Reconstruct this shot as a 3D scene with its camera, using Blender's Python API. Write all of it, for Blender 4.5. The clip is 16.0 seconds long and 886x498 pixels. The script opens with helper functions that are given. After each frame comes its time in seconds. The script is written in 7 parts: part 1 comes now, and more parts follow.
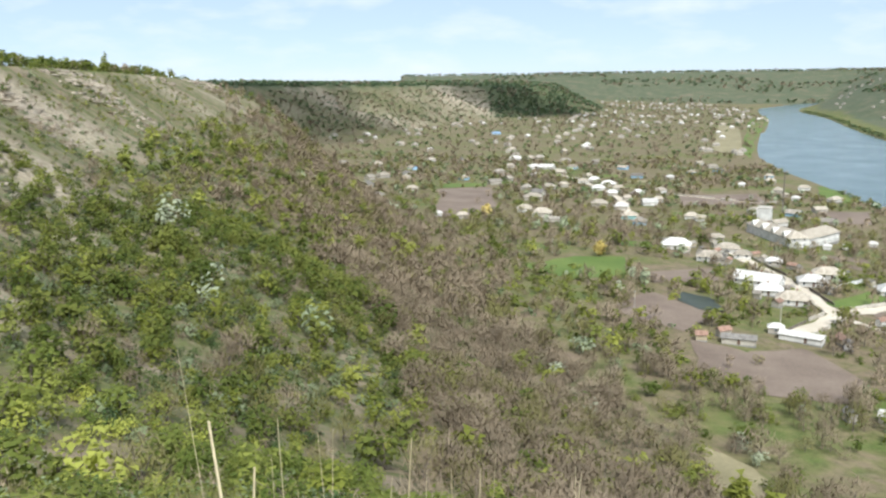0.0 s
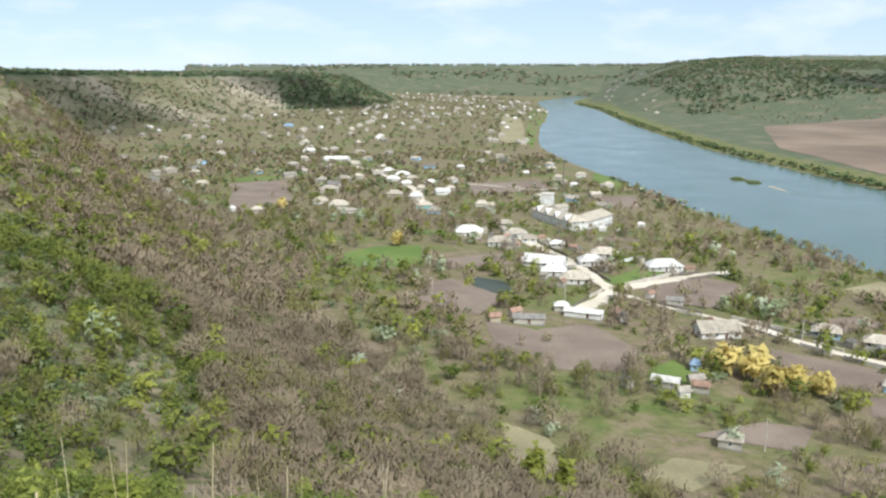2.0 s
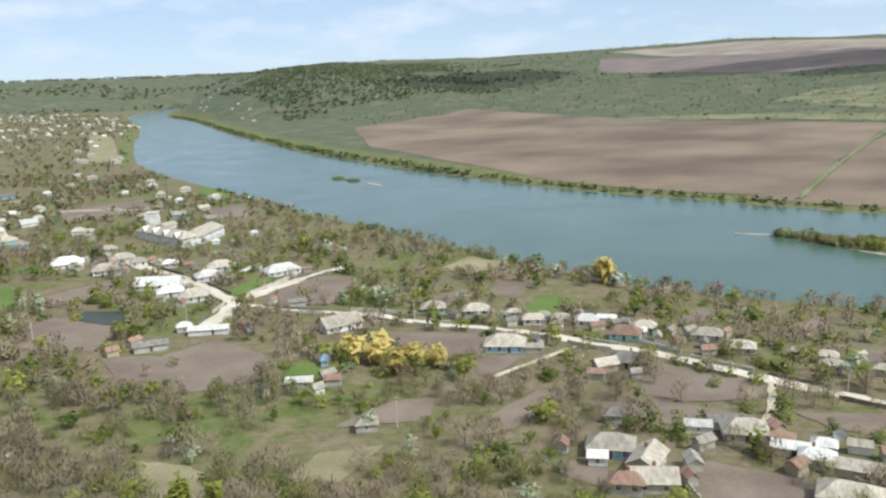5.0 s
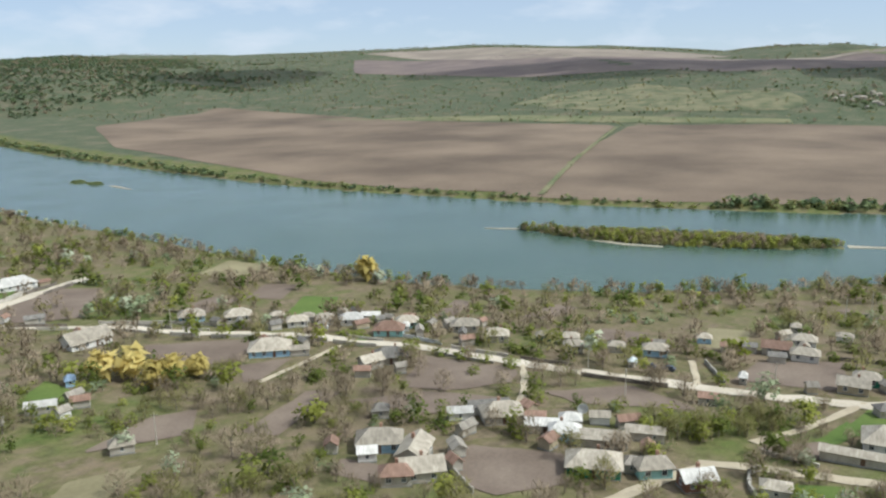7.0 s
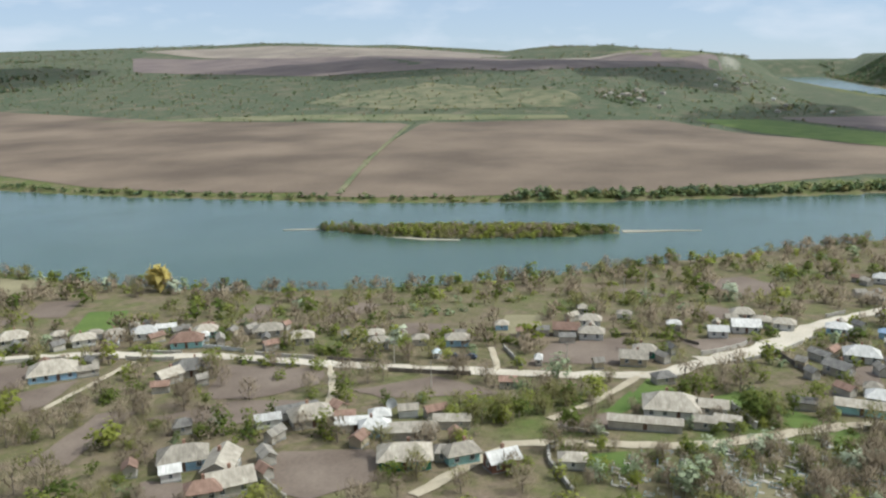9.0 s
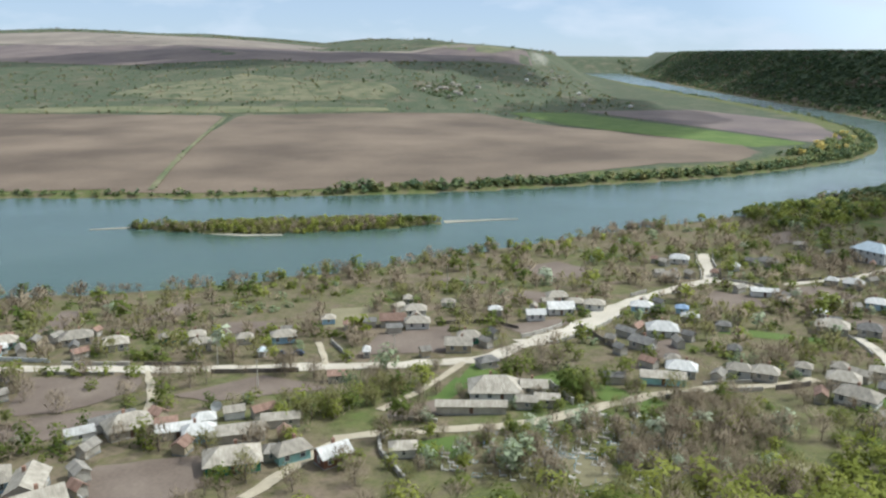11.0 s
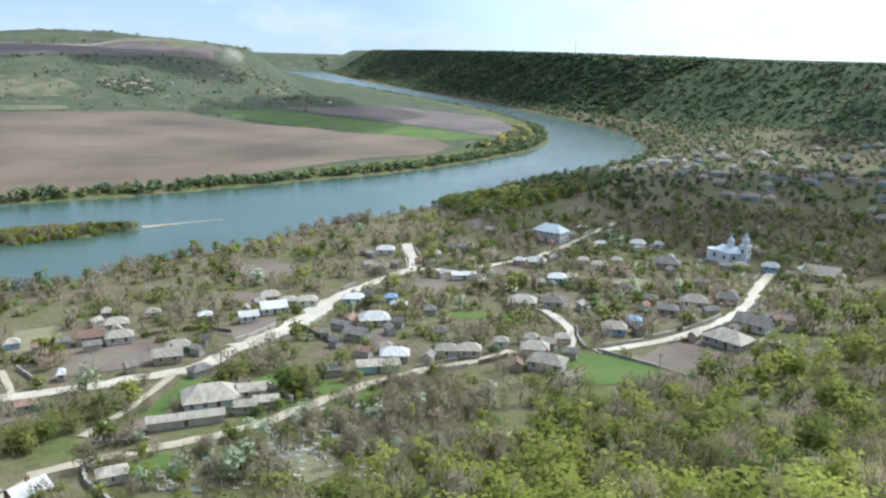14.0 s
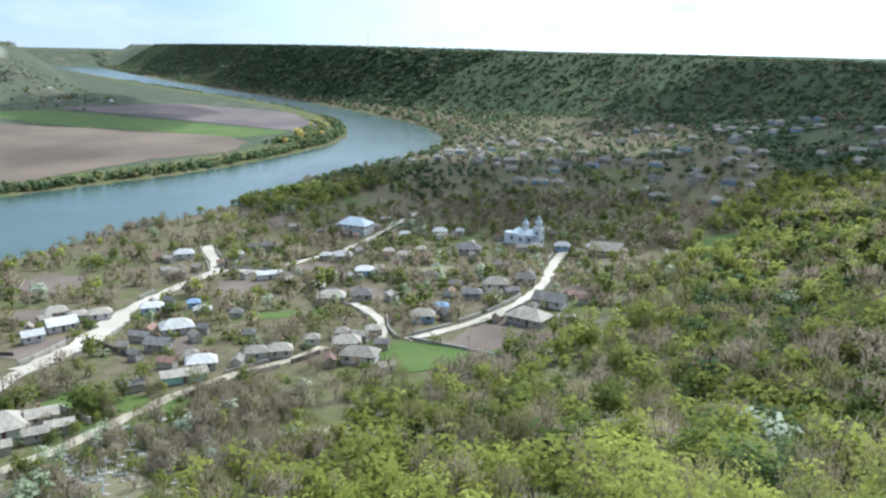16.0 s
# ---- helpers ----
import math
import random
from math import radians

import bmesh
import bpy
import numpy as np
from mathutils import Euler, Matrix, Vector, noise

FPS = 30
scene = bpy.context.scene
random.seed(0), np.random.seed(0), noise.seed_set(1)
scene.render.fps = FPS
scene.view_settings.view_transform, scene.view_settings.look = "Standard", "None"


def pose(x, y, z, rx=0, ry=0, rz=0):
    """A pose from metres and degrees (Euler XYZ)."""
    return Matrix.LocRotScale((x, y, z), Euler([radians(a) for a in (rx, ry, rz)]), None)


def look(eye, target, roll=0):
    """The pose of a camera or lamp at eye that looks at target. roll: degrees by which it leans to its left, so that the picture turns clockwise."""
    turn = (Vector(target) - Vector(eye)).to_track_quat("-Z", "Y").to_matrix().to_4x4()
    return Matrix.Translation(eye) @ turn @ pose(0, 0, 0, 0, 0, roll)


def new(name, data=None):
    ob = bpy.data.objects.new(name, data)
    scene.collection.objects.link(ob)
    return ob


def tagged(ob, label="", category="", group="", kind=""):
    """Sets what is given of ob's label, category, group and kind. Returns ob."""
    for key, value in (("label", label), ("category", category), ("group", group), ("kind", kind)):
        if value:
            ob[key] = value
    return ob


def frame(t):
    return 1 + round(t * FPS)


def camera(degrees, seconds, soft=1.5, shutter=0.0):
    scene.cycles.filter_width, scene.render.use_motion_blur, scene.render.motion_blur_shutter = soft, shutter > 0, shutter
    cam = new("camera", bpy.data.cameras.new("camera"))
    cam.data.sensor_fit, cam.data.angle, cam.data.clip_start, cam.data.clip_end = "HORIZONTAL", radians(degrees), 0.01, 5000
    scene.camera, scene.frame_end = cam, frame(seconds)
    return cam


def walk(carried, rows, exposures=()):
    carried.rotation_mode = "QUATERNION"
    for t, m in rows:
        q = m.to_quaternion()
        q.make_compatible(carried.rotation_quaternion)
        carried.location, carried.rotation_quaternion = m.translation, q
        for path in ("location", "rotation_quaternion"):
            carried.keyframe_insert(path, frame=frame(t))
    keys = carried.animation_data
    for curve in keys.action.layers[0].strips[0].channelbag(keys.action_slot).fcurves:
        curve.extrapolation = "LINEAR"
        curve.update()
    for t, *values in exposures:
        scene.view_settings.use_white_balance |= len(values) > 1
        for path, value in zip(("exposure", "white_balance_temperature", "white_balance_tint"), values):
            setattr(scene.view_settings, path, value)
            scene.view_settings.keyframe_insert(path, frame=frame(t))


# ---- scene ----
# The camera turns on the spot at the rim of a river valley: (seconds, bearing, pitch, roll).
EYE = (0.0, 0.0, 100.0)
TURNS = (
    (0.0, 0.00, -11.64, -0.88),
    (0.5, 3.24, -11.70, -0.43),
    (1.0, 6.63, -11.76, -0.47),
    (1.5, 10.46, -12.04, -0.31),
    (2.0, 14.55, -12.35, -0.26),
    (2.5, 19.08, -12.58, -0.31),
    (3.0, 23.94, -12.65, -0.96),
    (3.5, 28.68, -12.65, -1.25),
    (4.0, 33.24, -12.54, -1.85),
    (6.5, 54.54, -12.60, -1.47),
    (7.0, 59.06, -12.85, -0.89),
    (7.5, 63.93, -12.97, -0.62),
    (8.0, 67.55, -13.02, -0.77),
    (8.5, 70.51, -13.07, -0.84),
    (9.0, 73.49, -13.11, -0.70),
    (11.5, 89.73, -13.88, 0.70),
    (12.0, 93.27, -14.08, 1.01),
    (12.5, 96.54, -14.03, 1.30),
    (13.0, 100.03, -13.86, 1.21),
    (13.5, 103.39, -13.63, 1.01),
    (14.0, 107.22, -13.52, 1.51),
    (14.5, 110.80, -13.66, 1.53),
    (15.0, 114.02, -13.90, 1.23),
    (15.5, 117.43, -14.02, 1.12),
    (16.0, 121.33, -13.64, 1.15),
)
cam = camera(57.5, 16.0, soft=2.4)
walk(cam, [(t, pose(*EYE, 90 + p, 0, -b) @ pose(0, 0, 0, 0, 0, r)) for t, b, p, r in TURNS],
     exposures=[(0.0, 0.50, 5880, 7.4), (4.0, 0.41, 5830, 6.4), (7.0, 0.15, 5860, 5.2), (9.0, 0.11, 5820, 4.8), (12.5, 0.27, 5510, 4.6), (16.0, 0.43, 5240, 5.2)])

# ---- sky and sun ----
SUN_BEARING, SUN_HEIGHT = 166.0, 52.0
world = bpy.data.worlds.new("spring_sky")
scene.world = world
world.use_nodes = True
wn, wl = world.node_tree.nodes, world.node_tree.links
wn.clear()
w_out = wn.new("ShaderNodeOutputWorld")
w_bg = wn.new("ShaderNodeBackground")
w_sky = wn.new("ShaderNodeTexSky")
w_sky.sky_type = "NISHITA"
w_sky.sun_disc = False
w_sky.sun_elevation = radians(SUN_HEIGHT)
w_sky.sun_rotation = radians(SUN_BEARING)
w_sky.air_density, w_sky.dust_density, w_sky.ozone_density = 0.75, 0.05, 2.5
w_co = wn.new("ShaderNodeTexCoord")
w_map = wn.new("ShaderNodeMapping")
w_map.inputs["Scale"].default_value = (4.2, 4.2, 13.0)
w_noise = wn.new("ShaderNodeTexNoise")
w_noise.inputs["Scale"].default_value = 2.3
w_noise.inputs["Detail"].default_value = 6.0
w_noise.inputs["Roughness"].default_value = 0.52
w_ramp = wn.new("ShaderNodeValToRGB")
w_ramp.color_ramp.elements[0].position, w_ramp.color_ramp.elements[1].position = 0.48, 0.80
w_mix = wn.new("ShaderNodeMix")
w_mix.data_type = "RGBA"
w_mix.inputs["B"].default_value = (6.0, 6.2, 6.6, 1)
wl.new(w_co.outputs["Generated"], w_map.inputs["Vector"])
wl.new(w_map.outputs["Vector"], w_noise.inputs["Vector"])
wl.new(w_noise.outputs["Fac"], w_ramp.inputs["Fac"])
wl.new(w_ramp.outputs["Color"], w_mix.inputs["Factor"])
w_tint = wn.new("ShaderNodeMix")
w_tint.data_type, w_tint.blend_type = "RGBA", "MULTIPLY"
w_tint.inputs["Factor"].default_value = 1.0
w_tint.inputs["B"].default_value = (0.90, 0.95, 1.03, 1)
wl.new(w_sky.outputs["Color"], w_tint.inputs["A"])
w_veil = wn.new("ShaderNodeMix")
w_veil.data_type = "RGBA"
w_veil.inputs["Factor"].default_value = 0.72
w_veil.inputs["B"].default_value = (4.35, 4.72, 5.35, 1)
wl.new(w_tint.outputs["Result"], w_veil.inputs["A"])
w_dir = wn.new("ShaderNodeVectorMath")
w_dir.operation = "DOT_PRODUCT"
w_dir.inputs[1].default_value = (math.sin(radians(SUN_BEARING)) * 0.75, math.cos(radians(SUN_BEARING)) * 0.75, 0.66)
w_glare = wn.new("ShaderNodeMapRange")
w_glare.inputs["From Min"].default_value, w_glare.inputs["From Max"].default_value = 0.38, 1.0
w_glow = wn.new("ShaderNodeMix")
w_glow.data_type = "RGBA"
w_glow.inputs["B"].default_value = (15.0, 15.0, 14.6, 1)
wl.new(w_co.outputs["Generated"], w_dir.inputs[0])
wl.new(w_dir.outputs["Value"], w_glare.inputs["Value"])
wl.new(w_glare.outputs["Result"], w_glow.inputs["Factor"])
wl.new(w_veil.outputs["Result"], w_glow.inputs["A"])
wl.new(w_glow.outputs["Result"], w_mix.inputs["A"])
wl.new(w_mix.outputs["Result"], w_bg.inputs["Color"])
wl.new(w_bg.outputs["Background"], w_out.inputs["Surface"])
w_bg.inputs["Strength"].default_value = 0.115

sun_data = bpy.data.lights.new("sun", "SUN")
sun_data.energy, sun_data.angle, sun_data.color = 3.8, radians(0.5), (1.0, 0.95, 0.87)
sun = new("sun", sun_data)
SUN_WAY = Vector((math.sin(radians(SUN_BEARING)) * math.cos(radians(SUN_HEIGHT)),
                  math.cos(radians(SUN_BEARING)) * math.cos(radians(SUN_HEIGHT)), math.sin(radians(SUN_HEIGHT))))
sun.matrix_world = look(SUN_WAY * 1000, (0, 0, 0))


# ---- materials ----
def mat_base(name, rough=0.9, metal=0.0, spec=0.3):
    m = bpy.data.materials.new(name)
    m.use_nodes = True
    b = m.node_tree.nodes["Principled BSDF"]
    b.inputs["Roughness"].default_value = rough
    b.inputs["Metallic"].default_value = metal
    b.inputs["Specular IOR Level"].default_value = spec
    return m, m.node_tree.nodes, m.node_tree.links, b


def noise_node(n, l, scale, detail=5.0, rough=0.55, world_space=True):
    co = n.new("ShaderNodeNewGeometry") if world_space else n.new("ShaderNodeTexCoord")
    t = n.new("ShaderNodeTexNoise")
    t.inputs["Scale"].default_value = scale
    t.inputs["Detail"].default_value = detail
    t.inputs["Roughness"].default_value = rough
    l.new(co.outputs["Position" if world_space else "Object"], t.inputs["Vector"])
    return t.outputs["Fac"]


def ramp(n, l, fac, stops):
    r = n.new("ShaderNodeValToRGB")
    e = r.color_ramp.elements
    while len(e) < len(stops):
        e.new(0.5)
    for i, (p, c) in enumerate(stops):
        e[i].position = p
        e[i].color = (*c, 1)
    l.new(fac, r.inputs["Fac"])
    return r.outputs["Color"]


def blend(n, l, fac, a, b, how="MIX"):
    x = n.new("ShaderNodeMix")
    x.data_type, x.blend_type = "RGBA", how
    for key, v in (("Factor", fac), ("A", a), ("B", b)):
        sock = [s for s in x.inputs if s.name == key and (s.type == "VALUE" if key == "Factor" else s.type == "RGBA")][0]
        if isinstance(v, (int, float)):
            sock.default_value = v
        elif isinstance(v, tuple):
            sock.default_value = (*v, 1)
        else:
            l.new(v, sock)
    return [s for s in x.outputs if s.type == "RGBA"][0]


def bump(n, l, b, fac, dist, strength=0.5):
    u = n.new("ShaderNodeBump")
    u.inputs["Distance"].default_value = dist
    u.inputs["Strength"].default_value = strength
    l.new(fac, u.inputs["Height"])
    l.new(u.outputs["Normal"], b.inputs["Normal"])


def rough_mat(name, c1, c2, scale, fine, rough=0.9, spec=0.25, relief=0.02, metal=0.0):
    """Two colours mixed by a coarse and a fine noise, with relief."""
    m, n, l, b = mat_base(name, rough, metal, spec)
    big = noise_node(n, l, scale, 4)
    small = noise_node(n, l, fine, 6, 0.6)
    col = ramp(n, l, big, [(0.35, c1), (0.65, c2)])
    col = blend(n, l, 0.6, col, ramp(n, l, small, [(0.3, (0.62,) * 3), (0.7, (1.0,) * 3)]), "MULTIPLY")
    l.new(col, b.inputs["Base Color"])
    bump(n, l, b, small, relief)
    return m


def leaf_mat(name, dark, light, translucent=0.25):
    """Foliage: each tree has its own tint, each leaf clump varies a little."""
    m, n, l, b = mat_base(name, 0.8, 0.0, 0.15)
    at = n.new("ShaderNodeAttribute")
    at.attribute_name = "tint"
    g = n.new("ShaderNodeNewGeometry")
    ob = n.new("ShaderNodeObjectInfo")
    add = n.new("ShaderNodeMath")
    add.operation = "ADD"
    l.new(at.outputs["Fac"], add.inputs[0])
    mul = n.new("ShaderNodeMath")
    mul.operation = "MULTIPLY_ADD"
    l.new(g.outputs["Random Per Island"], mul.inputs[0])
    mul.inputs[1].default_value, mul.inputs[2].default_value = 0.3, -0.15
    l.new(mul.outputs[0], add.inputs[1])
    col = ramp(n, l, add.outputs[0], [(0.05, dark), (0.95, light)])
    hue = n.new("ShaderNodeHueSaturation")
    vv = n.new("ShaderNodeMapRange")
    vv.inputs["To Min"].default_value, vv.inputs["To Max"].default_value = 0.8, 1.2
    l.new(ob.outputs["Random"], vv.inputs["Value"])
    l.new(vv.outputs["Result"], hue.inputs["Value"])
    l.new(col, hue.inputs["Color"])
    l.new(hue.outputs["Color"], b.inputs["Base Color"])
    if translucent:
        tr = n.new("ShaderNodeBsdfTranslucent")
        l.new(hue.outputs["Color"], tr.inputs["Color"])
        mx = n.new("ShaderNodeMixShader")
        mx.inputs["Fac"].default_value = translucent
        out = n["Material Output"]
        l.new(b.outputs["BSDF"], mx.inputs[1])
        l.new(tr.outputs["BSDF"], mx.inputs[2])
        l.new(mx.outputs["Shader"], out.inputs["Surface"])
    return m


M_BARK = rough_mat("bark", (0.15, 0.125, 0.10), (0.24, 0.20, 0.165), 0.6, 6.0)
M_TWIG = leaf_mat("bare_twigs", (0.212, 0.166, 0.110), (0.36, 0.288, 0.195), 0.3)
M_BUD = leaf_mat("budding_twigs", (0.175, 0.165, 0.058), (0.30, 0.275, 0.112), 0.4)
M_FRESH = leaf_mat("fresh_leaves", (0.105, 0.142, 0.028), (0.245, 0.265, 0.060), 0.45)
M_DARKLEAF = leaf_mat("dense_leaves", (0.055, 0.090, 0.032), (0.125, 0.165, 0.052), 0.35)
M_LIME = leaf_mat("young_lime_leaves", (0.222, 0.248, 0.042), (0.395, 0.41, 0.092), 0.5)
M_BLOSSOM = leaf_mat("white_blossom", (0.27, 0.32, 0.17), (0.48, 0.51, 0.36), 0.3)
M_WILLOW = leaf_mat("golden_willow_leaves", (0.52, 0.42, 0.12), (0.70, 0.57, 0.21), 0.4)
M_GREYSHRUB = leaf_mat("silvery_shrub_leaves", (0.15, 0.19, 0.09), (0.26, 0.30, 0.165), 0.3)
# leaf colours for far woods with haze painted in: bluer, less contrast
M_HAZEGREEN = leaf_mat("hazed_fresh_woods", (0.105, 0.150, 0.060), (0.175, 0.215, 0.095), 0.3)
M_HAZEDARK = leaf_mat("hazed_dense_woods", (0.098, 0.145, 0.078), (0.152, 0.205, 0.104), 0.35)
M_HAZELIME = leaf_mat("hazed_young_woods", (0.18, 0.215, 0.075), (0.29, 0.31, 0.125), 0.4)
LEAVES = [M_BARK, M_TWIG, M_FRESH, M_DARKLEAF, M_LIME, M_BLOSSOM, M_WILLOW, M_GREYSHRUB, M_BUD, M_HAZEGREEN, M_HAZEDARK, M_HAZELIME]
BARK, TWIG, FRESH, DARK, LIME, BLOSSOM, WILLOW, SILVER, BUD, HAZEGREEN, HAZEDARK, HAZELIME = range(12)

M_PLOUGH = rough_mat("ploughed_soil", (0.110, 0.080, 0.056), (0.215, 0.160, 0.112), 0.006, 0.5, relief=0.15)
M_TILLED = rough_mat("tilled_garden_soil", (0.145, 0.108, 0.082), (0.21, 0.163, 0.125), 0.05, 1.2, relief=0.1)
M_CROP = rough_mat("winter_wheat", (0.078, 0.124, 0.024), (0.125, 0.165, 0.038), 0.04, 1.0, relief=0.1)
M_MEADOW = rough_mat("meadow_grass", (0.105, 0.125, 0.055), (0.20, 0.185, 0.10), 0.02, 0.25, relief=0.1)
M_DRYGRASS = rough_mat("dry_grass", (0.19, 0.165, 0.09), (0.27, 0.235, 0.135), 0.04, 0.9, relief=0.1)
M_ROAD = rough_mat("pale_gravel_road", (0.46, 0.40, 0.31), (0.60, 0.53, 0.42), 0.06, 1.5, relief=0.04)
M_DIRT = rough_mat("dirt_track", (0.38, 0.32, 0.225), (0.50, 0.43, 0.31), 0.06, 1.5, relief=0.05)
M_FALLOW = rough_mat("fallow_soil", (0.13, 0.10, 0.095), (0.20, 0.155, 0.13), 0.01, 0.6, relief=0.15)
M_STUBBLE = rough_mat("bleached_stubble", (0.20, 0.165, 0.13), (0.29, 0.24, 0.19), 0.006, 0.3, relief=0.1)
M_POND = rough_mat("dark_pond_water", (0.045, 0.055, 0.045), (0.06, 0.07, 0.055), 0.2, 1.0, 0.5, 0.15, 0.002)
M_ORCHARD = rough_mat("orchard_slope", (0.085, 0.10, 0.048), (0.205, 0.185, 0.105), 0.03, 0.10, relief=0.2)
M_SAND = rough_mat("sand_bar", (0.27, 0.24, 0.18), (0.37, 0.335, 0.26), 0.05, 1.0)


def ground_material():
    m, n, l, b = mat_base("valley_ground", 0.95, 0, 0.15)
    at = n.new("ShaderNodeAttribute")
    at.attribute_name = "zone"
    sep = n.new("ShaderNodeSeparateColor")
    l.new(at.outputs["Color"], sep.inputs["Color"])
    big = noise_node(n, l, 0.018, 6, 0.6)
    mid = noise_node(n, l, 0.11, 5, 0.6)
    fine = noise_node(n, l, 0.9, 5, 0.65)
    grass = ramp(n, l, mid, [(0.32, (0.20, 0.155, 0.112)), (0.46, (0.17, 0.14, 0.088)), (0.55, (0.14, 0.13, 0.062)), (0.62, (0.185, 0.148, 0.10))])
    lush = ramp(n, l, mid, [(0.34, (0.18, 0.155, 0.09)), (0.48, (0.135, 0.14, 0.055)), (0.62, (0.10, 0.13, 0.038))])
    sel = n.new("ShaderNodeMapRange")
    sel.inputs["From Min"].default_value, sel.inputs["From Max"].default_value = 0.48, 0.60
    l.new(big, sel.inputs["Value"])
    grass = blend(n, l, sel.outputs["Result"], grass, lush)
    slope = ramp(n, l, mid, [(0.33, (0.225, 0.185, 0.13)), (0.43, (0.155, 0.14, 0.080)), (0.52, (0.108, 0.125, 0.048)), (0.59, (0.15, 0.138, 0.078)), (0.69, (0.215, 0.178, 0.125))])
    # loose soil washed down the slope in streaks
    geo = n.new("ShaderNodeNewGeometry")
    tilt = n.new("ShaderNodeMapping")
    tilt.inputs["Scale"].default_value = (0.12, 0.9, 0.16)
    tilt.inputs["Rotation"].default_value = (0.0, 0.0, radians(8))
    l.new(geo.outputs["Position"], tilt.inputs["Vector"])
    wash = n.new("ShaderNodeTexNoise")
    wash.inputs["Scale"].default_value, wash.inputs["Detail"].default_value, wash.inputs["Roughness"].default_value = 0.22, 6, 0.65
    l.new(tilt.outputs["Vector"], wash.inputs["Vector"])
    cut = n.new("ShaderNodeMapRange")
    cut.inputs["From Min"].default_value, cut.inputs["From Max"].default_value, cut.inputs["To Max"].default_value = 0.50, 0.64, 0.75
    l.new(wash.outputs["Fac"], cut.inputs["Value"])
    slope = blend(n, l, cut.outputs["Result"], slope, (0.26, 0.215, 0.165))
    rock = ramp(n, l, fine, [(0.3, (0.26, 0.21, 0.15)), (0.7, (0.47, 0.42, 0.34))])
    wood = ramp(n, l, big, [(0.38, (0.060, 0.084, 0.040)), (0.62, (0.092, 0.112, 0.054))])
    far = ramp(n, l, big, [(0.34, (0.165, 0.148, 0.104)), (0.42, (0.118, 0.122, 0.076)), (0.55, (0.080, 0.102, 0.060)), (0.70, (0.15, 0.142, 0.096))])
    col = blend(n, l, sep.outputs["Red"], grass, slope)
    at2 = n.new("ShaderNodeAttribute")
    at2.attribute_name = "cover"
    sep2 = n.new("ShaderNodeSeparateColor")
    l.new(at2.outputs["Color"], sep2.inputs["Color"])
    col = blend(n, l, sep.outputs["Blue"], col, wood)
    col = blend(n, l, sep.outputs["Green"], col, rock)
    col = blend(n, l, sep2.outputs["Red"], col, far)
    col = blend(n, l, sep2.outputs["Green"], col, lush)
    col = blend(n, l, sep2.outputs["Blue"], col, ramp(n, l, mid, [(0.35, (0.25, 0.24, 0.19)), (0.6, (0.55, 0.52, 0.46))]))
    tuft = noise_node(n, l, 0.33, 6, 0.7)
    col = blend(n, l, 0.7, col, ramp(n, l, tuft, [(0.32, (0.5, 0.52, 0.42)), (0.5, (0.95, 0.92, 0.88)), (0.68, (1.15, 1.1, 1.0))]), "MULTIPLY")
    col = blend(n, l, 0.5, col, ramp(n, l, fine, [(0.3, (0.6,) * 3), (0.7, (1.0,) * 3)]), "MULTIPLY")
    l.new(col, b.inputs["Base Color"])
    bump(n, l, b, tuft, 0.5, 0.7)
    return m


M_GROUND = ground_material()


def water_material():
    m, n, l, b = mat_base("river_water", 0.12, 0, 0.5)
    b.inputs["Base Color"].default_value = (0.03, 0.062, 0.062, 1)
    b.inputs["IOR"].default_value = 1.33
    co = n.new("ShaderNodeNewGeometry")
    mp = n.new("ShaderNodeMapping")
    mp.inputs["Scale"].default_value = (1.0, 0.45, 1.0)
    l.new(co.outputs["Position"], mp.inputs["Vector"])
    t = n.new("ShaderNodeTexNoise")
    t.inputs["Scale"].default_value, t.inputs["Detail"].default_value = 0.35, 6
    l.new(mp.outputs["Vector"], t.inputs["Vector"])
    bump(n, l, b, t.outputs["Fac"], 0.35, 0.6)
    drift = noise_node(n, l, 0.012, 4)
    l.new(ramp(n, l, drift, [(0.3, (0.046, 0.080, 0.060)), (0.7, (0.062, 0.098, 0.075))]), b.inputs["Base Color"])
    rr = n.new("ShaderNodeMapRange")
    rr.inputs["To Min"].default_value, rr.inputs["To Max"].default_value = 0.08, 0.28
    l.new(noise_node(n, l, 0.02, 5), rr.inputs["Value"])
    l.new(rr.outputs["Result"], b.inputs["Roughness"])
    return m


M_WATER = water_material()

# ---- the lie of the land: lines from north to south ----
RIM = np.array([(520, 5200), (480, 3300), (400, 2750), (330, 2420), (50, 2200), (-150, 1850), (-330, 1550), (-400, 1250),
                (-300, 950), (-175, 650), (-150, 480), (-140, 330), (-125, 200), (-105, 90), (-80, 8), (-38, -6), (4, 1), (-32, -22), (-48, -62),
                (-42, -120), (-10, -200), (60, -330), (130, -480), (200, -640), (420, -830), (650, -960), (900, -980),
                (1150, -880), (1400, -800), (2000, -800), (3000, -830), (5200, -950)], float)
RIM_Z = np.array([85, 85, 84, 84, 90, 95, 98, 99, 100, 101, 105, 107, 107, 105, 104.5, 100.5, 104.2, 100.5, 100, 95, 94, 93, 92, 88, 90, 94, 101,
                  98, 101, 106, 109, 112], float)
FOOT = np.array([(700, 5200), (640, 3300), (540, 2700), (430, 2280), (100, 2000), (-80, 1560), (-230, 1320), (-200, 1000),
                 (-64, 640), (4, 330), (30, 205), (60, 140), (100, 70), (118, 20), (131, -35), (149, -80), (160, -118),
                 (172, -157), (205, -226), (250, -300), (310, -420), (360, -505), (575, -650), (800, -760), (1000, -720),
                 (1250, -665), (2100, -645), (3000, -635), (5200, -760)], float)
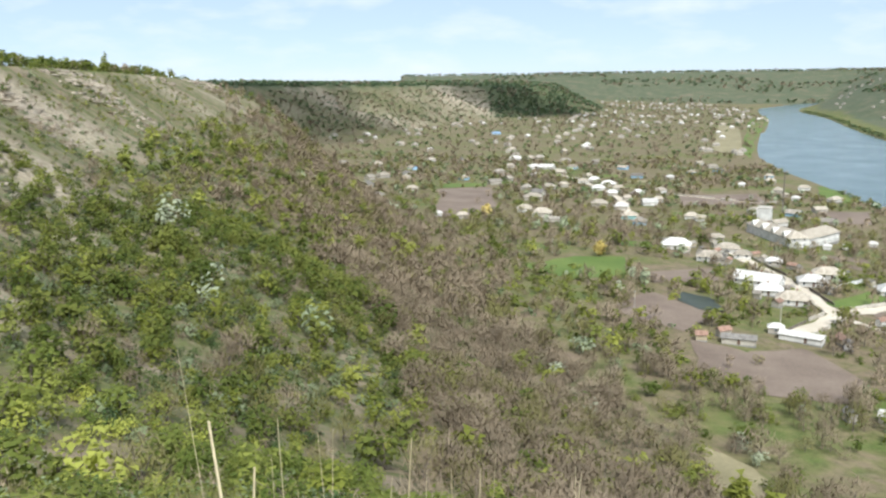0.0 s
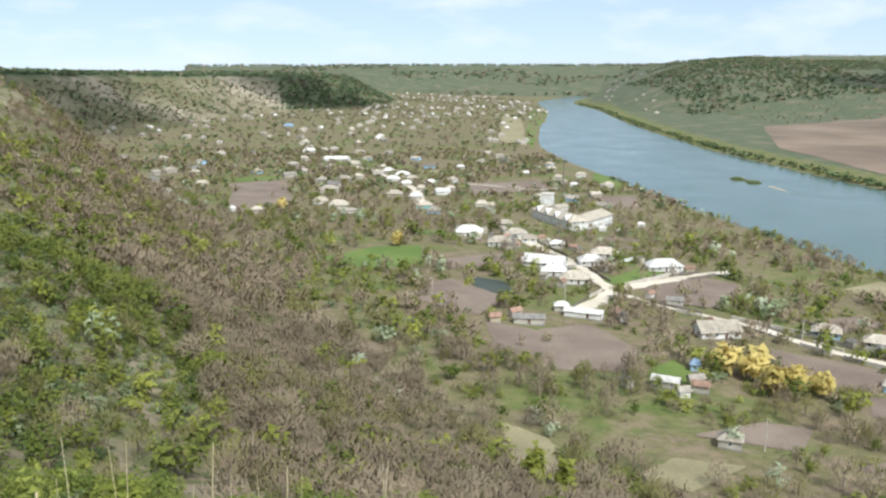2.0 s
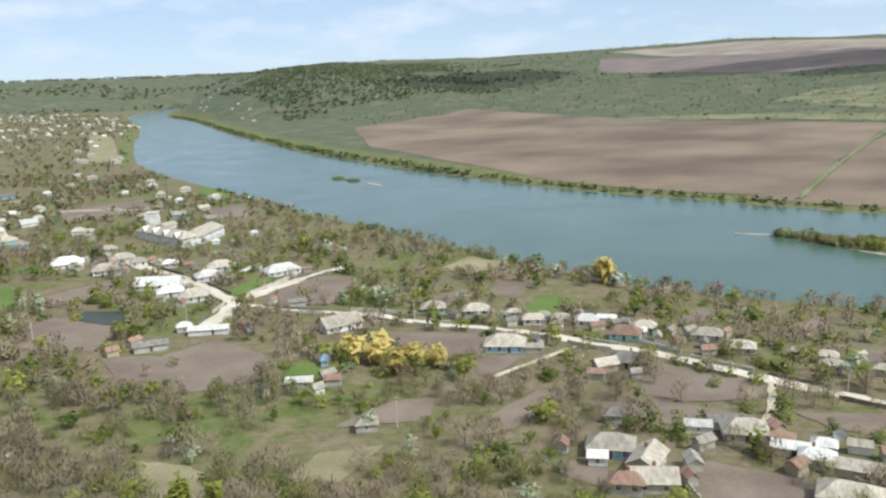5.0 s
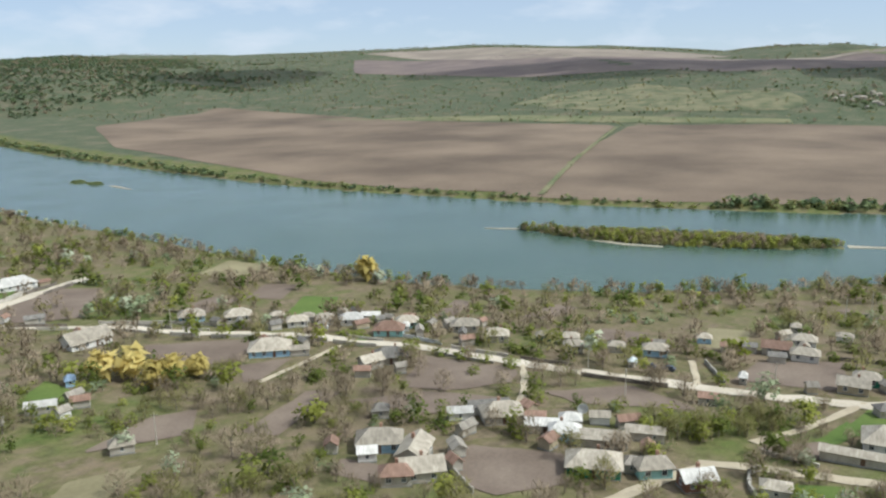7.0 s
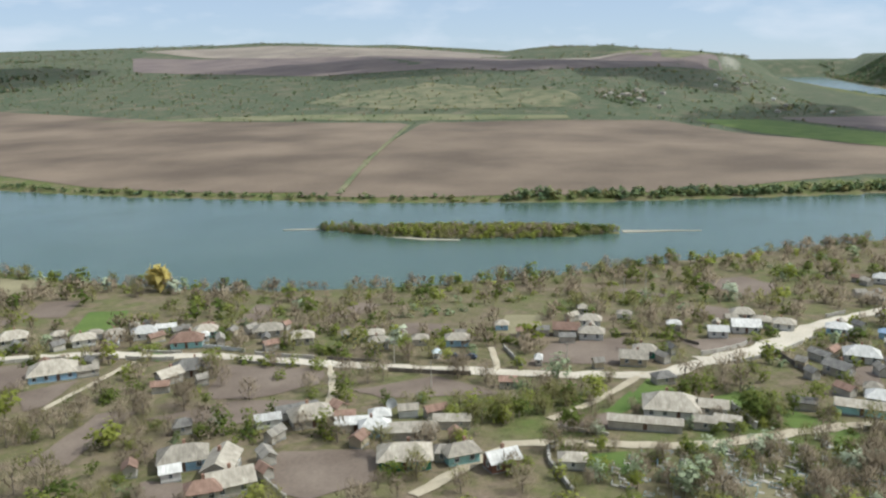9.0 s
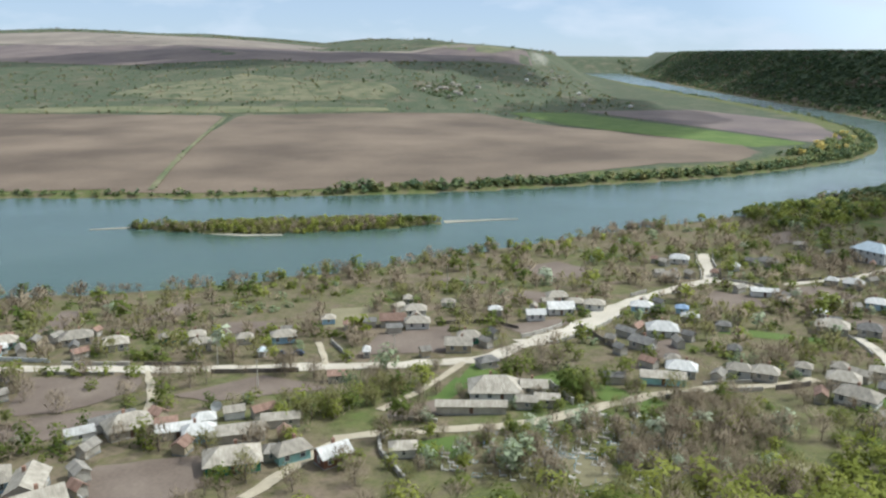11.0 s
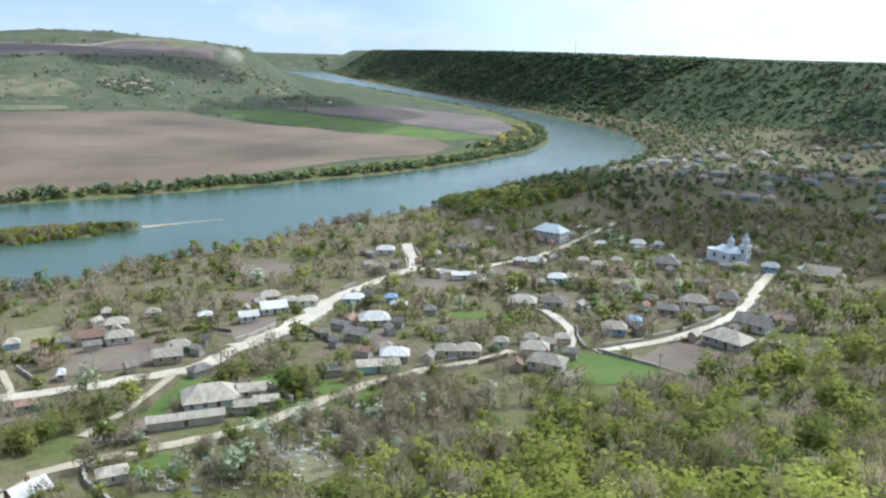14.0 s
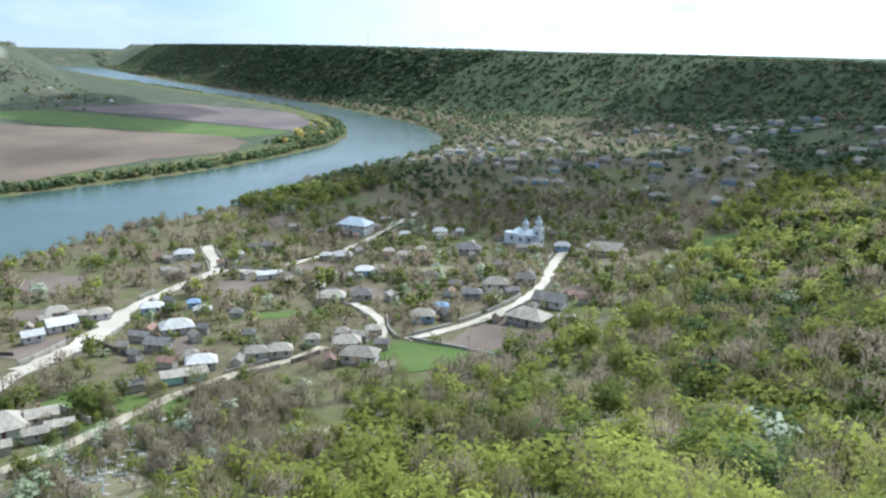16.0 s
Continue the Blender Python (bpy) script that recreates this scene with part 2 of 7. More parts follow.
FOOT_Z = np.array([8, 8, 8, 8, 9, 12, 13, 15, 20, 24, 25, 25, 25, 24, 24, 24, 24, 24, 25, 26, 27, 28, 30, 24, 8, 4, 3, 3, 3], float)
NEAR_BANK = np.array([(1500, 3300), (1150, 2850), (986, 2597), (791, 1954), (537, 1384), (388, 1007), (353, 743), (327, 536),
                      (314, 393), (300, 240), (311, 167), (345, 90), (401, 12), (452, -57), (522, -169), (592, -249),
                      (650, -323), (723, -425), (787, -480), (891, -535), (1059, -583), (1483, -615), (2115, -600),
                      (3027, -590), (4476, -650), (5200, -680)], float)
FAR_BANK = np.array([(1600, 3250), (1250, 2780), (1080, 2500), (946, 1977), (800, 1586), (673, 1190), (593, 897), (565, 739),
                     (535, 570), (525, 406), (533, 350), (539, 265), (552, 170), (580, 60), (637, -79), (684, -184),
                     (764, -290), (852, -380), (974, -446), (1178, -505), (1503, -530), (2115, -490), (2700, -460),
                     (3700, -440), (5200, -440)], float)
EAST_FOOT = np.array([(1900, 4600), (1500, 3300), (1080, 2400), (960, 1980), (1020, 1650), (1250, 1400), (1130, 800), (1160, 390),
                      (1250, 40), (1700, -200), (2300, -300), (3000, -340), (4000, -330), (5200, -300)], float)


def smooth_line(p, times=2):
    for _ in range(times):
        q = np.empty((2 * len(p) - 2, p.shape[1]))
        q[0::2], q[1::2] = 0.75 * p[:-1] + 0.25 * p[1:], 0.25 * p[:-1] + 0.75 * p[1:]
        p = np.vstack([p[:1], q, p[-1:]])
    return p


def along(p, line, vals=None):
    """Distance of points p to a line, and values kept along it."""
    best = np.full(len(p), 1e18)
    val = np.zeros(len(p))
    for i in range(len(line) - 1):
        a, d = line[i, :2], line[i + 1, :2] - line[i, :2]
        u = np.clip(((p - a) @ d) / (d @ d), 0, 1)
        q = ((p - a - u[:, None] * d) ** 2).sum(1)
        k = q < best
        best[k] = q[k]
        if vals is not None:
            val[k] = (vals[i] + (vals[i + 1] - vals[i]) * u)[k]
    return np.sqrt(best), val


def inside(p, poly):
    c = np.zeros(len(p), bool)
    x, y = p[:, 0], p[:, 1]
    for i in range(len(poly)):
        (x1, y1), (x2, y2) = poly[i - 1][:2], poly[i][:2]
        if y1 == y2:
            continue
        k = ((y1 > y) != (y2 > y)) & (x < (x2 - x1) * (y - y1) / (y2 - y1) + x1)
        c ^= k
    return c


rim3 = smooth_line(np.c_[RIM, RIM_Z], 1)
foot3 = smooth_line(np.c_[FOOT, FOOT_Z], 1)
near_bank = smooth_line(NEAR_BANK)
far_bank = smooth_line(FAR_BANK)
east_foot = smooth_line(EAST_FOOT)
WEST = np.array([(9000, -1500), (9000, -9000), (-9000, -9000), (-9000, 9000), (520, 9000)], float)
EAST = np.array([(9000, -440), (9000, 9000), (1600, 9000)], float)
POLY_RIM = np.vstack([rim3[:, :2], WEST])
POLY_FOOT = np.vstack([foot3[:, :2], WEST])
POLY_RIVER = np.vstack([near_bank, far_bank[::-1]])
POLY_EAST = np.vstack([far_bank, EAST])
ISLANDS = [smooth_line(np.array(p, float)) for p in (
    [(443, 212), (433, 160), (440, 109), (455, 65), (476, 28), (484, 40), (478, 80), (466, 120), (458, 165), (448, 208), (443, 212)],
    [(458, 690), (451, 650), (457, 615), (464, 625), (466, 660), (462, 688), (458, 690)])]


def wave(p, scale, seed):
    """Smooth noise from summed waves, about -1 to 1."""
    r = np.random.RandomState(seed)
    out = np.zeros(len(p))
    for k in range(10):
        a, f = r.uniform(0, 6.283), np.asarray(scale) * r.uniform(0.5, 1.6)
        out += np.sin((p[:, 0] * math.cos(a) + p[:, 1] * math.sin(a)) / f + r.uniform(0, 6.283))
    return out / 4.0


def land(p):
    """Height, and the zone of each point: 0 valley, 1 slope, 2 plateau, 3 river, 4 far side."""
    n = len(p)
    z, zone = np.zeros(n), np.zeros(n, int)
    d_rim, z_rim = along(p, rim3, rim3[:, 2])
    d_foot, z_foot = along(p, foot3, foot3[:, 2])
    d_nb, _ = along(p, near_bank)
    d_fb, _ = along(p, far_bank)
    d_ef, _ = along(p, east_foot)
    dist = np.hypot(p[:, 0], p[:, 1])
    brg = np.degrees(np.arctan2(p[:, 0], p[:, 1]))
    plateau = inside(p, POLY_RIM)
    slope = inside(p, POLY_FOOT) & ~plateau
    river = inside(p, POLY_RIVER)
    east = inside(p, POLY_EAST) & ~river
    zone[slope], zone[plateau], zone[river], zone[east] = 1, 2, 3, 4
    # valley floor on this side
    u = d_nb / (d_nb + d_foot + 1e-6)
    z = 1.2 + np.minimum(d_nb, 12) * 0.12 + (z_foot - 2.6) * u ** 1.1 + 0.5 * wave(p, 30, 1) * np.minimum(1, d_nb / 40)
    # the bluff: gullies and spurs run down it
    s = d_rim / (d_rim + d_foot + 1e-6)
    prof = (1 - s) ** (1.35 - 0.45 * np.clip((dist - 250) / 300, 0, 1) * np.clip((20 - brg) / 20, 0, 1))
    hump = np.sin(np.pi * np.clip(s, 0, 1))
    rugged = hump * (2.2 * wave(p, 17, 2) + 1.0 * wave(p, 6, 3)) * np.clip((d_rim - 2) / 25, 0, 1)
    rugged += hump * 3.2 * wave(np.c_[p[:, 0] * 0.45, p[:, 1]], 13, 12) * np.clip((dist - 70) / 80, 0, 1)
    rugged += hump * 9 * wave(p, 60, 4) * np.clip((dist - 250) / 400, 0, 1)
    z = np.where(slope, z_foot + (z_rim - z_foot) * prof + rugged, z)
    z = z - 1.7 * np.clip(dist / 5, 0, 1) * np.clip((34 - dist) / 22, 0, 1) * np.clip((2 - brg) / 22, 0, 1) * np.clip((brg + 75) / 30, 0, 1)
    top = z_rim + np.where(brg > 100, np.minimum(5, 0.02 * d_rim), np.minimum(16, 0.05 * d_rim)) + wave(p, 60, 5) * np.clip(d_rim / 60, 0, 1)
    z = np.where(plateau, top, z)
    z = np.where(river, -np.minimum(3.0, 0.12 * np.minimum(d_nb, d_fb)) - 0.05, z)
    # the far side: flat fields, then a long rise
    rise = np.interp(brg, [10, 30, 38, 45, 58, 66, 78, 86, 95], [0.33, 0.33, 0.15, 0.083, 0.074, 0.082, 0.105, 0.16, 0.3])
    cliff = np.interp(brg, [10, 78, 84, 88, 92, 95], [0.0, 0.105, 0.2, 0.36, 0.62, 0.72])
    rise = np.maximum(rise, cliff * np.clip((dist - 1900) / 1100, 0, 1))
    cap = np.interp(brg, [10, 24, 30, 38, 60, 78, 84, 87, 89, 91, 93, 97], [95, 98, 126, 158, 180, 182, 148, 126, 119, 110, 97, 92])
    inner = ~inside(p, np.vstack([east_foot, [(9000, -300), (9000, 9000), (1900, 9000)]]))
    hill = np.where(inner, 0, np.minimum(rise * d_ef, cap))
    hill = hill + np.where(inner, 0, wave(p, 130, 6) * np.clip(hill / 40, 0, 1) * 4)
    ze = 1.2 + np.minimum(d_fb, 15) * 0.1 + np.clip((d_fb - 15) / 600, 0, 1) * 7 + hill
    z = np.where(east, ze, z)
    # the hills that close the valley
    north = np.clip((p[:, 1] - 3150 - 0.05 * np.abs(p[:, 0] - 700)) * 0.14, 0, 128)
    z = np.where((north > 0) & (dist > 3000) & (p[:, 0] > -200), np.maximum(z, north + 6), z)
    ring = np.clip((dist - 4550) * 0.35, 0, 86)
    z = np.where(ring > 0, np.maximum(z, ring), z)
    for isl in ISLANDS:
        k = inside(p, isl)
        z[k] = 0.9
        zone[k] = 5
    return z, zone, s, d_rim, d_foot, d_nb, d_fb, dist, brg


# a fan of rings: fine near the standpoint, coarse far off
RADII = np.concatenate([[0.0], np.geomspace(1.2, 5400, 320)])
ANGLES = np.unique(np.concatenate([np.arange(-42, 165, 0.5), np.arange(165, 318, 2.0), [318.0]]))
NR, NA = len(RADII), len(ANGLES)
rr, aa = np.meshgrid(RADII, np.radians(ANGLES), indexing="ij")
grid = np.c_[(rr * np.sin(aa)).ravel(), (rr * np.cos(aa)).ravel()]
g_z, g_zone, g_s, g_rim, g_foot, g_nb, g_fb, g_dist, g_brg = land(grid)
GZ = g_z.reshape(NR, NA)


def height(x, y):
    """Height of the built ground under points."""
    x, y = np.atleast_1d(np.asarray(x, float)), np.atleast_1d(np.asarray(y, float))
    r = np.hypot(x, y)
    a = np.degrees(np.arctan2(x, y))
    a = np.where(a < ANGLES[0], a + 360, a)
    i = np.clip(np.searchsorted(RADII, r) - 1, 0, NR - 2)
    j = np.clip(np.searchsorted(ANGLES, a) - 1, 0, NA - 2)
    u = np.clip((r - RADII[i]) / (RADII[i + 1] - RADII[i]), 0, 1)
    v = np.clip((a - ANGLES[j]) / (ANGLES[j + 1] - ANGLES[j]), 0, 1)
    return (GZ[i, j] * (1 - u) + GZ[i + 1, j] * u) * (1 - v) + (GZ[i, j + 1] * (1 - u) + GZ[i + 1, j + 1] * u) * v


def mesh_from(name, verts, tris, mats, index=None, attrs=None, smooth=False):
    me = bpy.data.meshes.new(name)
    verts = np.asarray(verts, np.float32)
    tris = np.asarray(tris, np.int32)
    k = tris.shape[1]
    me.vertices.add(len(verts))
    me.vertices.foreach_set("co", verts.ravel())
    me.loops.add(tris.size)
    me.loops.foreach_set("vertex_index", tris.ravel())
    me.polygons.add(len(tris))
    me.polygons.foreach_set("loop_start", np.arange(0, tris.size, k, dtype=np.int32))
    me.polygons.foreach_set("loop_total", np.full(len(tris), k, np.int32))
    for m in mats:
        me.materials.append(m)
    if index is not None:
        me.polygons.foreach_set("material_index", np.asarray(index, np.int32))
    me.polygons.foreach_set("use_smooth", np.full(len(tris), smooth, bool))
    for key, (kind, data) in (attrs or {}).items():
        at = me.attributes.new(key, kind, "POINT")
        at.data.foreach_set({"FLOAT": "value", "FLOAT_VECTOR": "vector"}.get(kind, "color"), np.asarray(data, np.float32).ravel())
    me.update()
    return me


i, j = np.meshgrid(np.arange(NR - 1), np.arange(NA - 1), indexing="ij")
q = (i * NA + j).ravel()
quads = np.c_[q, q + 1, q + NA + 1, q + NA]
quads = quads[:, ::-1]
zone_rgba = np.zeros((len(grid), 4))
slope_k = (g_zone == 1)
zone_rgba[:, 0] = slope_k
rocky = slope_k * np.clip(wave(np.c_[grid[:, 0] * 0.5, grid[:, 1]], 9 + 30 * np.clip((g_dist - 500) / 500, 0, 1), 8) * 1.5 - 0.5 + (0.36 - g_s) * 1.6 + 0.25 * np.clip((g_dist - 600) / 400, 0, 1), 0, 1)
south = np.clip((g_brg - 100) / 8, 0, 1) * np.clip((g_dist - 380) / 150, 0, 1)
rocky = rocky * np.clip((1050 - g_dist) / 250, 0, 1)
zone_rgba[:, 1] = 0.75 * rocky * np.where((g_brg < 60) & (g_dist > 60), 1.0, 0.25)
bluff = np.clip((g_dist - 900) / 300, 0, 1) * np.clip((60 - g_brg) / 10, 0, 1) * slope_k
zone_rgba[:, 1] = np.maximum(zone_rgba[:, 1], bluff * np.clip(wave(np.c_[grid[:, 0], grid[:, 1] * 0.5], 26, 61) * 1.3 - 0.75 + (0.5 - g_s) * 0.9, 0, 0.9) * (g_brg < 4))
# dry-grass slope in sun, its brightness painted with some pale rock colour
sunlit_dry_slope = slope_k * (g_dist > 1500) * np.clip((g_brg + 1.5) / 1.0, 0, 1) * np.clip((3.6 - g_brg) / 0.8, 0, 1)
zone_rgba[:, 1] = np.maximum(zone_rgba[:, 1], 0.3 * sunlit_dry_slope)
# pale rock patches in the far bluff; the last two paint sunny slope
for qx, qy, qr in ((-222, 1609, 26), (-205, 1590, 18), (-152, 1600, 20), (-96, 1625, 24), (-60, 1640, 16), (-112, 1590, 18), (29, 2059, 55), (95, 2062, 42)):
    zone_rgba[:, 1] = np.maximum(zone_rgba[:, 1], 0.95 * np.exp(-((grid[:, 0] - qx) ** 2 + ((grid[:, 1] - qy) * 0.5) ** 2) / qr ** 2))
zone_rgba[:, 2] = np.where((g_zone == 1) | (g_zone == 2), south, 0)
zone_rgba[:, 2] = np.maximum(zone_rgba[:, 2], 0.85 * slope_k * np.clip((g_dist - 650) / 300, 0, 1) * np.where(g_brg < 3.2, 0.12, 1.0))
zone_rgba[:, 2] = np.maximum(zone_rgba[:, 2], np.where((g_zone == 2) & (g_brg < 60) & (g_dist > 900), 1, 0))
zone_rgba[:, 3] = 1
cover = np.zeros((len(grid), 4))
cover[:, 0] = ((g_zone == 4) & (g_fb > 30)) | (g_dist > 3300)
cover[:, 1] = ((g_zone == 4) & (g_fb <= 45) & (g_dist < 3000)) | (g_zone == 5) | ((g_zone == 2) & (g_brg < -12) & (g_dist < 600))
cliffs = (g_zone == 4) & (g_z > 45) & (g_z < 105)
cover[:, 2] = 0.5 * cliffs * np.clip(wave(grid, 55, 71) * 2.0, 0, 1) * (((g_brg > 92.2) & (g_brg < 93.3) & (g_dist > 2400) & (g_z > 66)))
cover[:, 3] = 1
ground = new("ground", mesh_from("ground", np.c_[grid, g_z], quads, [M_GROUND], None,
                                 {"zone": ("FLOAT_COLOR", zone_rgba), "cover": ("FLOAT_COLOR", cover)}, True))
tagged(ground, "grassy valley floor, steep bluffs and plateau in early spring", "ground", kind="structure")

bm = bmesh.new()
bv = [bm.verts.new((x, y, 0)) for x, y in ((200, -1400), (5300, -1400), (5300, 3600), (200, 3600))]
bm.faces.new(bv)
me = bpy.data.meshes.new("river")
bm.to_mesh(me)
me.materials.append(M_WATER)
river = tagged(new("river", me), "calm blue-green river water with faint ripples", "river", kind="structure")


def drape(name, poly, mat, lift, label, category, step=None):
    """A patch of ground cover that lies on the land inside a polygon."""
    poly = np.asarray(poly, float)
    lo, hi = poly.min(0), poly.max(0)
    step = step or max(2.5, (hi - lo).max() / 40)
    xs, ys = np.arange(lo[0], hi[0] + step, step), np.arange(lo[1], hi[1] + step, step)
    bm = bmesh.new()
    cut = [bm.verts.new((x, y, 0)) for x, y in poly]
    bm.faces.new(cut)
    for x in xs[1:-1]:
        bmesh.ops.bisect_plane(bm, geom=bm.verts[:] + bm.edges[:] + bm.faces[:], plane_co=(x, 0, 0), plane_no=(1, 0, 0))
    for y in ys[1:-1]:
        bmesh.ops.bisect_plane(bm, geom=bm.verts[:] + bm.edges[:] + bm.faces[:], plane_co=(0, y, 0), plane_no=(0, 1, 0))
    hz = height([v.co.x for v in bm.verts], [v.co.y for v in bm.verts])
    for v, h in zip(bm.verts, hz):
        v.co.z = h + lift
    for f in bm.faces:
        f.normal_update()
        if f.normal.z < 0:
            f.normal_flip()
    me = bpy.data.meshes.new(name)
    bm.to_mesh(me)
    bm.free()
    me.materials.append(mat)
    ob = new(name, me)
    return tagged(ob, label, category, kind="structure")


def ribbon(name, line, width, mat, lift, label, category, wob=0.3):
    """A road or track: a strip laid on the land along a line."""
    p = smooth_line(np.asarray(line, float))
    seg = np.r_[0, np.cumsum(np.hypot(*np.diff(p, axis=0).T))]
    m = max(2, int(seg[-1] / 4))
    t = np.linspace(0, seg[-1], m)
    c = np.c_[np.interp(t, seg, p[:, 0]), np.interp(t, seg, p[:, 1])]
    d = np.gradient(c, axis=0)
    nrm = np.c_[-d[:, 1], d[:, 0]] / np.hypot(*d.T)[:, None]
    r = np.random.RandomState(int(abs(line[0][0]) * 7 + abs(line[0][1])))
    cols = []
    for k in (-1, -0.33, 0.33, 1):
        w = width / 2 * k * (1 + wob * r.uniform(-1, 1, m) * (abs(k) == 1))
        e = c + nrm * w[:, None]
        cols.append(np.c_[e, height(e[:, 0], e[:, 1]) + lift - 0.06 * (abs(k) == 1)])
    v = np.stack(cols, 1).reshape(-1, 3)
    f = [(a * 4 + b, a * 4 + b + 1, a * 4 + b + 5, a * 4 + b + 4) for a in range(m - 1) for b in range(3)]
    f = np.array(f)[:, ::-1]
    ob = new(name, mesh_from(name, v, f, [mat], smooth=True))
    return tagged(ob, label, category, kind="structure")


# ---- fields, gardens and roads ----
FIELDS, ROADS, HOUSES = [], [], []


SOFT = []


def field(name, poly, mat, label, lift):
    p = np.array(poly, float)
    # cut corners off and let the edges waver a little
    c = p.mean(0)
    q = []
    r = np.random.RandomState(int(abs(c[0] * 3 + c[1])) % 9973)
    size = np.hypot(*(p.max(0) - p.min(0)))
    for k in range(len(p)):
        a, b = p[k], p[(k + 1) % len(p)]
        for u in (0.04, 0.28, 0.5, 0.72, 0.96):
            q.append(a + (b - a) * u + r.uniform(-1, 1, 2) * min(2.5, size * 0.012))
    (SOFT if name in ("meadow", "orchard") and size > 300 else FIELDS).append((np.array(q), c, size))
    return drape(name, q, mat, lift, label, "field")


def road(name, line, width, mat, label):
    ROADS.append((smooth_line(np.array(line, float)), width))
    return ribbon(name, line, width, mat, 1.1 if line[0][0] > 500 else 0.28, label, "road")


field("garden_plot", [(58.1, 273.2), (80.7, 308.5), (96.0, 273.3), (77.7, 250.3)], M_TILLED, "tilled brown garden plot", 0.18)
field("garden_plot", [(77.2, 242.8), (92.1, 231.6), (112.0, 239.5), (114.8, 209.0), (101.7, 188.6), (79.3, 192.4), (70.9, 214.0)], M_TILLED, "tilled brown garden plot", 0.18)
field("garden_plot", [(158.8, 288.0), (197.9, 314.2), (211.6, 296.9), (174.2, 257.9), (155.6, 268.3)], M_TILLED, "tilled brown garden plot", 0.18)
field("garden_plot", [(160.4, 208.6), (185.0, 186.3), (165.6, 168.8), (143.1, 183.2)], M_TILLED, "tilled brown garden plot", 0.18)
field("garden_plot", [(160.3, 165.6), (175.1, 158.9), (152.7, 150.1), (147.6, 152.2)], M_TILLED, "tilled brown garden plot", 0.18)
field("garden_plot", [(183.1, 138.0), (200.3, 142.8), (200.4, 135.6), (177.7, 130.3)], M_TILLED, "tilled brown garden plot", 0.18)
field("garden_plot", [(94.4, 145.5), (116.4, 151.1), (126.5, 145.9), (113.3, 134.3)], M_TILLED, "tilled brown garden plot", 0.18)
field("garden_plot", [(-3.9, 481.3), (-2.3, 639.7), (38.4, 655.8), (34.5, 516.8)], M_TILLED, "tilled brown garden plot", 0.18)
field("garden_plot", [(87.8, 342.8), (122.1, 360.0), (117.3, 331.4), (87.2, 323.3)], M_TILLED, "tilled brown garden plot", 0.18)
field("garden_plot", [(270.0, 569.2), (308.4, 575.1), (279.3, 516.8), (253.7, 521.2)], M_TILLED, "tilled brown garden plot", 0.18)
field("garden_plot", [(188.0, 642.6), (261.4, 666.5), (243.6, 597.6), (172.5, 577.2)], M_TILLED, "tilled brown garden plot", 0.18)
field("garden_plot", [(166.5, 112.7), (196.9, 126.5), (197.5, 94.3), (185.0, 89.3), (168.7, 100.7)], M_TILLED, "tilled brown garden plot", 0.18)
field("garden_plot", [(180.9, 79.3), (199.6, 61.9), (189.3, 40.7), (177.4, 67.0)], M_TILLED, "tilled brown garden plot", 0.18)
field("garden_plot", [(170.5, 24.8), (182.1, 13.4), (181.2, 3.2), (170.2, 11.1)], M_TILLED, "tilled brown garden plot", 0.18)
field("garden_plot", [(219.4, 39.0), (241.6, 36.0), (254.5, 14.6), (223.8, 10.9)], M_TILLED, "tilled brown garden plot", 0.18)
field("garden_plot", [(252.1, -2.5), (261.4, -22.5), (255.3, -25.2), (239.2, -11.9)], M_TILLED, "tilled brown garden plot", 0.18)
field("garden_plot", [(111.4, 93.5), (118.7, 95.9), (120.5, 84.2), (112.3, 80.0)], M_TILLED, "tilled brown garden plot", 0.18)
field("garden_plot", [(119.8, 70.3), (138.5, 77.4), (144.9, 58.1), (130.2, 52.3), (119.2, 60.7)], M_TILLED, "tilled brown garden plot", 0.18)
field("garden_plot", [(148.9, 118.6), (165.9, 105.7), (172.2, 83.3), (151.8, 94.0)], M_TILLED, "tilled brown garden plot", 0.18)
field("garden_plot", [(177.1, -108.4), (187.0, -123.0), (188.6, -138.8), (169.8, -132.7), (161.9, -120.3)], M_TILLED, "tilled brown garden plot", 0.18)
field("garden_plot", [(283.9, -74.1), (304.2, -84.1), (293.4, -95.0), (276.7, -96.5), (269.8, -79.0)], M_TILLED, "tilled brown garden plot", 0.18)
field("garden_plot", [(203.5, -167.7), (207.5, -181.6), (200.0, -181.8), (193.7, -172.3)], M_TILLED, "tilled brown garden plot", 0.18)
field("garden_plot", [(349.6, -8.0), (366.7, -28.6), (346.1, -43.9), (320.7, -31.5)], M_TILLED, "tilled brown garden plot", 0.18)
field("garden_plot", [(231.8, -46.4), (235.3, -54.3), (215.4, -53.1), (215.4, -46.4)], M_TILLED, "tilled brown garden plot", 0.18)
field("garden_plot", [(301.9, -105.0), (309.3, -125.3), (288.2, -131.6), (280.6, -114.0)], M_TILLED, "tilled brown garden plot", 0.18)
field("garden_plot", [(430.3, -141.8), (445.3, -160.8), (410.8, -158.5), (399.2, -138.0)], M_TILLED, "tilled brown garden plot", 0.18)
field("garden_plot", [(216.2, -191.1), (229.2, -211.7), (219.9, -210.7), (210.9, -193.4)], M_TILLED, "tilled brown garden plot", 0.18)
field("garden_plot", [(171.7, -127.1), (170.5, -142.1), (160.3, -132.4), (161.9, -120.3)], M_TILLED, "tilled brown garden plot", 0.18)
field("dry_meadow", [(70.6, 127.2), (83.2, 134.9), (96.5, 128.9), (78.6, 119.4)], M_DRYGRASS, "dry pale grass clearing", 0.18)
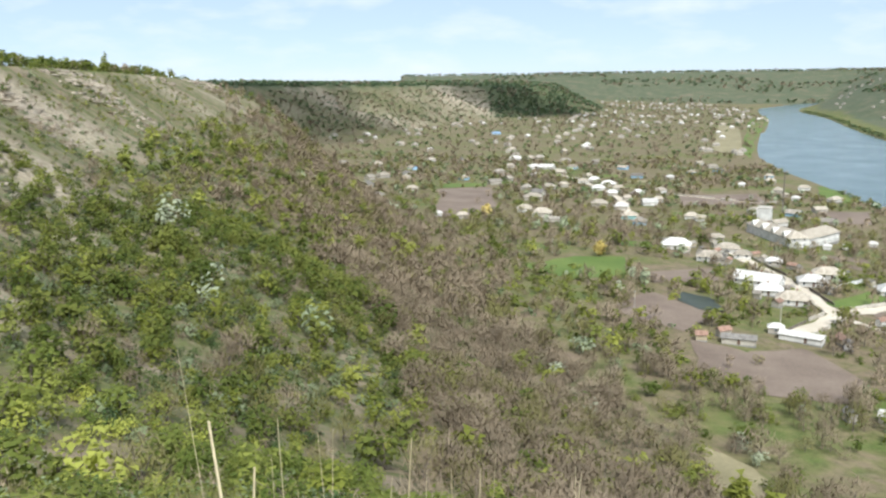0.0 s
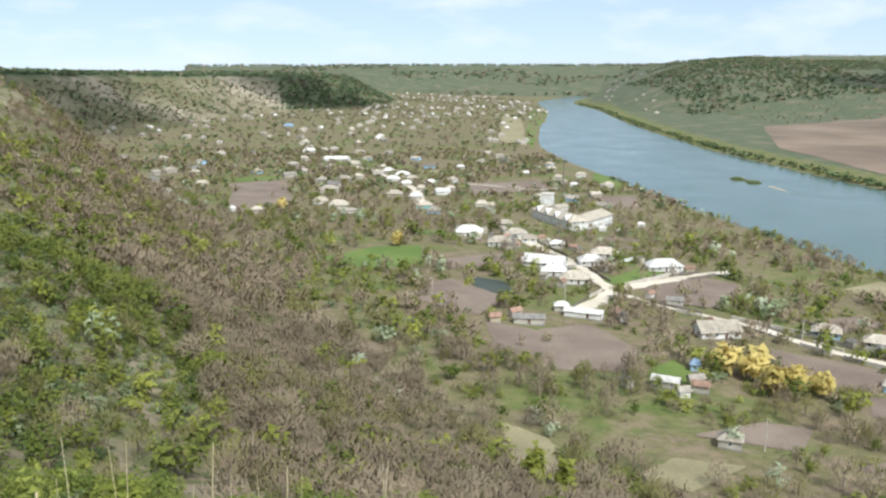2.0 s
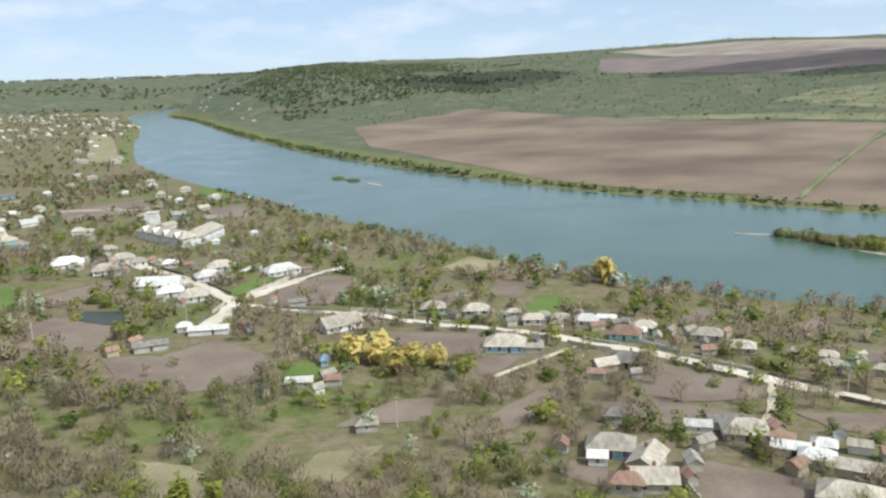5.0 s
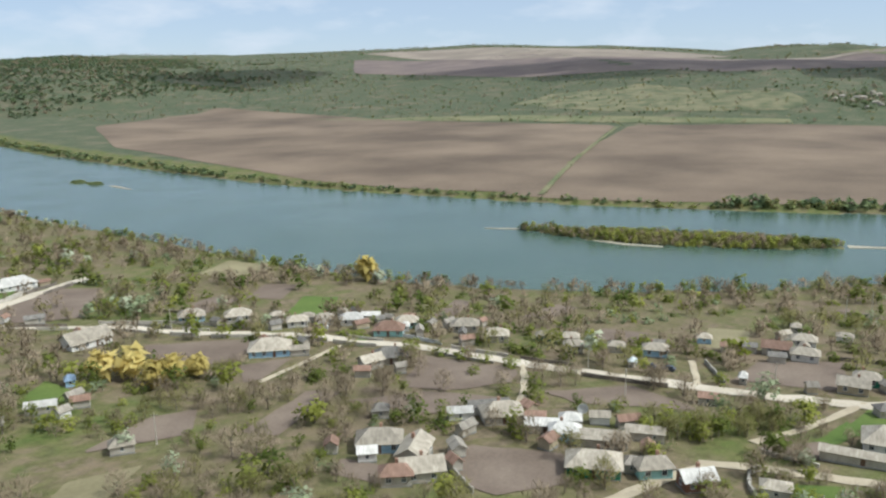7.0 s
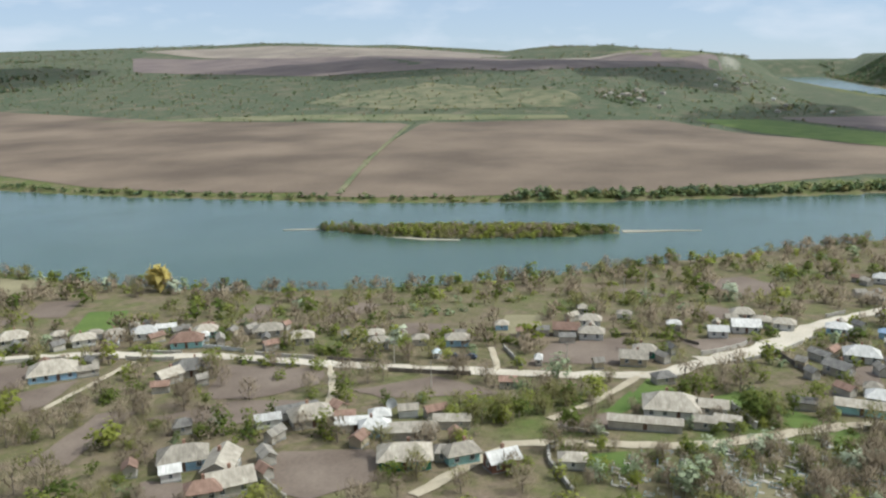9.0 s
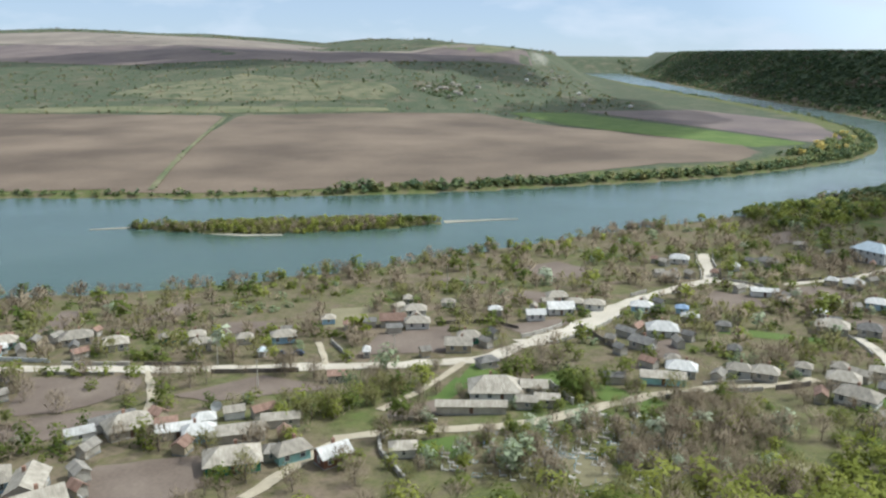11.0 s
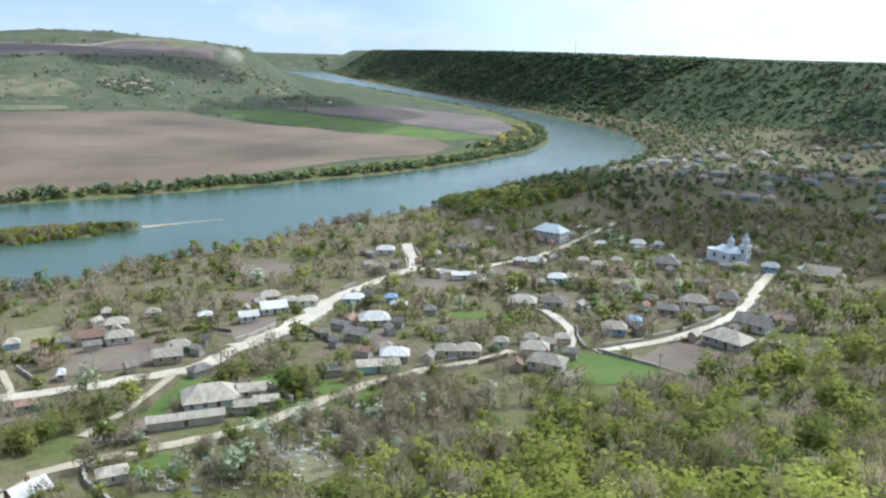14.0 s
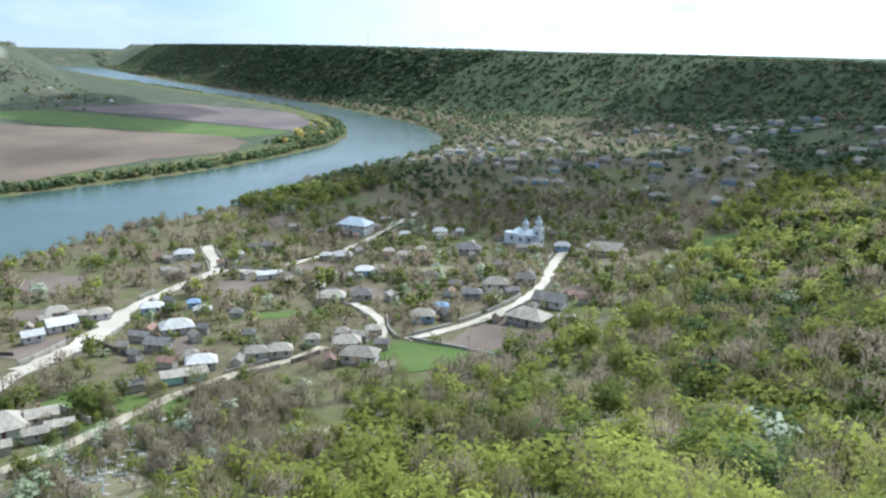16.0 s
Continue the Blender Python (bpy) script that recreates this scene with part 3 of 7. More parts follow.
field("dry_meadow", [(257.1, 288.7), (290.5, 303.0), (293.0, 276.3), (255.4, 258.8)], M_DRYGRASS, "dry pale grass clearing", 0.18)
field("dry_meadow", [(367.5, 1102.8), (592.7, 1736.5), (586.1, 1604.3), (389.8, 1039.3)], M_DRYGRASS, "dry pale grass clearing", 0.18)
field("dry_meadow", [(53.7, 157.5), (60.1, 147.5), (62.5, 135.9), (50.5, 119.8), (43.3, 117.4)], M_DRYGRASS, "dry pale grass clearing", 0.18)
field("dry_meadow", [(146.0, -51.3), (147.4, -59.3), (138.9, -65.8), (133.8, -58.5)], M_DRYGRASS, "dry pale grass clearing", 0.18)
field("meadow", [(401.9, 1082.4), (731.8, 1938.6), (871.0, 2150.6), (527.5, 1365.3), (375.6, 981.8)], M_CROP, "fresh green grass patch", 0.18)
field("meadow", [(33.0, 344.5), (59.7, 371.3), (86.6, 378.1), (77.0, 333.7), (52.6, 319.0)], M_CROP, "fresh green grass patch", 0.18)
field("meadow", [(145.5, 301.1), (188.3, 335.2), (206.1, 337.8), (154.7, 290.3)], M_CROP, "fresh green grass patch", 0.18)
field("meadow", [(-2.2, 646.7), (-1.9, 671.7), (37.0, 693.0), (37.1, 664.3)], M_CROP, "fresh green grass patch", 0.18)
field("meadow", [(106.7, 189.4), (121.4, 199.6), (119.5, 181.2), (103.6, 176.4)], M_CROP, "fresh green grass patch", 0.18)
field("meadow", [(195.8, 9.1), (214.5, 5.2), (202.6, -1.7), (191.7, 2.3)], M_CROP, "fresh green grass patch", 0.18)
field("meadow", [(181.3, 14.6), (199.4, 9.4), (191.4, 5.9), (180.9, 10.7)], M_CROP, "fresh green grass patch", 0.18)
field("meadow", [(183.7, -91.8), (187.6, -102.2), (164.5, -119.6), (157.3, -109.2), (165.5, -86.2)], M_CROP, "fresh green grass patch", 0.18)
field("meadow", [(203.2, -236.7), (230.5, -270.7), (223.8, -285.6), (202.0, -262.2)], M_CROP, "fresh green grass patch", 0.18)
field("meadow", [(145.1, 14.4), (154.6, 15.5), (161.4, 0.2), (146.2, 7.1)], M_CROP, "fresh green grass patch", 0.18)
field("meadow", [(196.9, 151.8), (209.8, 160.0), (203.0, 150.6), (195.1, 147.4)], M_CROP, "fresh green grass patch", 0.18)
field("meadow", [(339.0, 726.1), (369.4, 724.2), (315.5, 613.7), (307.0, 646.5)], M_CROP, "fresh green grass patch", 0.18)
field("ploughed_field", [(896.3, 1235.4), (1290.2, 1335.7), (1137.5, 748.4), (1154.4, 393.5), (563.7, 255.6), (543.4, 337.5), (543.0, 452.9), (679.6, 901.3)], M_PLOUGH, "wide bare ploughed field beyond the river", 0.35)
field("ploughed_field", [(1159.6, 371.1), (1276.5, 29.3), (1103.3, -57.9), (908.6, -268.7), (841.9, -268.1), (770.4, -223.2), (742.7, -144.9), (618.9, 1.9), (566.0, 162.7), (543.1, 278.3)], M_PLOUGH, "wide bare ploughed field beyond the river", 0.35)
field("wheat_field", [(1303.7, -14.5), (1330.9, -125.0), (934.6, -352.4), (888.2, -275.9), (1103.1, -88.5)], M_CROP, "bright green wheat strip beyond the river", 0.35)
field("fallow_field", [(1375.1, -138.7), (1484.5, -349.1), (1234.8, -462.9), (998.0, -416.9), (948.1, -357.3)], M_FALLOW, "dark violet-brown fallow field beyond the river", 0.35)
field("ploughed_field", [(2032, 1526), (2605, 1952), (2700, 1300), (2681, 707), (2716, -90), (2380, -100), (1950, 330), (1880, 885), (1989, 1198)], M_FALLOW, "fallow violet-brown field on the far plateau", 0.60)
field("ploughed_field", [(2500, 1100), (2740, 707), (2775, -80), (2722, -85), (2681, 707), (2441, 1015)], M_STUBBLE, "narrow pale stubble strip on the far plateau", 0.95)
field("ploughed_field", [(2860.5, 2103.5), (3200.3, 1973.8), (3135.0, 631.7), (2621.5, 698.6), (2522.3, 1242.3)], M_STUBBLE, "pale stubble field on the far plateau", 0.80)
field("ploughed_field", [(2828.0, 282.8), (2754.3, 96.5), (2820.3, -130.9), (2540.5, 23.4)], M_MEADOW, "green field on the far plateau", 0.80)
field("meadow", [(1126.4, 958.2), (1221.0, 601.1), (1266.9, 171.2), (1238.4, 166.9), (1183.4, 394.8), (1140.4, 773.0)], M_MEADOW, "green meadow at the foot of the far slope", 0.50)
field("meadow", [(1358.8, 660.8), (1537.8, 659.0), (1575.6, 575.5), (1646.3, 513.1), (1548.7, 368.5), (1502.3, 209.3), (1417.0, 168.1), (1332.9, 185.1), (1305.8, 320.2), (1283.7, 459.8)], M_ORCHARD, "pale green orchard slope beyond the river", 0.60)
road("road", [(171.1, 236.4), (176.6, 216.7), (183.2, 200.6), (192.3, 186.0), (200.7, 169.9), (200.1, 150.4), (206.3, 138.4), (204.2, 121.1), (203.3, 103.4), (203.2, 87.0), (205.0, 70.3), (207.6, 46.3), (209.7, 26.4), (213.2, 11.7), (214.0, 2.0), (228.1, -7.5), (237.4, -17.9), (254.5, -31.1), (281.3, -44.8), (296.3, -59.3), (314.3, -77.1), (320.5, -87.3)], 6.0, M_ROAD, "pale gravel village street")
road("road", [(231.0, -9.2), (237.4, -17.9), (251.8, -29.9), (273.4, -41.5)], 9.0, M_ROAD, "wide pale gravel stretch of the village street")
road("road", [(319.4, -87.0), (337.2, -91.7), (359.7, -94.2), (378.0, -98.9)], 5.0, M_ROAD, "pale gravel side street")
road("road", [(320.5, -87.3), (315.2, -95.7), (306.2, -101.6)], 4.0, M_ROAD, "pale gravel side street")
road("road", [(310.9, -113.1), (315.7, -127.8), (318.9, -142.4), (336.9, -164.6), (350.4, -180.1), (368.4, -198.8), (386.1, -218.3)], 3.6, M_ROAD, "pale lane up to a large house")
road("road", [(155.6, 33.3), (159.2, 23.1), (161.0, 11.5), (161.1, 18.6), (161.9, 4.5), (166.7, -9.6), (173.1, -20.2), (179.3, -30.4), (184.9, -39.9), (189.7, -54.4), (191.2, -70.6), (196.8, -81.7)], 3.8, M_DIRT, "rutted dirt road past the graveyard")
road("road", [(193.4, -97.9), (202.3, -102.9), (213.7, -107.1), (226.0, -109.0), (237.2, -109.0)], 2.8, M_ROAD, "pale gravel lane between gardens")
road("road", [(188.7, -103.6), (190.4, -121.5), (195.4, -139.6), (205.7, -161.0), (218.7, -176.8), (236.2, -193.6), (254.9, -214.9)], 3.6, M_ROAD, "pale gravel road leading to the church")
road("road", [(157.3, 30.6), (147.7, 35.1), (139.1, 38.6), (125.9, 43.5)], 3.0, M_DIRT, "dirt track between gardens")
road("road", [(201.8, 94.3), (179.6, 83.2), (168.6, 79.8)], 1.9, M_DIRT, "pale lane off the street")
road("road", [(173.5, 26.0), (183.6, 20.1), (195.1, 14.6), (216.2, 6.7)], 2.2, M_DIRT, "narrow footpath")
road("road", [(232.1, 53.6), (219.2, 49.3), (208.2, 46.4)], 1.9, M_DIRT, "pale lane off the street")
road("road", [(143.7, 284.6), (166.2, 296.2), (187.7, 307.9), (222.3, 321.6)], 5.5, M_ROAD, "pale gravel street")
road("road", [(144.4, 283.3), (145.0, 300.1), (147.0, 324.6), (148.7, 347.3), (146.7, 371.1), (150.3, 421.3)], 7.0, M_ROAD, "pale gravel street")
road("road", [(144.4, 283.3), (127.4, 266.8), (117.7, 256.3)], 6.0, M_ROAD, "pale gravel yard entrance")
road("road", [(144.4, 283.3), (149.3, 266.4), (160.3, 250.7), (171.1, 236.4)], 3.5, M_ROAD, "pale gravel street")
road("road", [(150.1, 148.5), (165.2, 150.8), (194.0, 155.5)], 2.0, M_DIRT, "narrow footpath")
road("road", [(110.9, 798.0), (127.9, 725.6), (137.6, 603.2), (122.6, 532.7)], 6.0, M_ROAD, "pale gravel street of the upper village")
road("road", [(264.0, 610.6), (235.1, 600.5), (179.7, 646.2)], 3.0, M_DIRT, "dirt track")
road("road", [(557.3, 246.6), (741.8, 296.6), (1123.5, 381.2)], 5.0, M_MEADOW, "grassy farm track between ploughed fields")

# ---- building materials ----
def roof_mat(name, c1, c2, rough=0.85, metal=0.0):
    m, n, l, b = mat_base(name, rough, metal, 0.3)
    co = n.new("ShaderNodeTexCoord")
    t = n.new("ShaderNodeTexNoise")
    t.inputs["Scale"].default_value, t.inputs["Detail"].default_value = 0.7, 6
    l.new(co.outputs["Object"], t.inputs["Vector"])
    mp = n.new("ShaderNodeMapping")
    mp.inputs["Scale"].default_value = (5.0, 0.5, 0.5)
    l.new(co.outputs["Object"], mp.inputs["Vector"])
    t2 = n.new("ShaderNodeTexNoise")
    t2.inputs["Scale"].default_value, t2.inputs["Detail"].default_value = 1.0, 4
    l.new(mp.outputs["Vector"], t2.inputs["Vector"])
    col = ramp(n, l, t.outputs["Fac"], [(0.3, c1), (0.7, c2)])
    col = blend(n, l, 0.7, col, ramp(n, l, t2.outputs["Fac"], [(0.35, (0.66, 0.65, 0.62)), (0.6, (1, 1, 1))]), "MULTIPLY")
    ob = n.new("ShaderNodeObjectInfo")
    hue = n.new("ShaderNodeHueSaturation")
    vv = n.new("ShaderNodeMapRange")
    vv.inputs["To Min"].default_value, vv.inputs["To Max"].default_value = 0.78, 1.18
    l.new(ob.outputs["Random"], vv.inputs["Value"])
    l.new(vv.outputs["Result"], hue.inputs["Value"])
    l.new(col, hue.inputs["Color"])
    l.new(hue.outputs["Color"], b.inputs["Base Color"])
    wv = n.new("ShaderNodeTexWave")
    wv.inputs["Scale"].default_value = 1.6
    l.new(co.outputs["Object"], wv.inputs["Vector"])
    bump(n, l, b, wv.outputs["Fac"], 0.04, 0.6)
    return m


def wall_mat(name, c, dirt=0.7):
    return rough_mat(name, c, tuple(v * dirt for v in c), 0.35, 3.0, 0.85, 0.2, 0.01)


ROOFS = {"g": (roof_mat("weathered_grey_slate_sheets", (0.27, 0.235, 0.185), (0.44, 0.39, 0.315)), "weathered grey sheet roof"),
         "w": (roof_mat("bright_zinc_sheets", (0.45, 0.43, 0.395), (0.63, 0.605, 0.56), 0.65), "bright pale metal roof"),
         "r": (roof_mat("rusty_brown_sheets", (0.20, 0.12, 0.085), (0.31, 0.20, 0.15)), "rust-brown roof"),
         "d": (roof_mat("dark_old_sheets", (0.12, 0.11, 0.10), (0.23, 0.215, 0.19)), "dark weathered roof"),
         "b": (roof_mat("blue_painted_sheets", (0.18, 0.26, 0.38), (0.27, 0.36, 0.48), 0.65), "blue painted roof"),
         "e": (roof_mat("dull_grey_sheets", (0.20, 0.178, 0.148), (0.33, 0.297, 0.25)), "dull grey roof")}
WALLS = {"w": (wall_mat("whitewashed_plaster", (0.72, 0.70, 0.65)), "white walls"),
         "b": (wall_mat("sky_blue_plaster", (0.36, 0.54, 0.70)), "sky-blue walls"),
         "t": (wall_mat("turquoise_plaster", (0.36, 0.62, 0.60)), "turquoise walls"),
         "n": (wall_mat("green_painted_boards", (0.05, 0.26, 0.17)), "green walls"),
         "o": (wall_mat("ochre_plaster", (0.45, 0.38, 0.26)), "ochre walls"),
         "e": (wall_mat("grey_clay_plaster", (0.48, 0.44, 0.37)), "grey plaster walls"),
         "r": (wall_mat("red_brick", (0.26, 0.13, 0.09)), "red brick walls")}
M_FRAME = wall_mat("white_window_paint", (0.75, 0.75, 0.73))
M_PLINTH = wall_mat("grey_plinth", (0.30, 0.29, 0.27))
M_DOOR = wall_mat("brown_door_paint", (0.16, 0.10, 0.07))
M_BRICK = wall_mat("chimney_brick", (0.34, 0.20, 0.14))
M_GLASS, gn, gl, gb = mat_base("window_glass", 0.08, 0, 0.6)
gb.inputs["Base Color"].default_value = (0.03, 0.04, 0.05, 1)
M_STONE = rough_mat("dry_stone", (0.27, 0.25, 0.21), (0.42, 0.39, 0.34), 0.3, 2.0, relief=0.05)
M_WOODGREY = rough_mat("weathered_boards", (0.12, 0.10, 0.085), (0.21, 0.18, 0.15), 0.4, 3.0, relief=0.02)
M_CONCRETE = rough_mat("pale_concrete", (0.40, 0.365, 0.31), (0.52, 0.48, 0.41), 0.3, 3.0, relief=0.01)


def part(name, bm, material, parent, label=""):
    me = bpy.data.meshes.new(name)
    bmesh.ops.recalc_face_normals(bm, faces=bm.faces[:])
    bm.to_mesh(me)
    bm.free()
    me.materials.append(material)
    ob = new(name, me)
    ob.parent = parent
    return tagged(ob, label) if label else ob


def share(name, me, parent, m=None):
    ob = new(name, me)
    ob.parent = parent
    if m is not None:
        ob.matrix_basis = m
    return ob


def box(bm, x0, y0, z0, x1, y1, z1):
    v = [bm.verts.new(c) for c in ((x0, y0, z0), (x1, y0, z0), (x1, y1, z0), (x0, y1, z0), (x0, y0, z1), (x1, y0, z1), (x1, y1, z1), (x0, y1, z1))]
    for f in ((3, 2, 1, 0), (4, 5, 6, 7), (0, 1, 5, 4), (1, 2, 6, 5), (2, 3, 7, 6), (3, 0, 4, 7)):
        bm.faces.new([v[k] for k in f])
    return v


def boxed(*dims):
    bm = bmesh.new()
    box(bm, *dims)
    return bm


def roof_mesh(L, W, z, rise, over, hip, thick=0.14):
    """A hip roof (hip: metres that the ridge is shorter at each end) or a gable roof, as a thin shell with eaves."""
    bm = bmesh.new()
    x, y = L / 2 + over, W / 2 + over
    drop = rise * over / (W / 2)
    rx = max(0.15, x - hip) if hip else x
    for dz, flip in ((thick, False), (0, True)):
        e = [bm.verts.new(c) for c in ((-x, -y, z - drop + dz), (x, -y, z - drop + dz), (x, y, z - drop + dz), (-x, y, z - drop + dz))]
        r = [bm.verts.new((-rx, 0, z + rise + dz)), bm.verts.new((rx, 0, z + rise + dz))]
        fs = [(e[0], e[1], r[1], r[0]), (e[2], e[3], r[0], r[1])]
        if hip:
            fs += [(e[1], e[2], r[1]), (e[3], e[0], r[0])]
        for f in fs:
            bm.faces.new(f if not flip else f[::-1])
        if flip:
            lower = e + r
        else:
            upper = e + r
    pairs = [(0, 1), (2, 3), (1, 2), (3, 0)] if hip else [(0, 1), (2, 3), (1, 5), (5, 2), (3, 4), (4, 0)]
    for a, b in pairs:
        bm.faces.new((upper[a], upper[b], lower[b], lower[a]))
    return bm


def window_meshes():
    bm = bmesh.new()
    for dims in ((-0.55, -0.07, -0.7, -0.45, 0.05, 0.7), (0.45, -0.07, -0.7, 0.55, 0.05, 0.7), (-0.45, -0.07, 0.6, 0.45, 0.05, 0.7),
                 (-0.45, -0.1, -0.7, 0.45, 0.05, -0.6), (-0.03, -0.05, -0.6, 0.03, 0.04, 0.6), (-0.45, -0.05, 0.18, -0.03, 0.04, 0.23),
                 (0.03, -0.05, 0.18, 0.45, 0.04, 0.23)):
        box(bm, *dims)
    a = bpy.data.meshes.new("window")
    bm.to_mesh(a)
    bm.free()
    a.materials.append(M_FRAME)
    bm = boxed(-0.46, -0.015, -0.61, 0.46, 0.03, 0.61)
    b = bpy.data.meshes.new("pane")
    bm.to_mesh(b)
    bm.free()
    b.materials.append(M_GLASS)
    return a, b


WINDOW, PANE = window_meshes()


def add_window(parent, x, y, z, turn, scale=1.0):
    w = share("window", WINDOW, parent, pose(x, y, z, 0, 0, turn) @ Matrix.Scale(scale, 4))
    share("pane", PANE, w)
    return w


def house(x, y, yaw, L, W, kind, rc, wc, near=True, storeys=1, label="", name="house", flat_ground=None):
    r = random.Random(int(x * 31 + y * 17))
    ends = [(x + math.cos(radians(yaw)) * a - math.sin(radians(yaw)) * b, y + math.sin(radians(yaw)) * a + math.cos(radians(yaw)) * b)
            for a in (-L / 2, L / 2) for b in (-W / 2, W / 2)]
    hz = height([e[0] for e in ends], [e[1] for e in ends])
    z0, low = float(hz.mean()) + 0.15, float(hz.min() - hz.mean()) - 0.9
    small = kind == "shed" or L < 5.5
    wh = (2.2 if small else 2.7) + 2.9 * (storeys - 1)
    base = new("shed" if small and name == "house" else name)
    base.matrix_world = pose(x, y, z0, 0, 0, yaw)
    words = label or "%s %s with %s" % ("low" if small else "village", "shed" if small else "house", WALLS[wc][1] + " and a " + ROOFS[rc][1])
    tagged(base, words, "shed" if small and name == "house" else "house", "village houses")
    HOUSES.append((x, y, max(L, W)))
    t = 0.3
    bm = bmesh.new()
    box(bm, -L / 2, -W / 2, 0.35, L / 2, -W / 2 + t, wh)
    box(bm, -L / 2, W / 2 - t, 0.35, L / 2, W / 2, wh)
    box(bm, -L / 2, -W / 2 + t, 0.35, -L / 2 + t, W / 2 - t, wh)
    box(bm, L / 2 - t, -W / 2 + t, 0.35, L / 2, W / 2 - t, wh)
    rise = (0.9 if kind == "shed" else W * r.uniform(0.27, 0.33))
    if kind != "hip":
        for s in (-1, 1):
            a = [bm.verts.new((s * L / 2, -W / 2, wh)), bm.verts.new((s * L / 2, W / 2, wh)), bm.verts.new((s * L / 2, 0, wh + rise - 0.02))]
            b = [bm.verts.new((s * (L / 2 - t), v.co.y, v.co.z)) for v in a]
            bm.faces.new(a if s > 0 else a[::-1])
            bm.faces.new(b[::-1] if s > 0 else b)
            for k in range(3):
                bm.faces.new((a[k], b[k], b[(k + 1) % 3], a[(k + 1) % 3]))
    part("wall", bm, WALLS[wc][0], base)
    part("plinth", boxed(-L / 2 - 0.06, -W / 2 - 0.06, low, L / 2 + 0.06, W / 2 + 0.06, 0.35), M_PLINTH, base)
    over = 0.35 if small else 0.55
    hip = min(L / 2, W * 0.5) if kind == "hip" else 0
    part("roof", roof_mesh(L, W, wh + 0.01, rise, over, hip), ROOFS[rc][0], base)
    if not near and storeys == 1:
        return base
    if not small:
        cx = r.uniform(-0.2, 0.2) * L
        part("chimney", boxed(cx - 0.3, 0.3, wh + rise * 0.5, cx + 0.3, 0.9, wh + rise + 0.8), M_BRICK, base)
    n = max(1, int(L / 2.8))
    for st in range(storeys):
        zz = 1.65 + 2.9 * st
        for k in range(n):
            u = (k + 0.5) / n * L - L / 2
            if small and k != n // 2:
                continue
            if st == 0 and k == n // 2 and n > 2:
                part("door", boxed(u - 0.45, -W / 2 - 0.05, 0.36, u + 0.45, -W / 2 + 0.02, 2.35 if not small else 2.0), M_DOOR, base)
            else:
                add_window(base, u, -W / 2, zz - (0.25 if small else 0), 0, 0.7 if small else 1.0)
            if not small and k % 2 == 0:
                add_window(base, u, W / 2, zz, 180)
        if not small:
            for v in ((-W / 4, W / 4) if W > 5.5 else (0,)):
                add_window(base, L / 2, v, zz, 90)
                add_window(base, -L / 2, v, zz, -90)
    return base


house(120.4, 408.3, -16, 14.1, 8.5, "hip", "w", "w", False)
house(127.8, 378.7, -19, 11.2, 7.6, "hip", "g", "w")
house(145.5, 404.1, -20, 10.8, 7.4, "hip", "g", "w", False)
house(132.0, 328.2, -42, 18.6, 8.5, "gable", "w", "w")
house(129.2, 310.7, -23, 10.0, 6.8, "hip", "w", "w")
house(133.2, 297.4, -24, 11.6, 7.9, "hip", "g", "w")
house(156.5, 332.6, -15, 11.1, 7.6, "hip", "w", "w")
house(171.9, 350.5, -26, 12.7, 8.5, "hip", "g", "w")
house(188.7, 323.9, -10, 15.9, 8.5, "hip", "w", "w")
house(156.9, 373.5, -23, 6.9, 4.7, "hip", "w", "e")
house(240.0, 441.0, -29, 4.6, 3.5, "hip", "w", "w", False)
house(217.7, 426.5, -27, 4.1, 3.5, "hip", "w", "w", False)
house(205.8, 423.1, -26, 4.0, 3.5, "hip", "w", "w", False)
house(114.4, 247.0, -37, 12.9, 5.0, "shed", "w", "w")
house(109.7, 255.9, -23, 4.8, 3.5, "hip", "w", "e")
house(91.7, 240.3, -21, 10.0, 4.5, "shed", "d", "e")
house(159.2, 263.4, -31, 6.2, 3.0, "shed", "d", "e")
house(150.9, 223.4, -9, 13.2, 8.5, "gable", "g", "w")
house(192.0, 221.0, -41, 8.7, 5.9, "hip", "g", "b")
house(202.0, 208.1, -44, 8.9, 6.1, "hip", "g", "e")
house(207.4, 184.8, -48, 6.9, 4.7, "hip", "g", "w")
house(214.9, 186.6, -49, 5.1, 3.5, "hip", "g", "w")
house(215.4, 179.0, -50, 6.1, 4.1, "hip", "g", "e")
house(220.2, 170.8, -52, 7.5, 5.1, "hip", "w", "w")
house(228.9, 168.3, -59, 6.4, 3.0, "shed", "w", "w")
house(227.7, 180.6, -52, 3.5, 3.5, "hip", "g", "w")
house(214.4, 150.3, -63, 9.7, 6.6, "hip", "r", "t")
house(226.5, 151.0, -56, 7.4, 5.1, "hip", "g", "t")
house(174.7, 167.4, -51, 12.1, 8.3, "hip", "g", "b")
house(178.7, 159.0, -48, 5.6, 3.0, "shed", "g", "e")
house(177.6, 131.4, -24, 6.2, 4.2, "gable", "g", "e")
house(185.8, 129.9, -55, 9.3, 6.3, "hip", "d", "e")
house(105.3, 176.3, -41, 6.8, 3.0, "shed", "w", "e")
house(122.0, 189.5, -33, 2.3, 3.5, "hip", "b", "b")
house(99.1, 138.8, -36, 4.8, 3.5, "hip", "g", "e")
house(137.5, 726.0, -11, 9.8, 6.7, "hip", "w", "e", False)
house(128.5, 658.6, -11, 9.9, 6.7, "hip", "w", "w", False)
house(143.9, 695.2, -12, 12.3, 8.4, "hip", "w", "e", False)
house(146.2, 664.4, -12, 9.2, 6.2, "hip", "g", "e", False)
house(153.3, 629.1, -14, 9.6, 6.6, "hip", "w", "w", False)
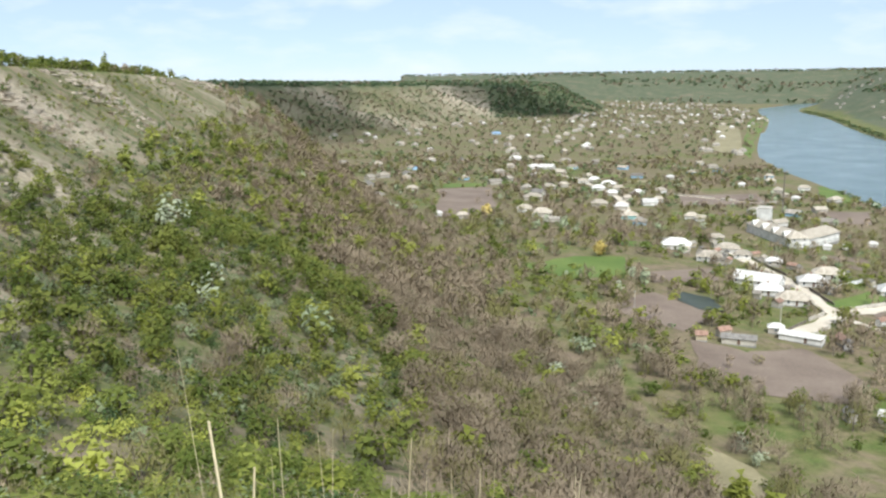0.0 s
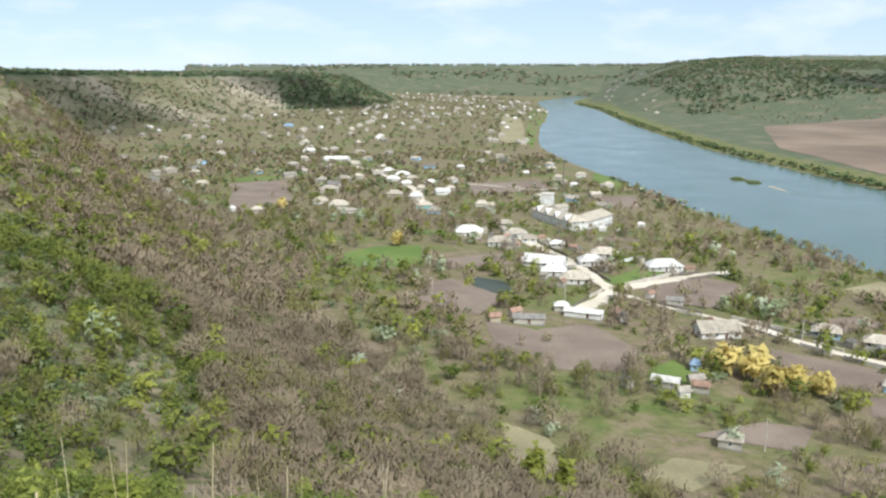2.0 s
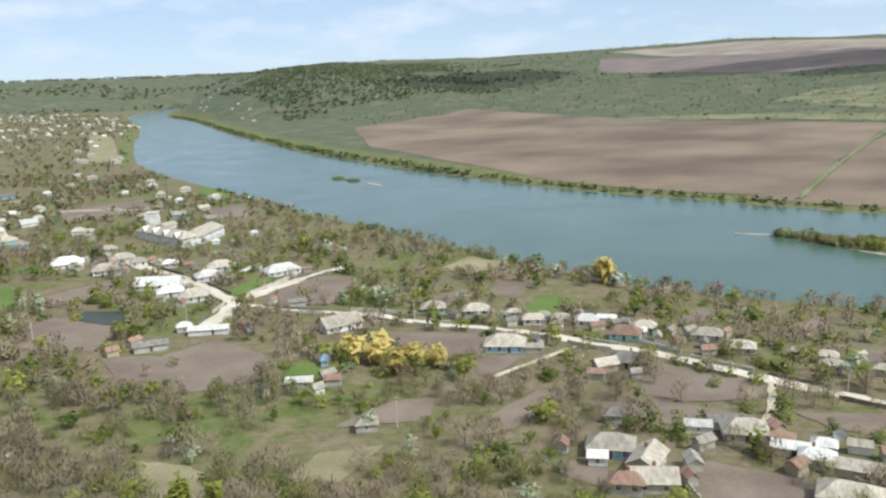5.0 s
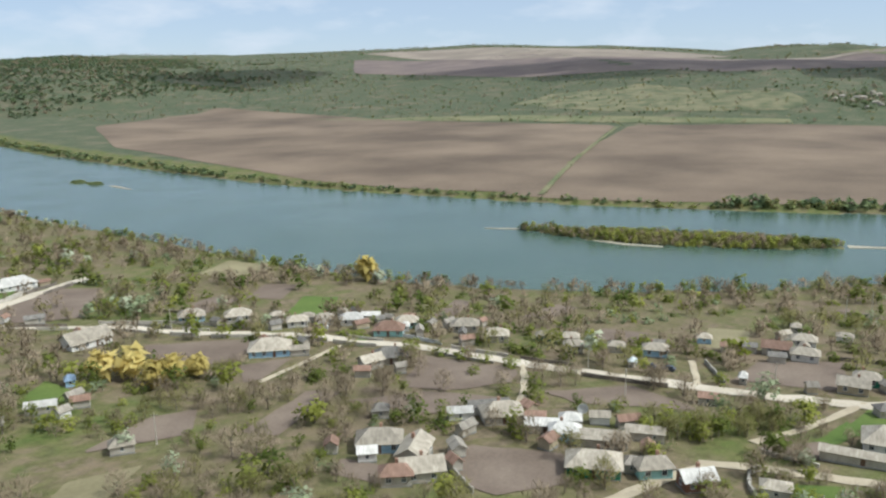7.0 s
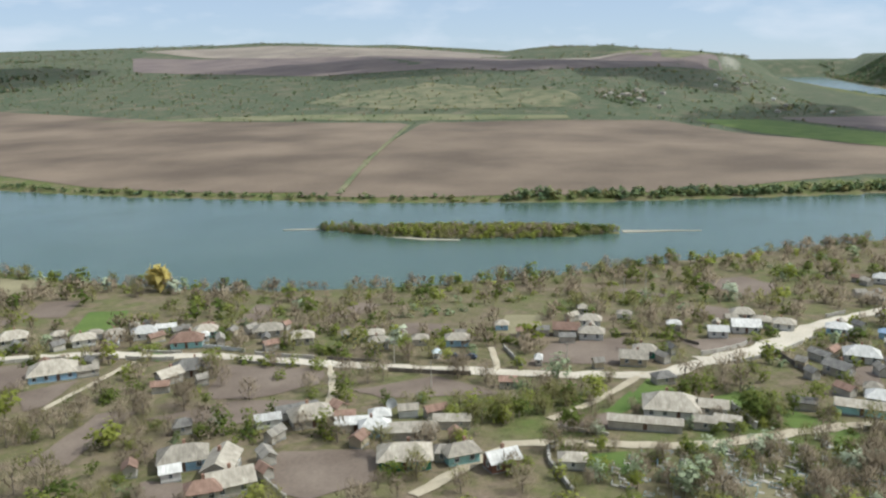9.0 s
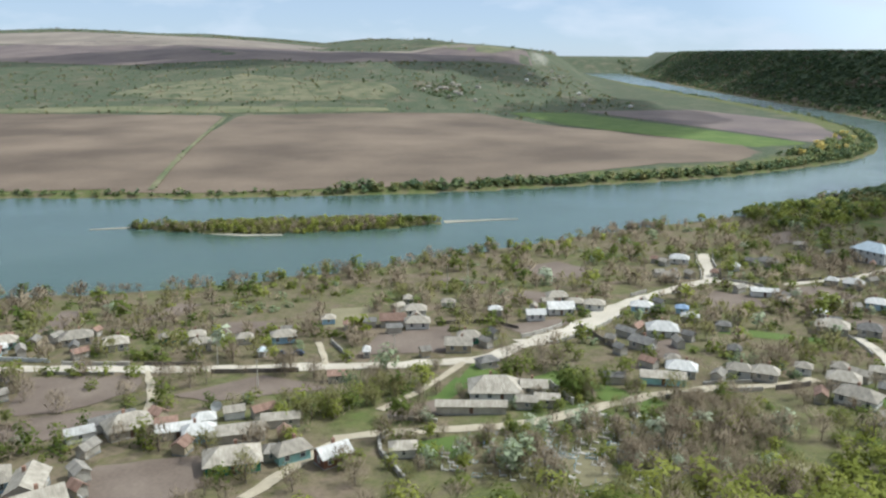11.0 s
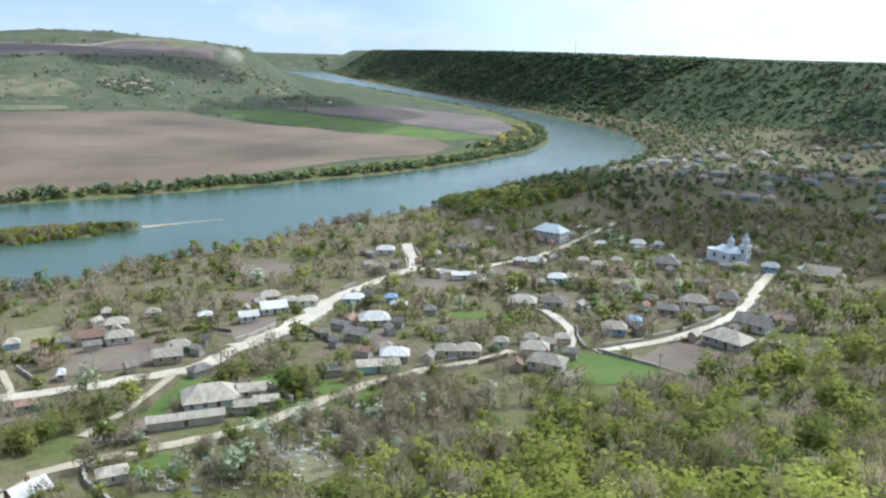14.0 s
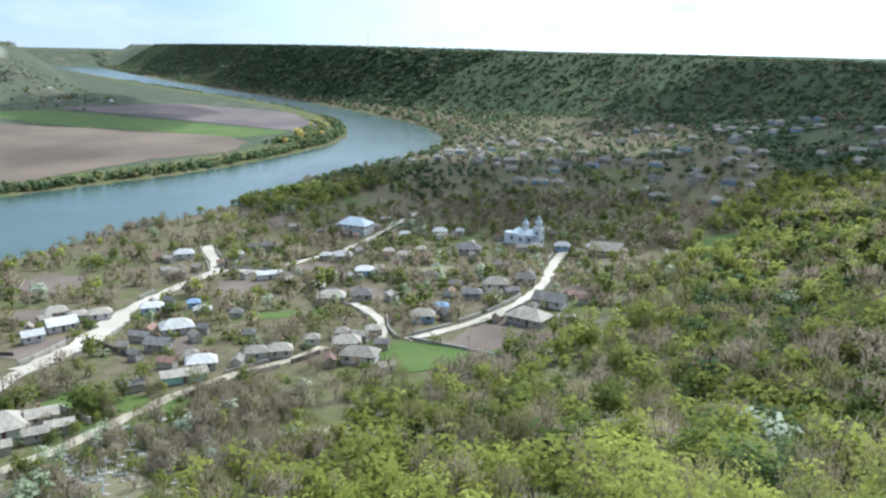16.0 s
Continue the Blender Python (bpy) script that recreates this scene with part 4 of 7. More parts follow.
house(149.1, 575.8, 0, 10.1, 6.8, "gable", "w", "w", False)
house(111.0, 564.7, -11, 10.8, 7.3, "hip", "g", "e", False)
house(123.6, 553.0, -13, 9.2, 6.3, "hip", "w", "e", False)
house(119.2, 508.6, -13, 9.9, 6.8, "hip", "g", "t", False)
house(160.9, 514.9, -17, 8.2, 5.6, "hip", "g", "w", False)
house(164.7, 506.4, -18, 6.7, 4.5, "hip", "g", "w", False)
house(95.1, 829.3, -7, 12.9, 8.5, "hip", "w", "w", False)
house(108.2, 828.4, -27, 15.0, 8.5, "gable", "w", "w", False)
house(87.0, 949.1, -5, 14.6, 8.5, "hip", "w", "w", False)
house(104.7, 954.0, -6, 11.1, 7.6, "hip", "g", "e", False)
house(71.5, 843.1, -5, 8.6, 5.9, "hip", "g", "e", False)
house(102.2, 676.4, -9, 7.7, 5.2, "hip", "g", "e", False)
house(66.7, 586.4, -6, 13.0, 8.5, "hip", "g", "e", False)
house(53.8, 522.7, -6, 9.6, 6.5, "hip", "g", "w", False)
house(63.0, 505.4, -7, 12.7, 8.5, "hip", "g", "e", False)
house(65.9, 482.5, -8, 9.7, 4.3, "shed", "e", "e", False)
house(-2.3, 486.8, 0, 4.5, 3.5, "hip", "w", "w", False)
house(215.4, 759.1, -16, 7.5, 5.1, "hip", "w", "e", False)
house(264.9, 709.2, -20, 5.8, 3.9, "hip", "w", "w", False)
house(276.2, 625.3, -24, 5.7, 3.9, "hip", "w", "w", False)
house(276.8, 647.2, -23, 5.4, 3.7, "hip", "g", "e", False)
house(97.7, 1443.3, -4, 16.3, 8.5, "hip", "b", "b", False)
house(125.0, 709.9, -10, 8.6, 5.9, "hip", "g", "w", False)
house(132.9, 626.5, -12, 7.8, 5.3, "hip", "w", "e", False)
house(160.7, 594.8, -15, 6.7, 4.6, "hip", "g", "e", False)
house(12.1, 481.5, -1, 6.1, 4.1, "hip", "g", "e", False)
house(149.9, 434.1, -19, 7.7, 5.2, "hip", "g", "e", False)
house(147.3, 388.0, -21, 7.6, 5.2, "hip", "g", "w")
house(210.4, 197.1, -47, 4.8, 3.5, "hip", "g", "e")
house(127.3, 92.6, -57, 9.1, 6.2, "hip", "g", "b")
house(126.2, 83.1, 17, 8.5, 5.3, "gable", "g", "e")
house(119.0, 76.9, -49, 7.8, 5.3, "gable", "g", "e")
house(114.4, 79.7, -55, 5.7, 3.9, "hip", "r", "e")
house(120.8, 91.1, -53, 3.7, 3.0, "shed", "w", "w")
house(156.0, 78.3, -51, 9.2, 6.3, "hip", "g", "e")
house(159.7, 83.7, -50, 9.5, 4.3, "shed", "d", "w")
house(151.8, 87.1, -54, 5.5, 3.0, "shed", "w", "w")
house(152.7, 61.3, -68, 6.2, 4.2, "hip", "w", "b")
house(161.3, 63.5, -68, 4.7, 3.5, "hip", "w", "e")
house(158.0, 70.7, -66, 4.4, 3.5, "gable", "r", "e")
house(155.0, 66.9, -67, 8.8, 4.0, "shed", "w", "e")
house(154.3, 53.8, -71, 11.3, 5.0, "shed", "g", "e")
house(162.8, 46.6, -74, 8.1, 3.6, "shed", "g", "e")
house(139.4, 49.8, -70, 10.2, 6.9, "hip", "g", "n")
house(144.2, 39.6, -53, 6.6, 4.5, "hip", "g", "t")
house(142.9, 30.9, -50, 6.0, 4.1, "gable", "w", "r")
house(144.1, 43.6, -73, 2.5, 3.5, "hip", "e", "e")
house(147.3, 17.4, -80, 5.3, 3.6, "hip", "g", "w")
house(184.7, -0.8, -86, 12.1, 8.2, "hip", "g", "w")
house(185.9, -10.3, -89, 5.9, 4.0, "gable", "g", "w")
house(172.5, 4.6, -86, 16.0, 2.6, "shed", "g", "e")
house(176.1, -8.3, -91, 4.7, 3.0, "shed", "g", "e")
house(177.5, -13.1, -92, 5.4, 3.0, "shed", "g", "e")
house(232.8, 7.3, -88, 6.2, 4.2, "hip", "g", "n")
house(224.3, 10.0, -87, 7.3, 4.9, "gable", "g", "o")
house(208.4, 1.4, -60, 5.4, 3.7, "hip", "d", "e")
house(267.3, 27.0, -84, 6.9, 4.7, "hip", "g", "w")
house(250.2, 24.7, -84, 7.5, 5.1, "hip", "g", "w")
house(253.7, 33.2, -83, 8.0, 5.5, "gable", "r", "e")
house(279.2, 16.3, -87, 4.9, 3.5, "hip", "g", "w")
house(267.6, -0.7, -90, 4.4, 3.5, "hip", "w", "e")
house(259.8, -14.2, -83, 5.7, 3.9, "gable", "w", "w")
house(268.5, -23.0, -83, 8.4, 5.7, "gable", "w", "w")
house(286.3, -23.2, -83, 7.0, 4.8, "hip", "g", "e")
house(276.3, -28.9, -96, 5.5, 3.7, "hip", "g", "e")
house(274.0, -35.4, -97, 6.5, 4.4, "hip", "g", "w")
house(217.9, 36.3, -81, 1.8, 3.5, "hip", "w", "e")
house(231.6, 101.0, -66, 4.8, 3.5, "hip", "g", "n")
house(232.6, 92.4, -68, 5.5, 3.7, "hip", "g", "e")
house(223.7, 87.5, -69, 5.6, 3.8, "hip", "g", "e")
house(231.2, 76.4, -72, 5.0, 3.5, "hip", "g", "e")
house(232.5, 64.6, -74, 7.1, 4.8, "hip", "g", "b")
house(232.2, 130.6, -61, 8.8, 6.0, "hip", "g", "e")
house(224.5, 114.8, -63, 7.7, 5.2, "hip", "g", "e")
house(194.9, 40.4, -78, 4.4, 3.0, "shed", "r", "e")
house(144.0, 104.2, -54, 3.8, 3.5, "hip", "d", "e")
house(221.8, 148.5, -56, 2.3, 3.5, "hip", "w", "w")
house(286.1, 31.7, -84, 3.3, 3.5, "hip", "g", "e")
house(255.8, 55.3, -78, 4.2, 3.5, "hip", "g", "b")
house(248.9, 46.3, -79, 4.8, 3.0, "shed", "r", "e")
house(271.0, -51.2, -101, 6.8, 4.6, "hip", "w", "b")
house(239.8, -52.0, -96, 8.9, 6.1, "hip", "w", "w")
house(224.6, -43.6, -131, 6.6, 4.5, "gable", "d", "e")
house(238.3, -41.2, -135, 6.4, 3.0, "shed", "d", "e")
house(257.0, -64.4, -104, 5.4, 3.7, "hip", "w", "e")
house(268.6, -64.4, -103, 4.0, 3.5, "hip", "b", "b")
house(193.7, -43.0, -95, 10.9, 4.9, "shed", "g", "t")
house(199.6, -49.0, -104, 7.0, 4.7, "hip", "w", "e")
house(208.6, -48.5, -103, 3.8, 3.5, "hip", "g", "w")
house(198.2, -63.2, -108, 5.5, 3.8, "hip", "g", "w")
house(196.0, -69.0, -109, 5.8, 4.0, "hip", "g", "e")
house(201.5, -80.4, -112, 3.8, 3.5, "hip", "g", "w")
house(201.8, -89.5, -114, 3.9, 3.5, "hip", "g", "e")
house(191.2, -86.2, -114, 7.0, 4.8, "hip", "g", "e")
house(179.1, -84.6, -130, 8.7, 5.9, "hip", "g", "w")
house(198.7, -98.2, -116, 4.5, 3.5, "hip", "g", "e")
house(242.5, -103.9, -113, 8.7, 5.9, "hip", "g", "e")
house(237.8, -113.0, -115, 6.4, 4.4, "hip", "d", "e")
house(293.6, -99.8, -99, 9.5, 4.3, "shed", "w", "w")
house(358.4, -82.9, -103, 7.9, 5.4, "hip", "w", "w")
house(321.7, -71.6, -103, 6.6, 4.5, "hip", "g", "e")
house(340.5, -101.9, -107, 4.6, 3.5, "hip", "w", "w")
house(346.9, -118.1, -109, 7.3, 5.0, "hip", "d", "e")
house(301.8, -135.0, -114, 6.6, 4.5, "hip", "w", "e")
house(309.1, -129.8, -113, 4.8, 3.5, "hip", "w", "e")
house(270.9, -129.8, -116, 6.4, 4.4, "hip", "w", "b")
house(326.9, -177.6, -119, 5.2, 3.5, "hip", "w", "e")
house(318.8, -192.3, -121, 6.2, 4.2, "hip", "w", "w")
house(314.5, -200.6, -123, 3.9, 3.5, "hip", "w", "w")
house(284.2, -154.7, -119, 6.4, 4.3, "hip", "g", "e")
house(277.1, -181.0, -123, 10.0, 6.8, "hip", "d", "e")
house(202.3, -116.4, -120, 6.7, 4.5, "hip", "g", "b")
house(208.6, -126.6, -121, 4.5, 3.5, "hip", "b", "b")
house(220.5, -155.8, -125, 8.2, 5.6, "hip", "g", "w")
house(219.5, -167.7, -127, 6.8, 4.6, "hip", "d", "e")
house(214.9, -142.4, -124, 6.1, 4.2, "hip", "d", "e")
house(181.3, -140.7, -156, 11.3, 7.7, "hip", "g", "e")
house(191.6, -157.0, -149, 9.6, 6.5, "gable", "d", "w")
house(173.9, -148.9, -131, 5.3, 3.6, "hip", "g", "e")
house(234.5, -219.4, -137, 12.0, 8.2, "gable", "g", "e")
house(244.7, -220.0, -132, 3.9, 3.5, "hip", "w", "w")
house(253.6, -212.3, -130, 5.7, 3.9, "hip", "w", "b")
house(271.6, -136.0, -117, 4.8, 3.5, "hip", "g", "e")
house(297.5, -153.7, -117, 4.7, 3.5, "hip", "g", "e")
house(247.3, -145.5, -120, 4.9, 3.5, "hip", "d", "e")
house(230.1, -145.4, -122, 4.2, 3.5, "hip", "d", "e")
house(243.8, -174.7, -126, 5.3, 3.6, "hip", "d", "e")
house(245.2, -71.9, -106, 4.1, 3.5, "hip", "d", "e")
house(217.8, -67.5, -107, 3.3, 3.5, "hip", "d", "e")
house(371.3, -190.6, -117, 4.7, 3.5, "hip", "w", "e")
house(364.4, -151.5, -113, 5.1, 3.5, "hip", "d", "e")
house(386.7, -146.2, -111, 5.9, 4.0, "hip", "g", "e")
house(261.9, -205.1, -128, 4.9, 3.5, "hip", "g", "e")
house(230.3, -222.6, -134, 4.9, 3.5, "hip", "g", "w")
house(329.3, -90.9, -105, 2.9, 3.5, "hip", "r", "e")
house(277.9, -102.6, -110, 4.3, 3.5, "hip", "w", "e")
house(281.2, -116.6, -113, 3.5, 3.5, "hip", "w", "e")
house(260.5, -107.1, -112, 3.7, 3.5, "hip", "w", "e")
house(291.5, -166.4, -120, 4.2, 3.5, "hip", "g", "e")

# ---- larger buildings ----
ROOFS["p"] = (roof_mat("pale_blue_metal_sheets", (0.52, 0.58, 0.60), (0.66, 0.71, 0.72), 0.6), "pale blue metal roof")
house(352.0, -164.0, -143, 14.8, 9.2, "hip", "p", "w", True, 2, "large two-storey white house with a pale blue metal hip roof")
school = house(188.0, 447.0, 95, 50.0, 11.0, "hip", "g", "w", True, 2, "long two-storey white school wing with a grey roof", "school_building")
house(207.0, 441.0, 38, 34.0, 11.0, "hip", "g", "w", True, 2, "two-storey white school wing with a grey roof and tall windows", "school_building")
for k in (-18, -6, 6, 18):
    bm = bmesh.new()
    v = [bm.verts.new(c) for c in ((k - 2.4, 5.6, 5.6), (k + 2.4, 5.6, 5.6), (k, 5.6, 8.4), (k - 2.4, 2.2, 5.6), (k + 2.4, 2.2, 5.6), (k, 0.6, 8.4))]
    for f in ((0, 1, 2), (3, 5, 4), (0, 2, 5, 3), (1, 4, 5, 2), (0, 3, 4, 1)):
        bm.faces.new([v[a] for a in f])
    part("dormer", bm, WALLS["w"][0], school, "white gabled dormer")
tower = new("school_annex")
tower.matrix_world = pose(211, 522, float(height(211, 522)[0]), 0, 0, 60)
part("wall", boxed(-5, -4, -0.8, 5, 4, 8.6), WALLS["w"][0], tower)
part("roof", boxed(-5.3, -4.3, 8.6, 5.3, 4.3, 8.95), M_CONCRETE, tower, "flat concrete roof")
for u in (-3, 0, 3):
    add_window(tower, u, -4.0, 6.6, 0, 1.3)
    add_window(tower, u, -4.0, 3.0, 0, 1.3)
tagged(tower, "white block with a flat concrete roof beside the school", "building")
HOUSES.append((211, 522, 11))


def prism(bm, n, r0, r1, z0, z1, cx=0.0, cy=0.0, turn=0.0):
    lo = [bm.verts.new((cx + r0 * math.cos(turn + k * 2 * math.pi / n), cy + r0 * math.sin(turn + k * 2 * math.pi / n), z0)) for k in range(n)]
    if r1 < 0.01:
        top = bm.verts.new((cx, cy, z1))
        for k in range(n):
            bm.faces.new((lo[k], lo[(k + 1) % n], top))
    else:
        hi = [bm.verts.new((cx + r1 * math.cos(turn + k * 2 * math.pi / n), cy + r1 * math.sin(turn + k * 2 * math.pi / n), z1)) for k in range(n)]
        for k in range(n):
            bm.faces.new((lo[k], lo[(k + 1) % n], hi[(k + 1) % n], hi[k]))
        bm.faces.new(hi)
    bm.faces.new(lo[::-1])


def church(x, y, yaw):
    base = new("church")
    base.matrix_world = pose(x, y, float(height(x, y)[0]), 0, 0, yaw)
    white, blue = wall_mat("church_white_blue_plaster", (0.78, 0.80, 0.82), 0.92), ROOFS["p"][0]
    bm = bmesh.new()
    box(bm, -6.5, -3.2, 0.5, 4.5, 3.2, 5.2)
    box(bm, -2.6, -4.4, 0.5, 2.2, -3.2, 4.9)
    box(bm, -2.6, 3.2, 0.5, 2.2, 4.4, 4.9)
    prism(bm, 8, 2.9, 2.9, 0.5, 4.9, -7.0, 0)
    part("wall", bm, white, base, "pale blue and white plaster walls")
    part("plinth", boxed(-9.6, -4.6, -1.2, 8.2, 4.6, 0.5), M_PLINTH, base)
    part("roof", roof_mesh(11.6, 6.8, 5.2, 1.9, 0.35, 2.4), blue, base, "pale blue metal roof")
    bm = bmesh.new()
    prism(bm, 8, 1.5, 1.5, 6.4, 9.0)
    part("drum", bm, white, base)
    bm = bmesh.new()
    for a, b, c, d in ((1.75, 1.6, 9.0, 9.5), (1.6, 0.9, 9.5, 10.4), (0.9, 0.25, 10.4, 11.1), (0.25, 0.42, 11.1, 11.4), (0.42, 0.0, 11.4, 12.1)):
        prism(bm, 8, a, b, c, d)
    part("dome", bm, blue, base, "pale blue dome")
    bm = bmesh.new()
    box(bm, 4.5, -1.9, 0.5, 8.0, 1.9, 8.2)
    box(bm, 4.35, -2.05, 8.2, 8.15, 2.05, 8.45)
    part("bell_tower", bm, white, base)
    bm = bmesh.new()
    prism(bm, 8, 1.5, 1.5, 8.45, 10.8, 6.25, 0)
    part("belfry", bm, white, base)
    bm = bmesh.new()
    prism(bm, 8, 1.8, 1.1, 10.8, 11.6, 6.25, 0)
    prism(bm, 8, 1.1, 0.0, 11.6, 14.2, 6.25, 0)
    part("spire", bm, blue, base, "pale blue pointed spire")
    for cx, cz in ((6.25, 14.1), (0.0, 12.0)):
        bm = bmesh.new()
        box(bm, cx - 0.07, -0.07, cz, cx + 0.07, 0.07, cz + 1.4)
        box(bm, cx - 0.4, -0.05, cz + 0.85, cx + 0.4, 0.05, cz + 0.97)
        part("cross", bm, M_CONCRETE, base)
    for u in (-5.0, -0.2, 3.4):
        for s in (-1, 1):
            off = 4.4 if u == -0.2 else 3.2
            add_window(base, u, s * off, 3.0, 0 if s < 0 else 180, 1.3)
    for t_ in (0, 90, 180):
        add_window(base, 6.25 + 1.75 * (t_ == 90), -1.9 if t_ == 0 else (1.9 if t_ == 180 else 0), 6.2, t_, 1.1)
    part("door", boxed(8.0, -0.8, 0.55, 8.1, 0.8, 3.1), M_DOOR, base)
    HOUSES.append((x, y, 20))
    return tagged(base, "small white church with pale blue roofs and bell tower", "church")


church(276.0, -210.0, -152)

# ---- water, walls and fences ----
drape("pond", [(93.4, 307.1), (102.4, 300.4), (102.0, 280.5), (92.2, 281.0), (87.9, 293.4)], M_POND, 0.24, "small dark pond behind the yards", "pond")
FIELDS.append((np.array([(93.4, 307.1), (102.4, 300.4), (102.0, 280.5), (92.2, 281.0), (87.9, 293.4)]), np.array((95.0, 293.0)), 30))


POSTS = {}
for mt in (M_FRAME, M_CONCRETE, M_STONE, M_WOODGREY):
    bm = boxed(-0.5, -0.5, -0.3, 0.5, 0.5, 1.0)
    me = bpy.data.meshes.new("post")
    bm.to_mesh(me)
    bm.free()
    me.materials.append(mt)
    POSTS[mt.name] = me


def fence(line, h, thick, mat, label, name="fence", lump=0.0):
    """A wall or fence: posts or stones stand proud of a low curtain along a line."""
    p = np.array(line, float)
    seg = np.r_[0, np.cumsum(np.hypot(*np.diff(p, axis=0).T))]
    n = max(2, int(seg[-1] / 2.2) + 1)
    t = np.linspace(0, seg[-1], n)
    c = np.c_[np.interp(t, seg, p[:, 0]), np.interp(t, seg, p[:, 1])]
    z = height(c[:, 0], c[:, 1])
    base = new(name)
    base.matrix_world = pose(c[0, 0], c[0, 1], z[0])
    r = random.Random(int(c[0, 0] * 13 + c[0, 1] * 7))
    bm = bmesh.new()
    rings = []
    for k in range(n):
        a = Vector((*c[k], z[k])) - Vector((*c[0], z[0]))
        d = c[min(k + 1, n - 1)] - c[max(k - 1, 0)]
        sd = Vector((-d[1], d[0], 0)).normalized() * thick / 2
        hh = Vector((0, 0, h * (1 + r.uniform(-lump, lump))))
        dn = Vector((0, 0, -0.5))
        rings.append([bm.verts.new(q) for q in (a - sd + dn, a + sd + dn, a + sd + hh, a - sd + hh)])
    for p0, p1 in zip(rings, rings[1:]):
        for k in range(4):
            bm.faces.new((p0[k], p0[(k + 1) % 4], p1[(k + 1) % 4], p1[k]))
    bm.faces.new(rings[0][::-1])
    bm.faces.new(rings[-1])
    part("curtain", bm, mat, base)
    for k in range(0, n, 2):
        a = Vector((*c[k], z[k])) - Vector((*c[0], z[0]))
        share("post", POSTS[mat.name], base, Matrix.Translation(a) @ Matrix.Diagonal((thick * 1.5, thick * 1.5, h * 1.12, 1)))
    return tagged(base, label, name)


fence([(156.4, 321.7), (184.5, 345.5)], 1.5, 0.25, M_FRAME, "white painted garden wall beside a lawn", "garden_wall")
fence([(153.4, 293.0), (194.7, 319.3)], 1.3, 0.25, M_CONCRETE, "pale concrete garden wall by the street", "garden_wall")
fence([(159.5, 21.9), (154.7, 23.5), (148.2, 22.2), (140.9, 18.6), (135.3, 15.8)], 1.1, 0.5, M_STONE, "curved dry stone wall of the graveyard", "stone_wall", 0.12)
fence([(168.3, 23.2), (166.6, 12.0)], 0.9, 0.35, M_CONCRETE, "low pale wall along a plot", "garden_wall", 0.05)
fence([(192.0, -14.8), (178.5, -19.2)], 1.6, 0.3, M_CONCRETE, "tall grey yard wall", "garden_wall")
fence([(188.5, -104.4), (173.2, -111.1), (151.3, -119.0)], 0.9, 0.45, M_STONE, "dark dry stone wall round a plot", "stone_wall", 0.15)
fence([(151.3, -119.0), (155.0, -139.8)], 0.9, 0.45, M_STONE, "dark dry stone wall round a plot", "stone_wall", 0.15)
fence([(192.1, -101.9), (201.8, -104.4), (213.0, -109.6)], 1.0, 0.4, M_STONE, "dry stone wall along the lane", "stone_wall", 0.12)
fence([(117.7, 65.1), (127.7, 77.2)], 1.2, 0.3, M_STONE, "yard wall of rough stone", "stone_wall", 0.1)
fence([(150.3, 265.8), (162.4, 250.0)], 1.3, 0.12, M_WOODGREY, "weathered board fence by the street")
fence([(171.5, 245.0), (184.5, 226.5), (196.5, 199.0)], 1.1, 0.25, M_CONCRETE, "pale wall along the village street", "garden_wall", 0.04)
fence([(214.0, 144.3), (211.5, 127.8)], 1.2, 0.2, M_FRAME, "white painted fence along the street")
fence([(250.4, -27.9), (219.2, -37.2)], 1.4, 0.15, M_WOODGREY, "dark board fence between yards")
fence([(232.2, 49.5), (213.8, 40.2)], 1.2, 0.35, M_STONE, "stone wall along a lane", "stone_wall", 0.1)
fence([(254.6, 18.7), (257.3, 1.8), (248.2, -8.3)], 1.2, 0.15, M_WOODGREY, "weathered board fence round a yard")
# broken runs of fence on both sides of the streets
fr = random.Random(9)
for line, w in ROADS[:19]:
    seg = np.r_[0, np.cumsum(np.hypot(*np.diff(line, axis=0).T))]
    at = 4.0
    while at < seg[-1] - 8 and w > 2.5:
        ln = fr.uniform(9, 24)
        for side in (-1, 1):
            if fr.random() < 0.62:
                t = np.linspace(at, min(seg[-1], at + ln), 5)
                c = np.c_[np.interp(t, seg, line[:, 0]), np.interp(t, seg, line[:, 1])]
                d = np.gradient(c, axis=0)
                nn = np.c_[-d[:, 1], d[:, 0]] / np.hypot(*d.T)[:, None]
                c = c + nn * side * (w / 2 + fr.uniform(0.9, 1.6))
                gap = min(along(c, l2)[0].min() - w2 / 2 for l2, w2 in ROADS)
                if gap > 0.4 and min(np.hypot(c[:, 0] - hx, c[:, 1] - hy).min() - hl * 0.5 for hx, hy, hl in HOUSES) > 0.3:
                    mat, words, nm = fr.choice(((M_CONCRETE, "pale concrete wall along a village lane", "garden_wall"), (M_WOODGREY, "weathered grey board fence along a village lane", "fence"),
                                                (M_STONE, "low rough stone wall along a village lane", "stone_wall"),
                                                (M_CONCRETE, "pale concrete wall along a village lane", "garden_wall")))
                    fence(c, fr.uniform(0.9, 1.4), 0.12 if mat is M_WOODGREY else 0.3, mat, words, nm, 0.06)
        at += ln + fr.uniform(1, 7)

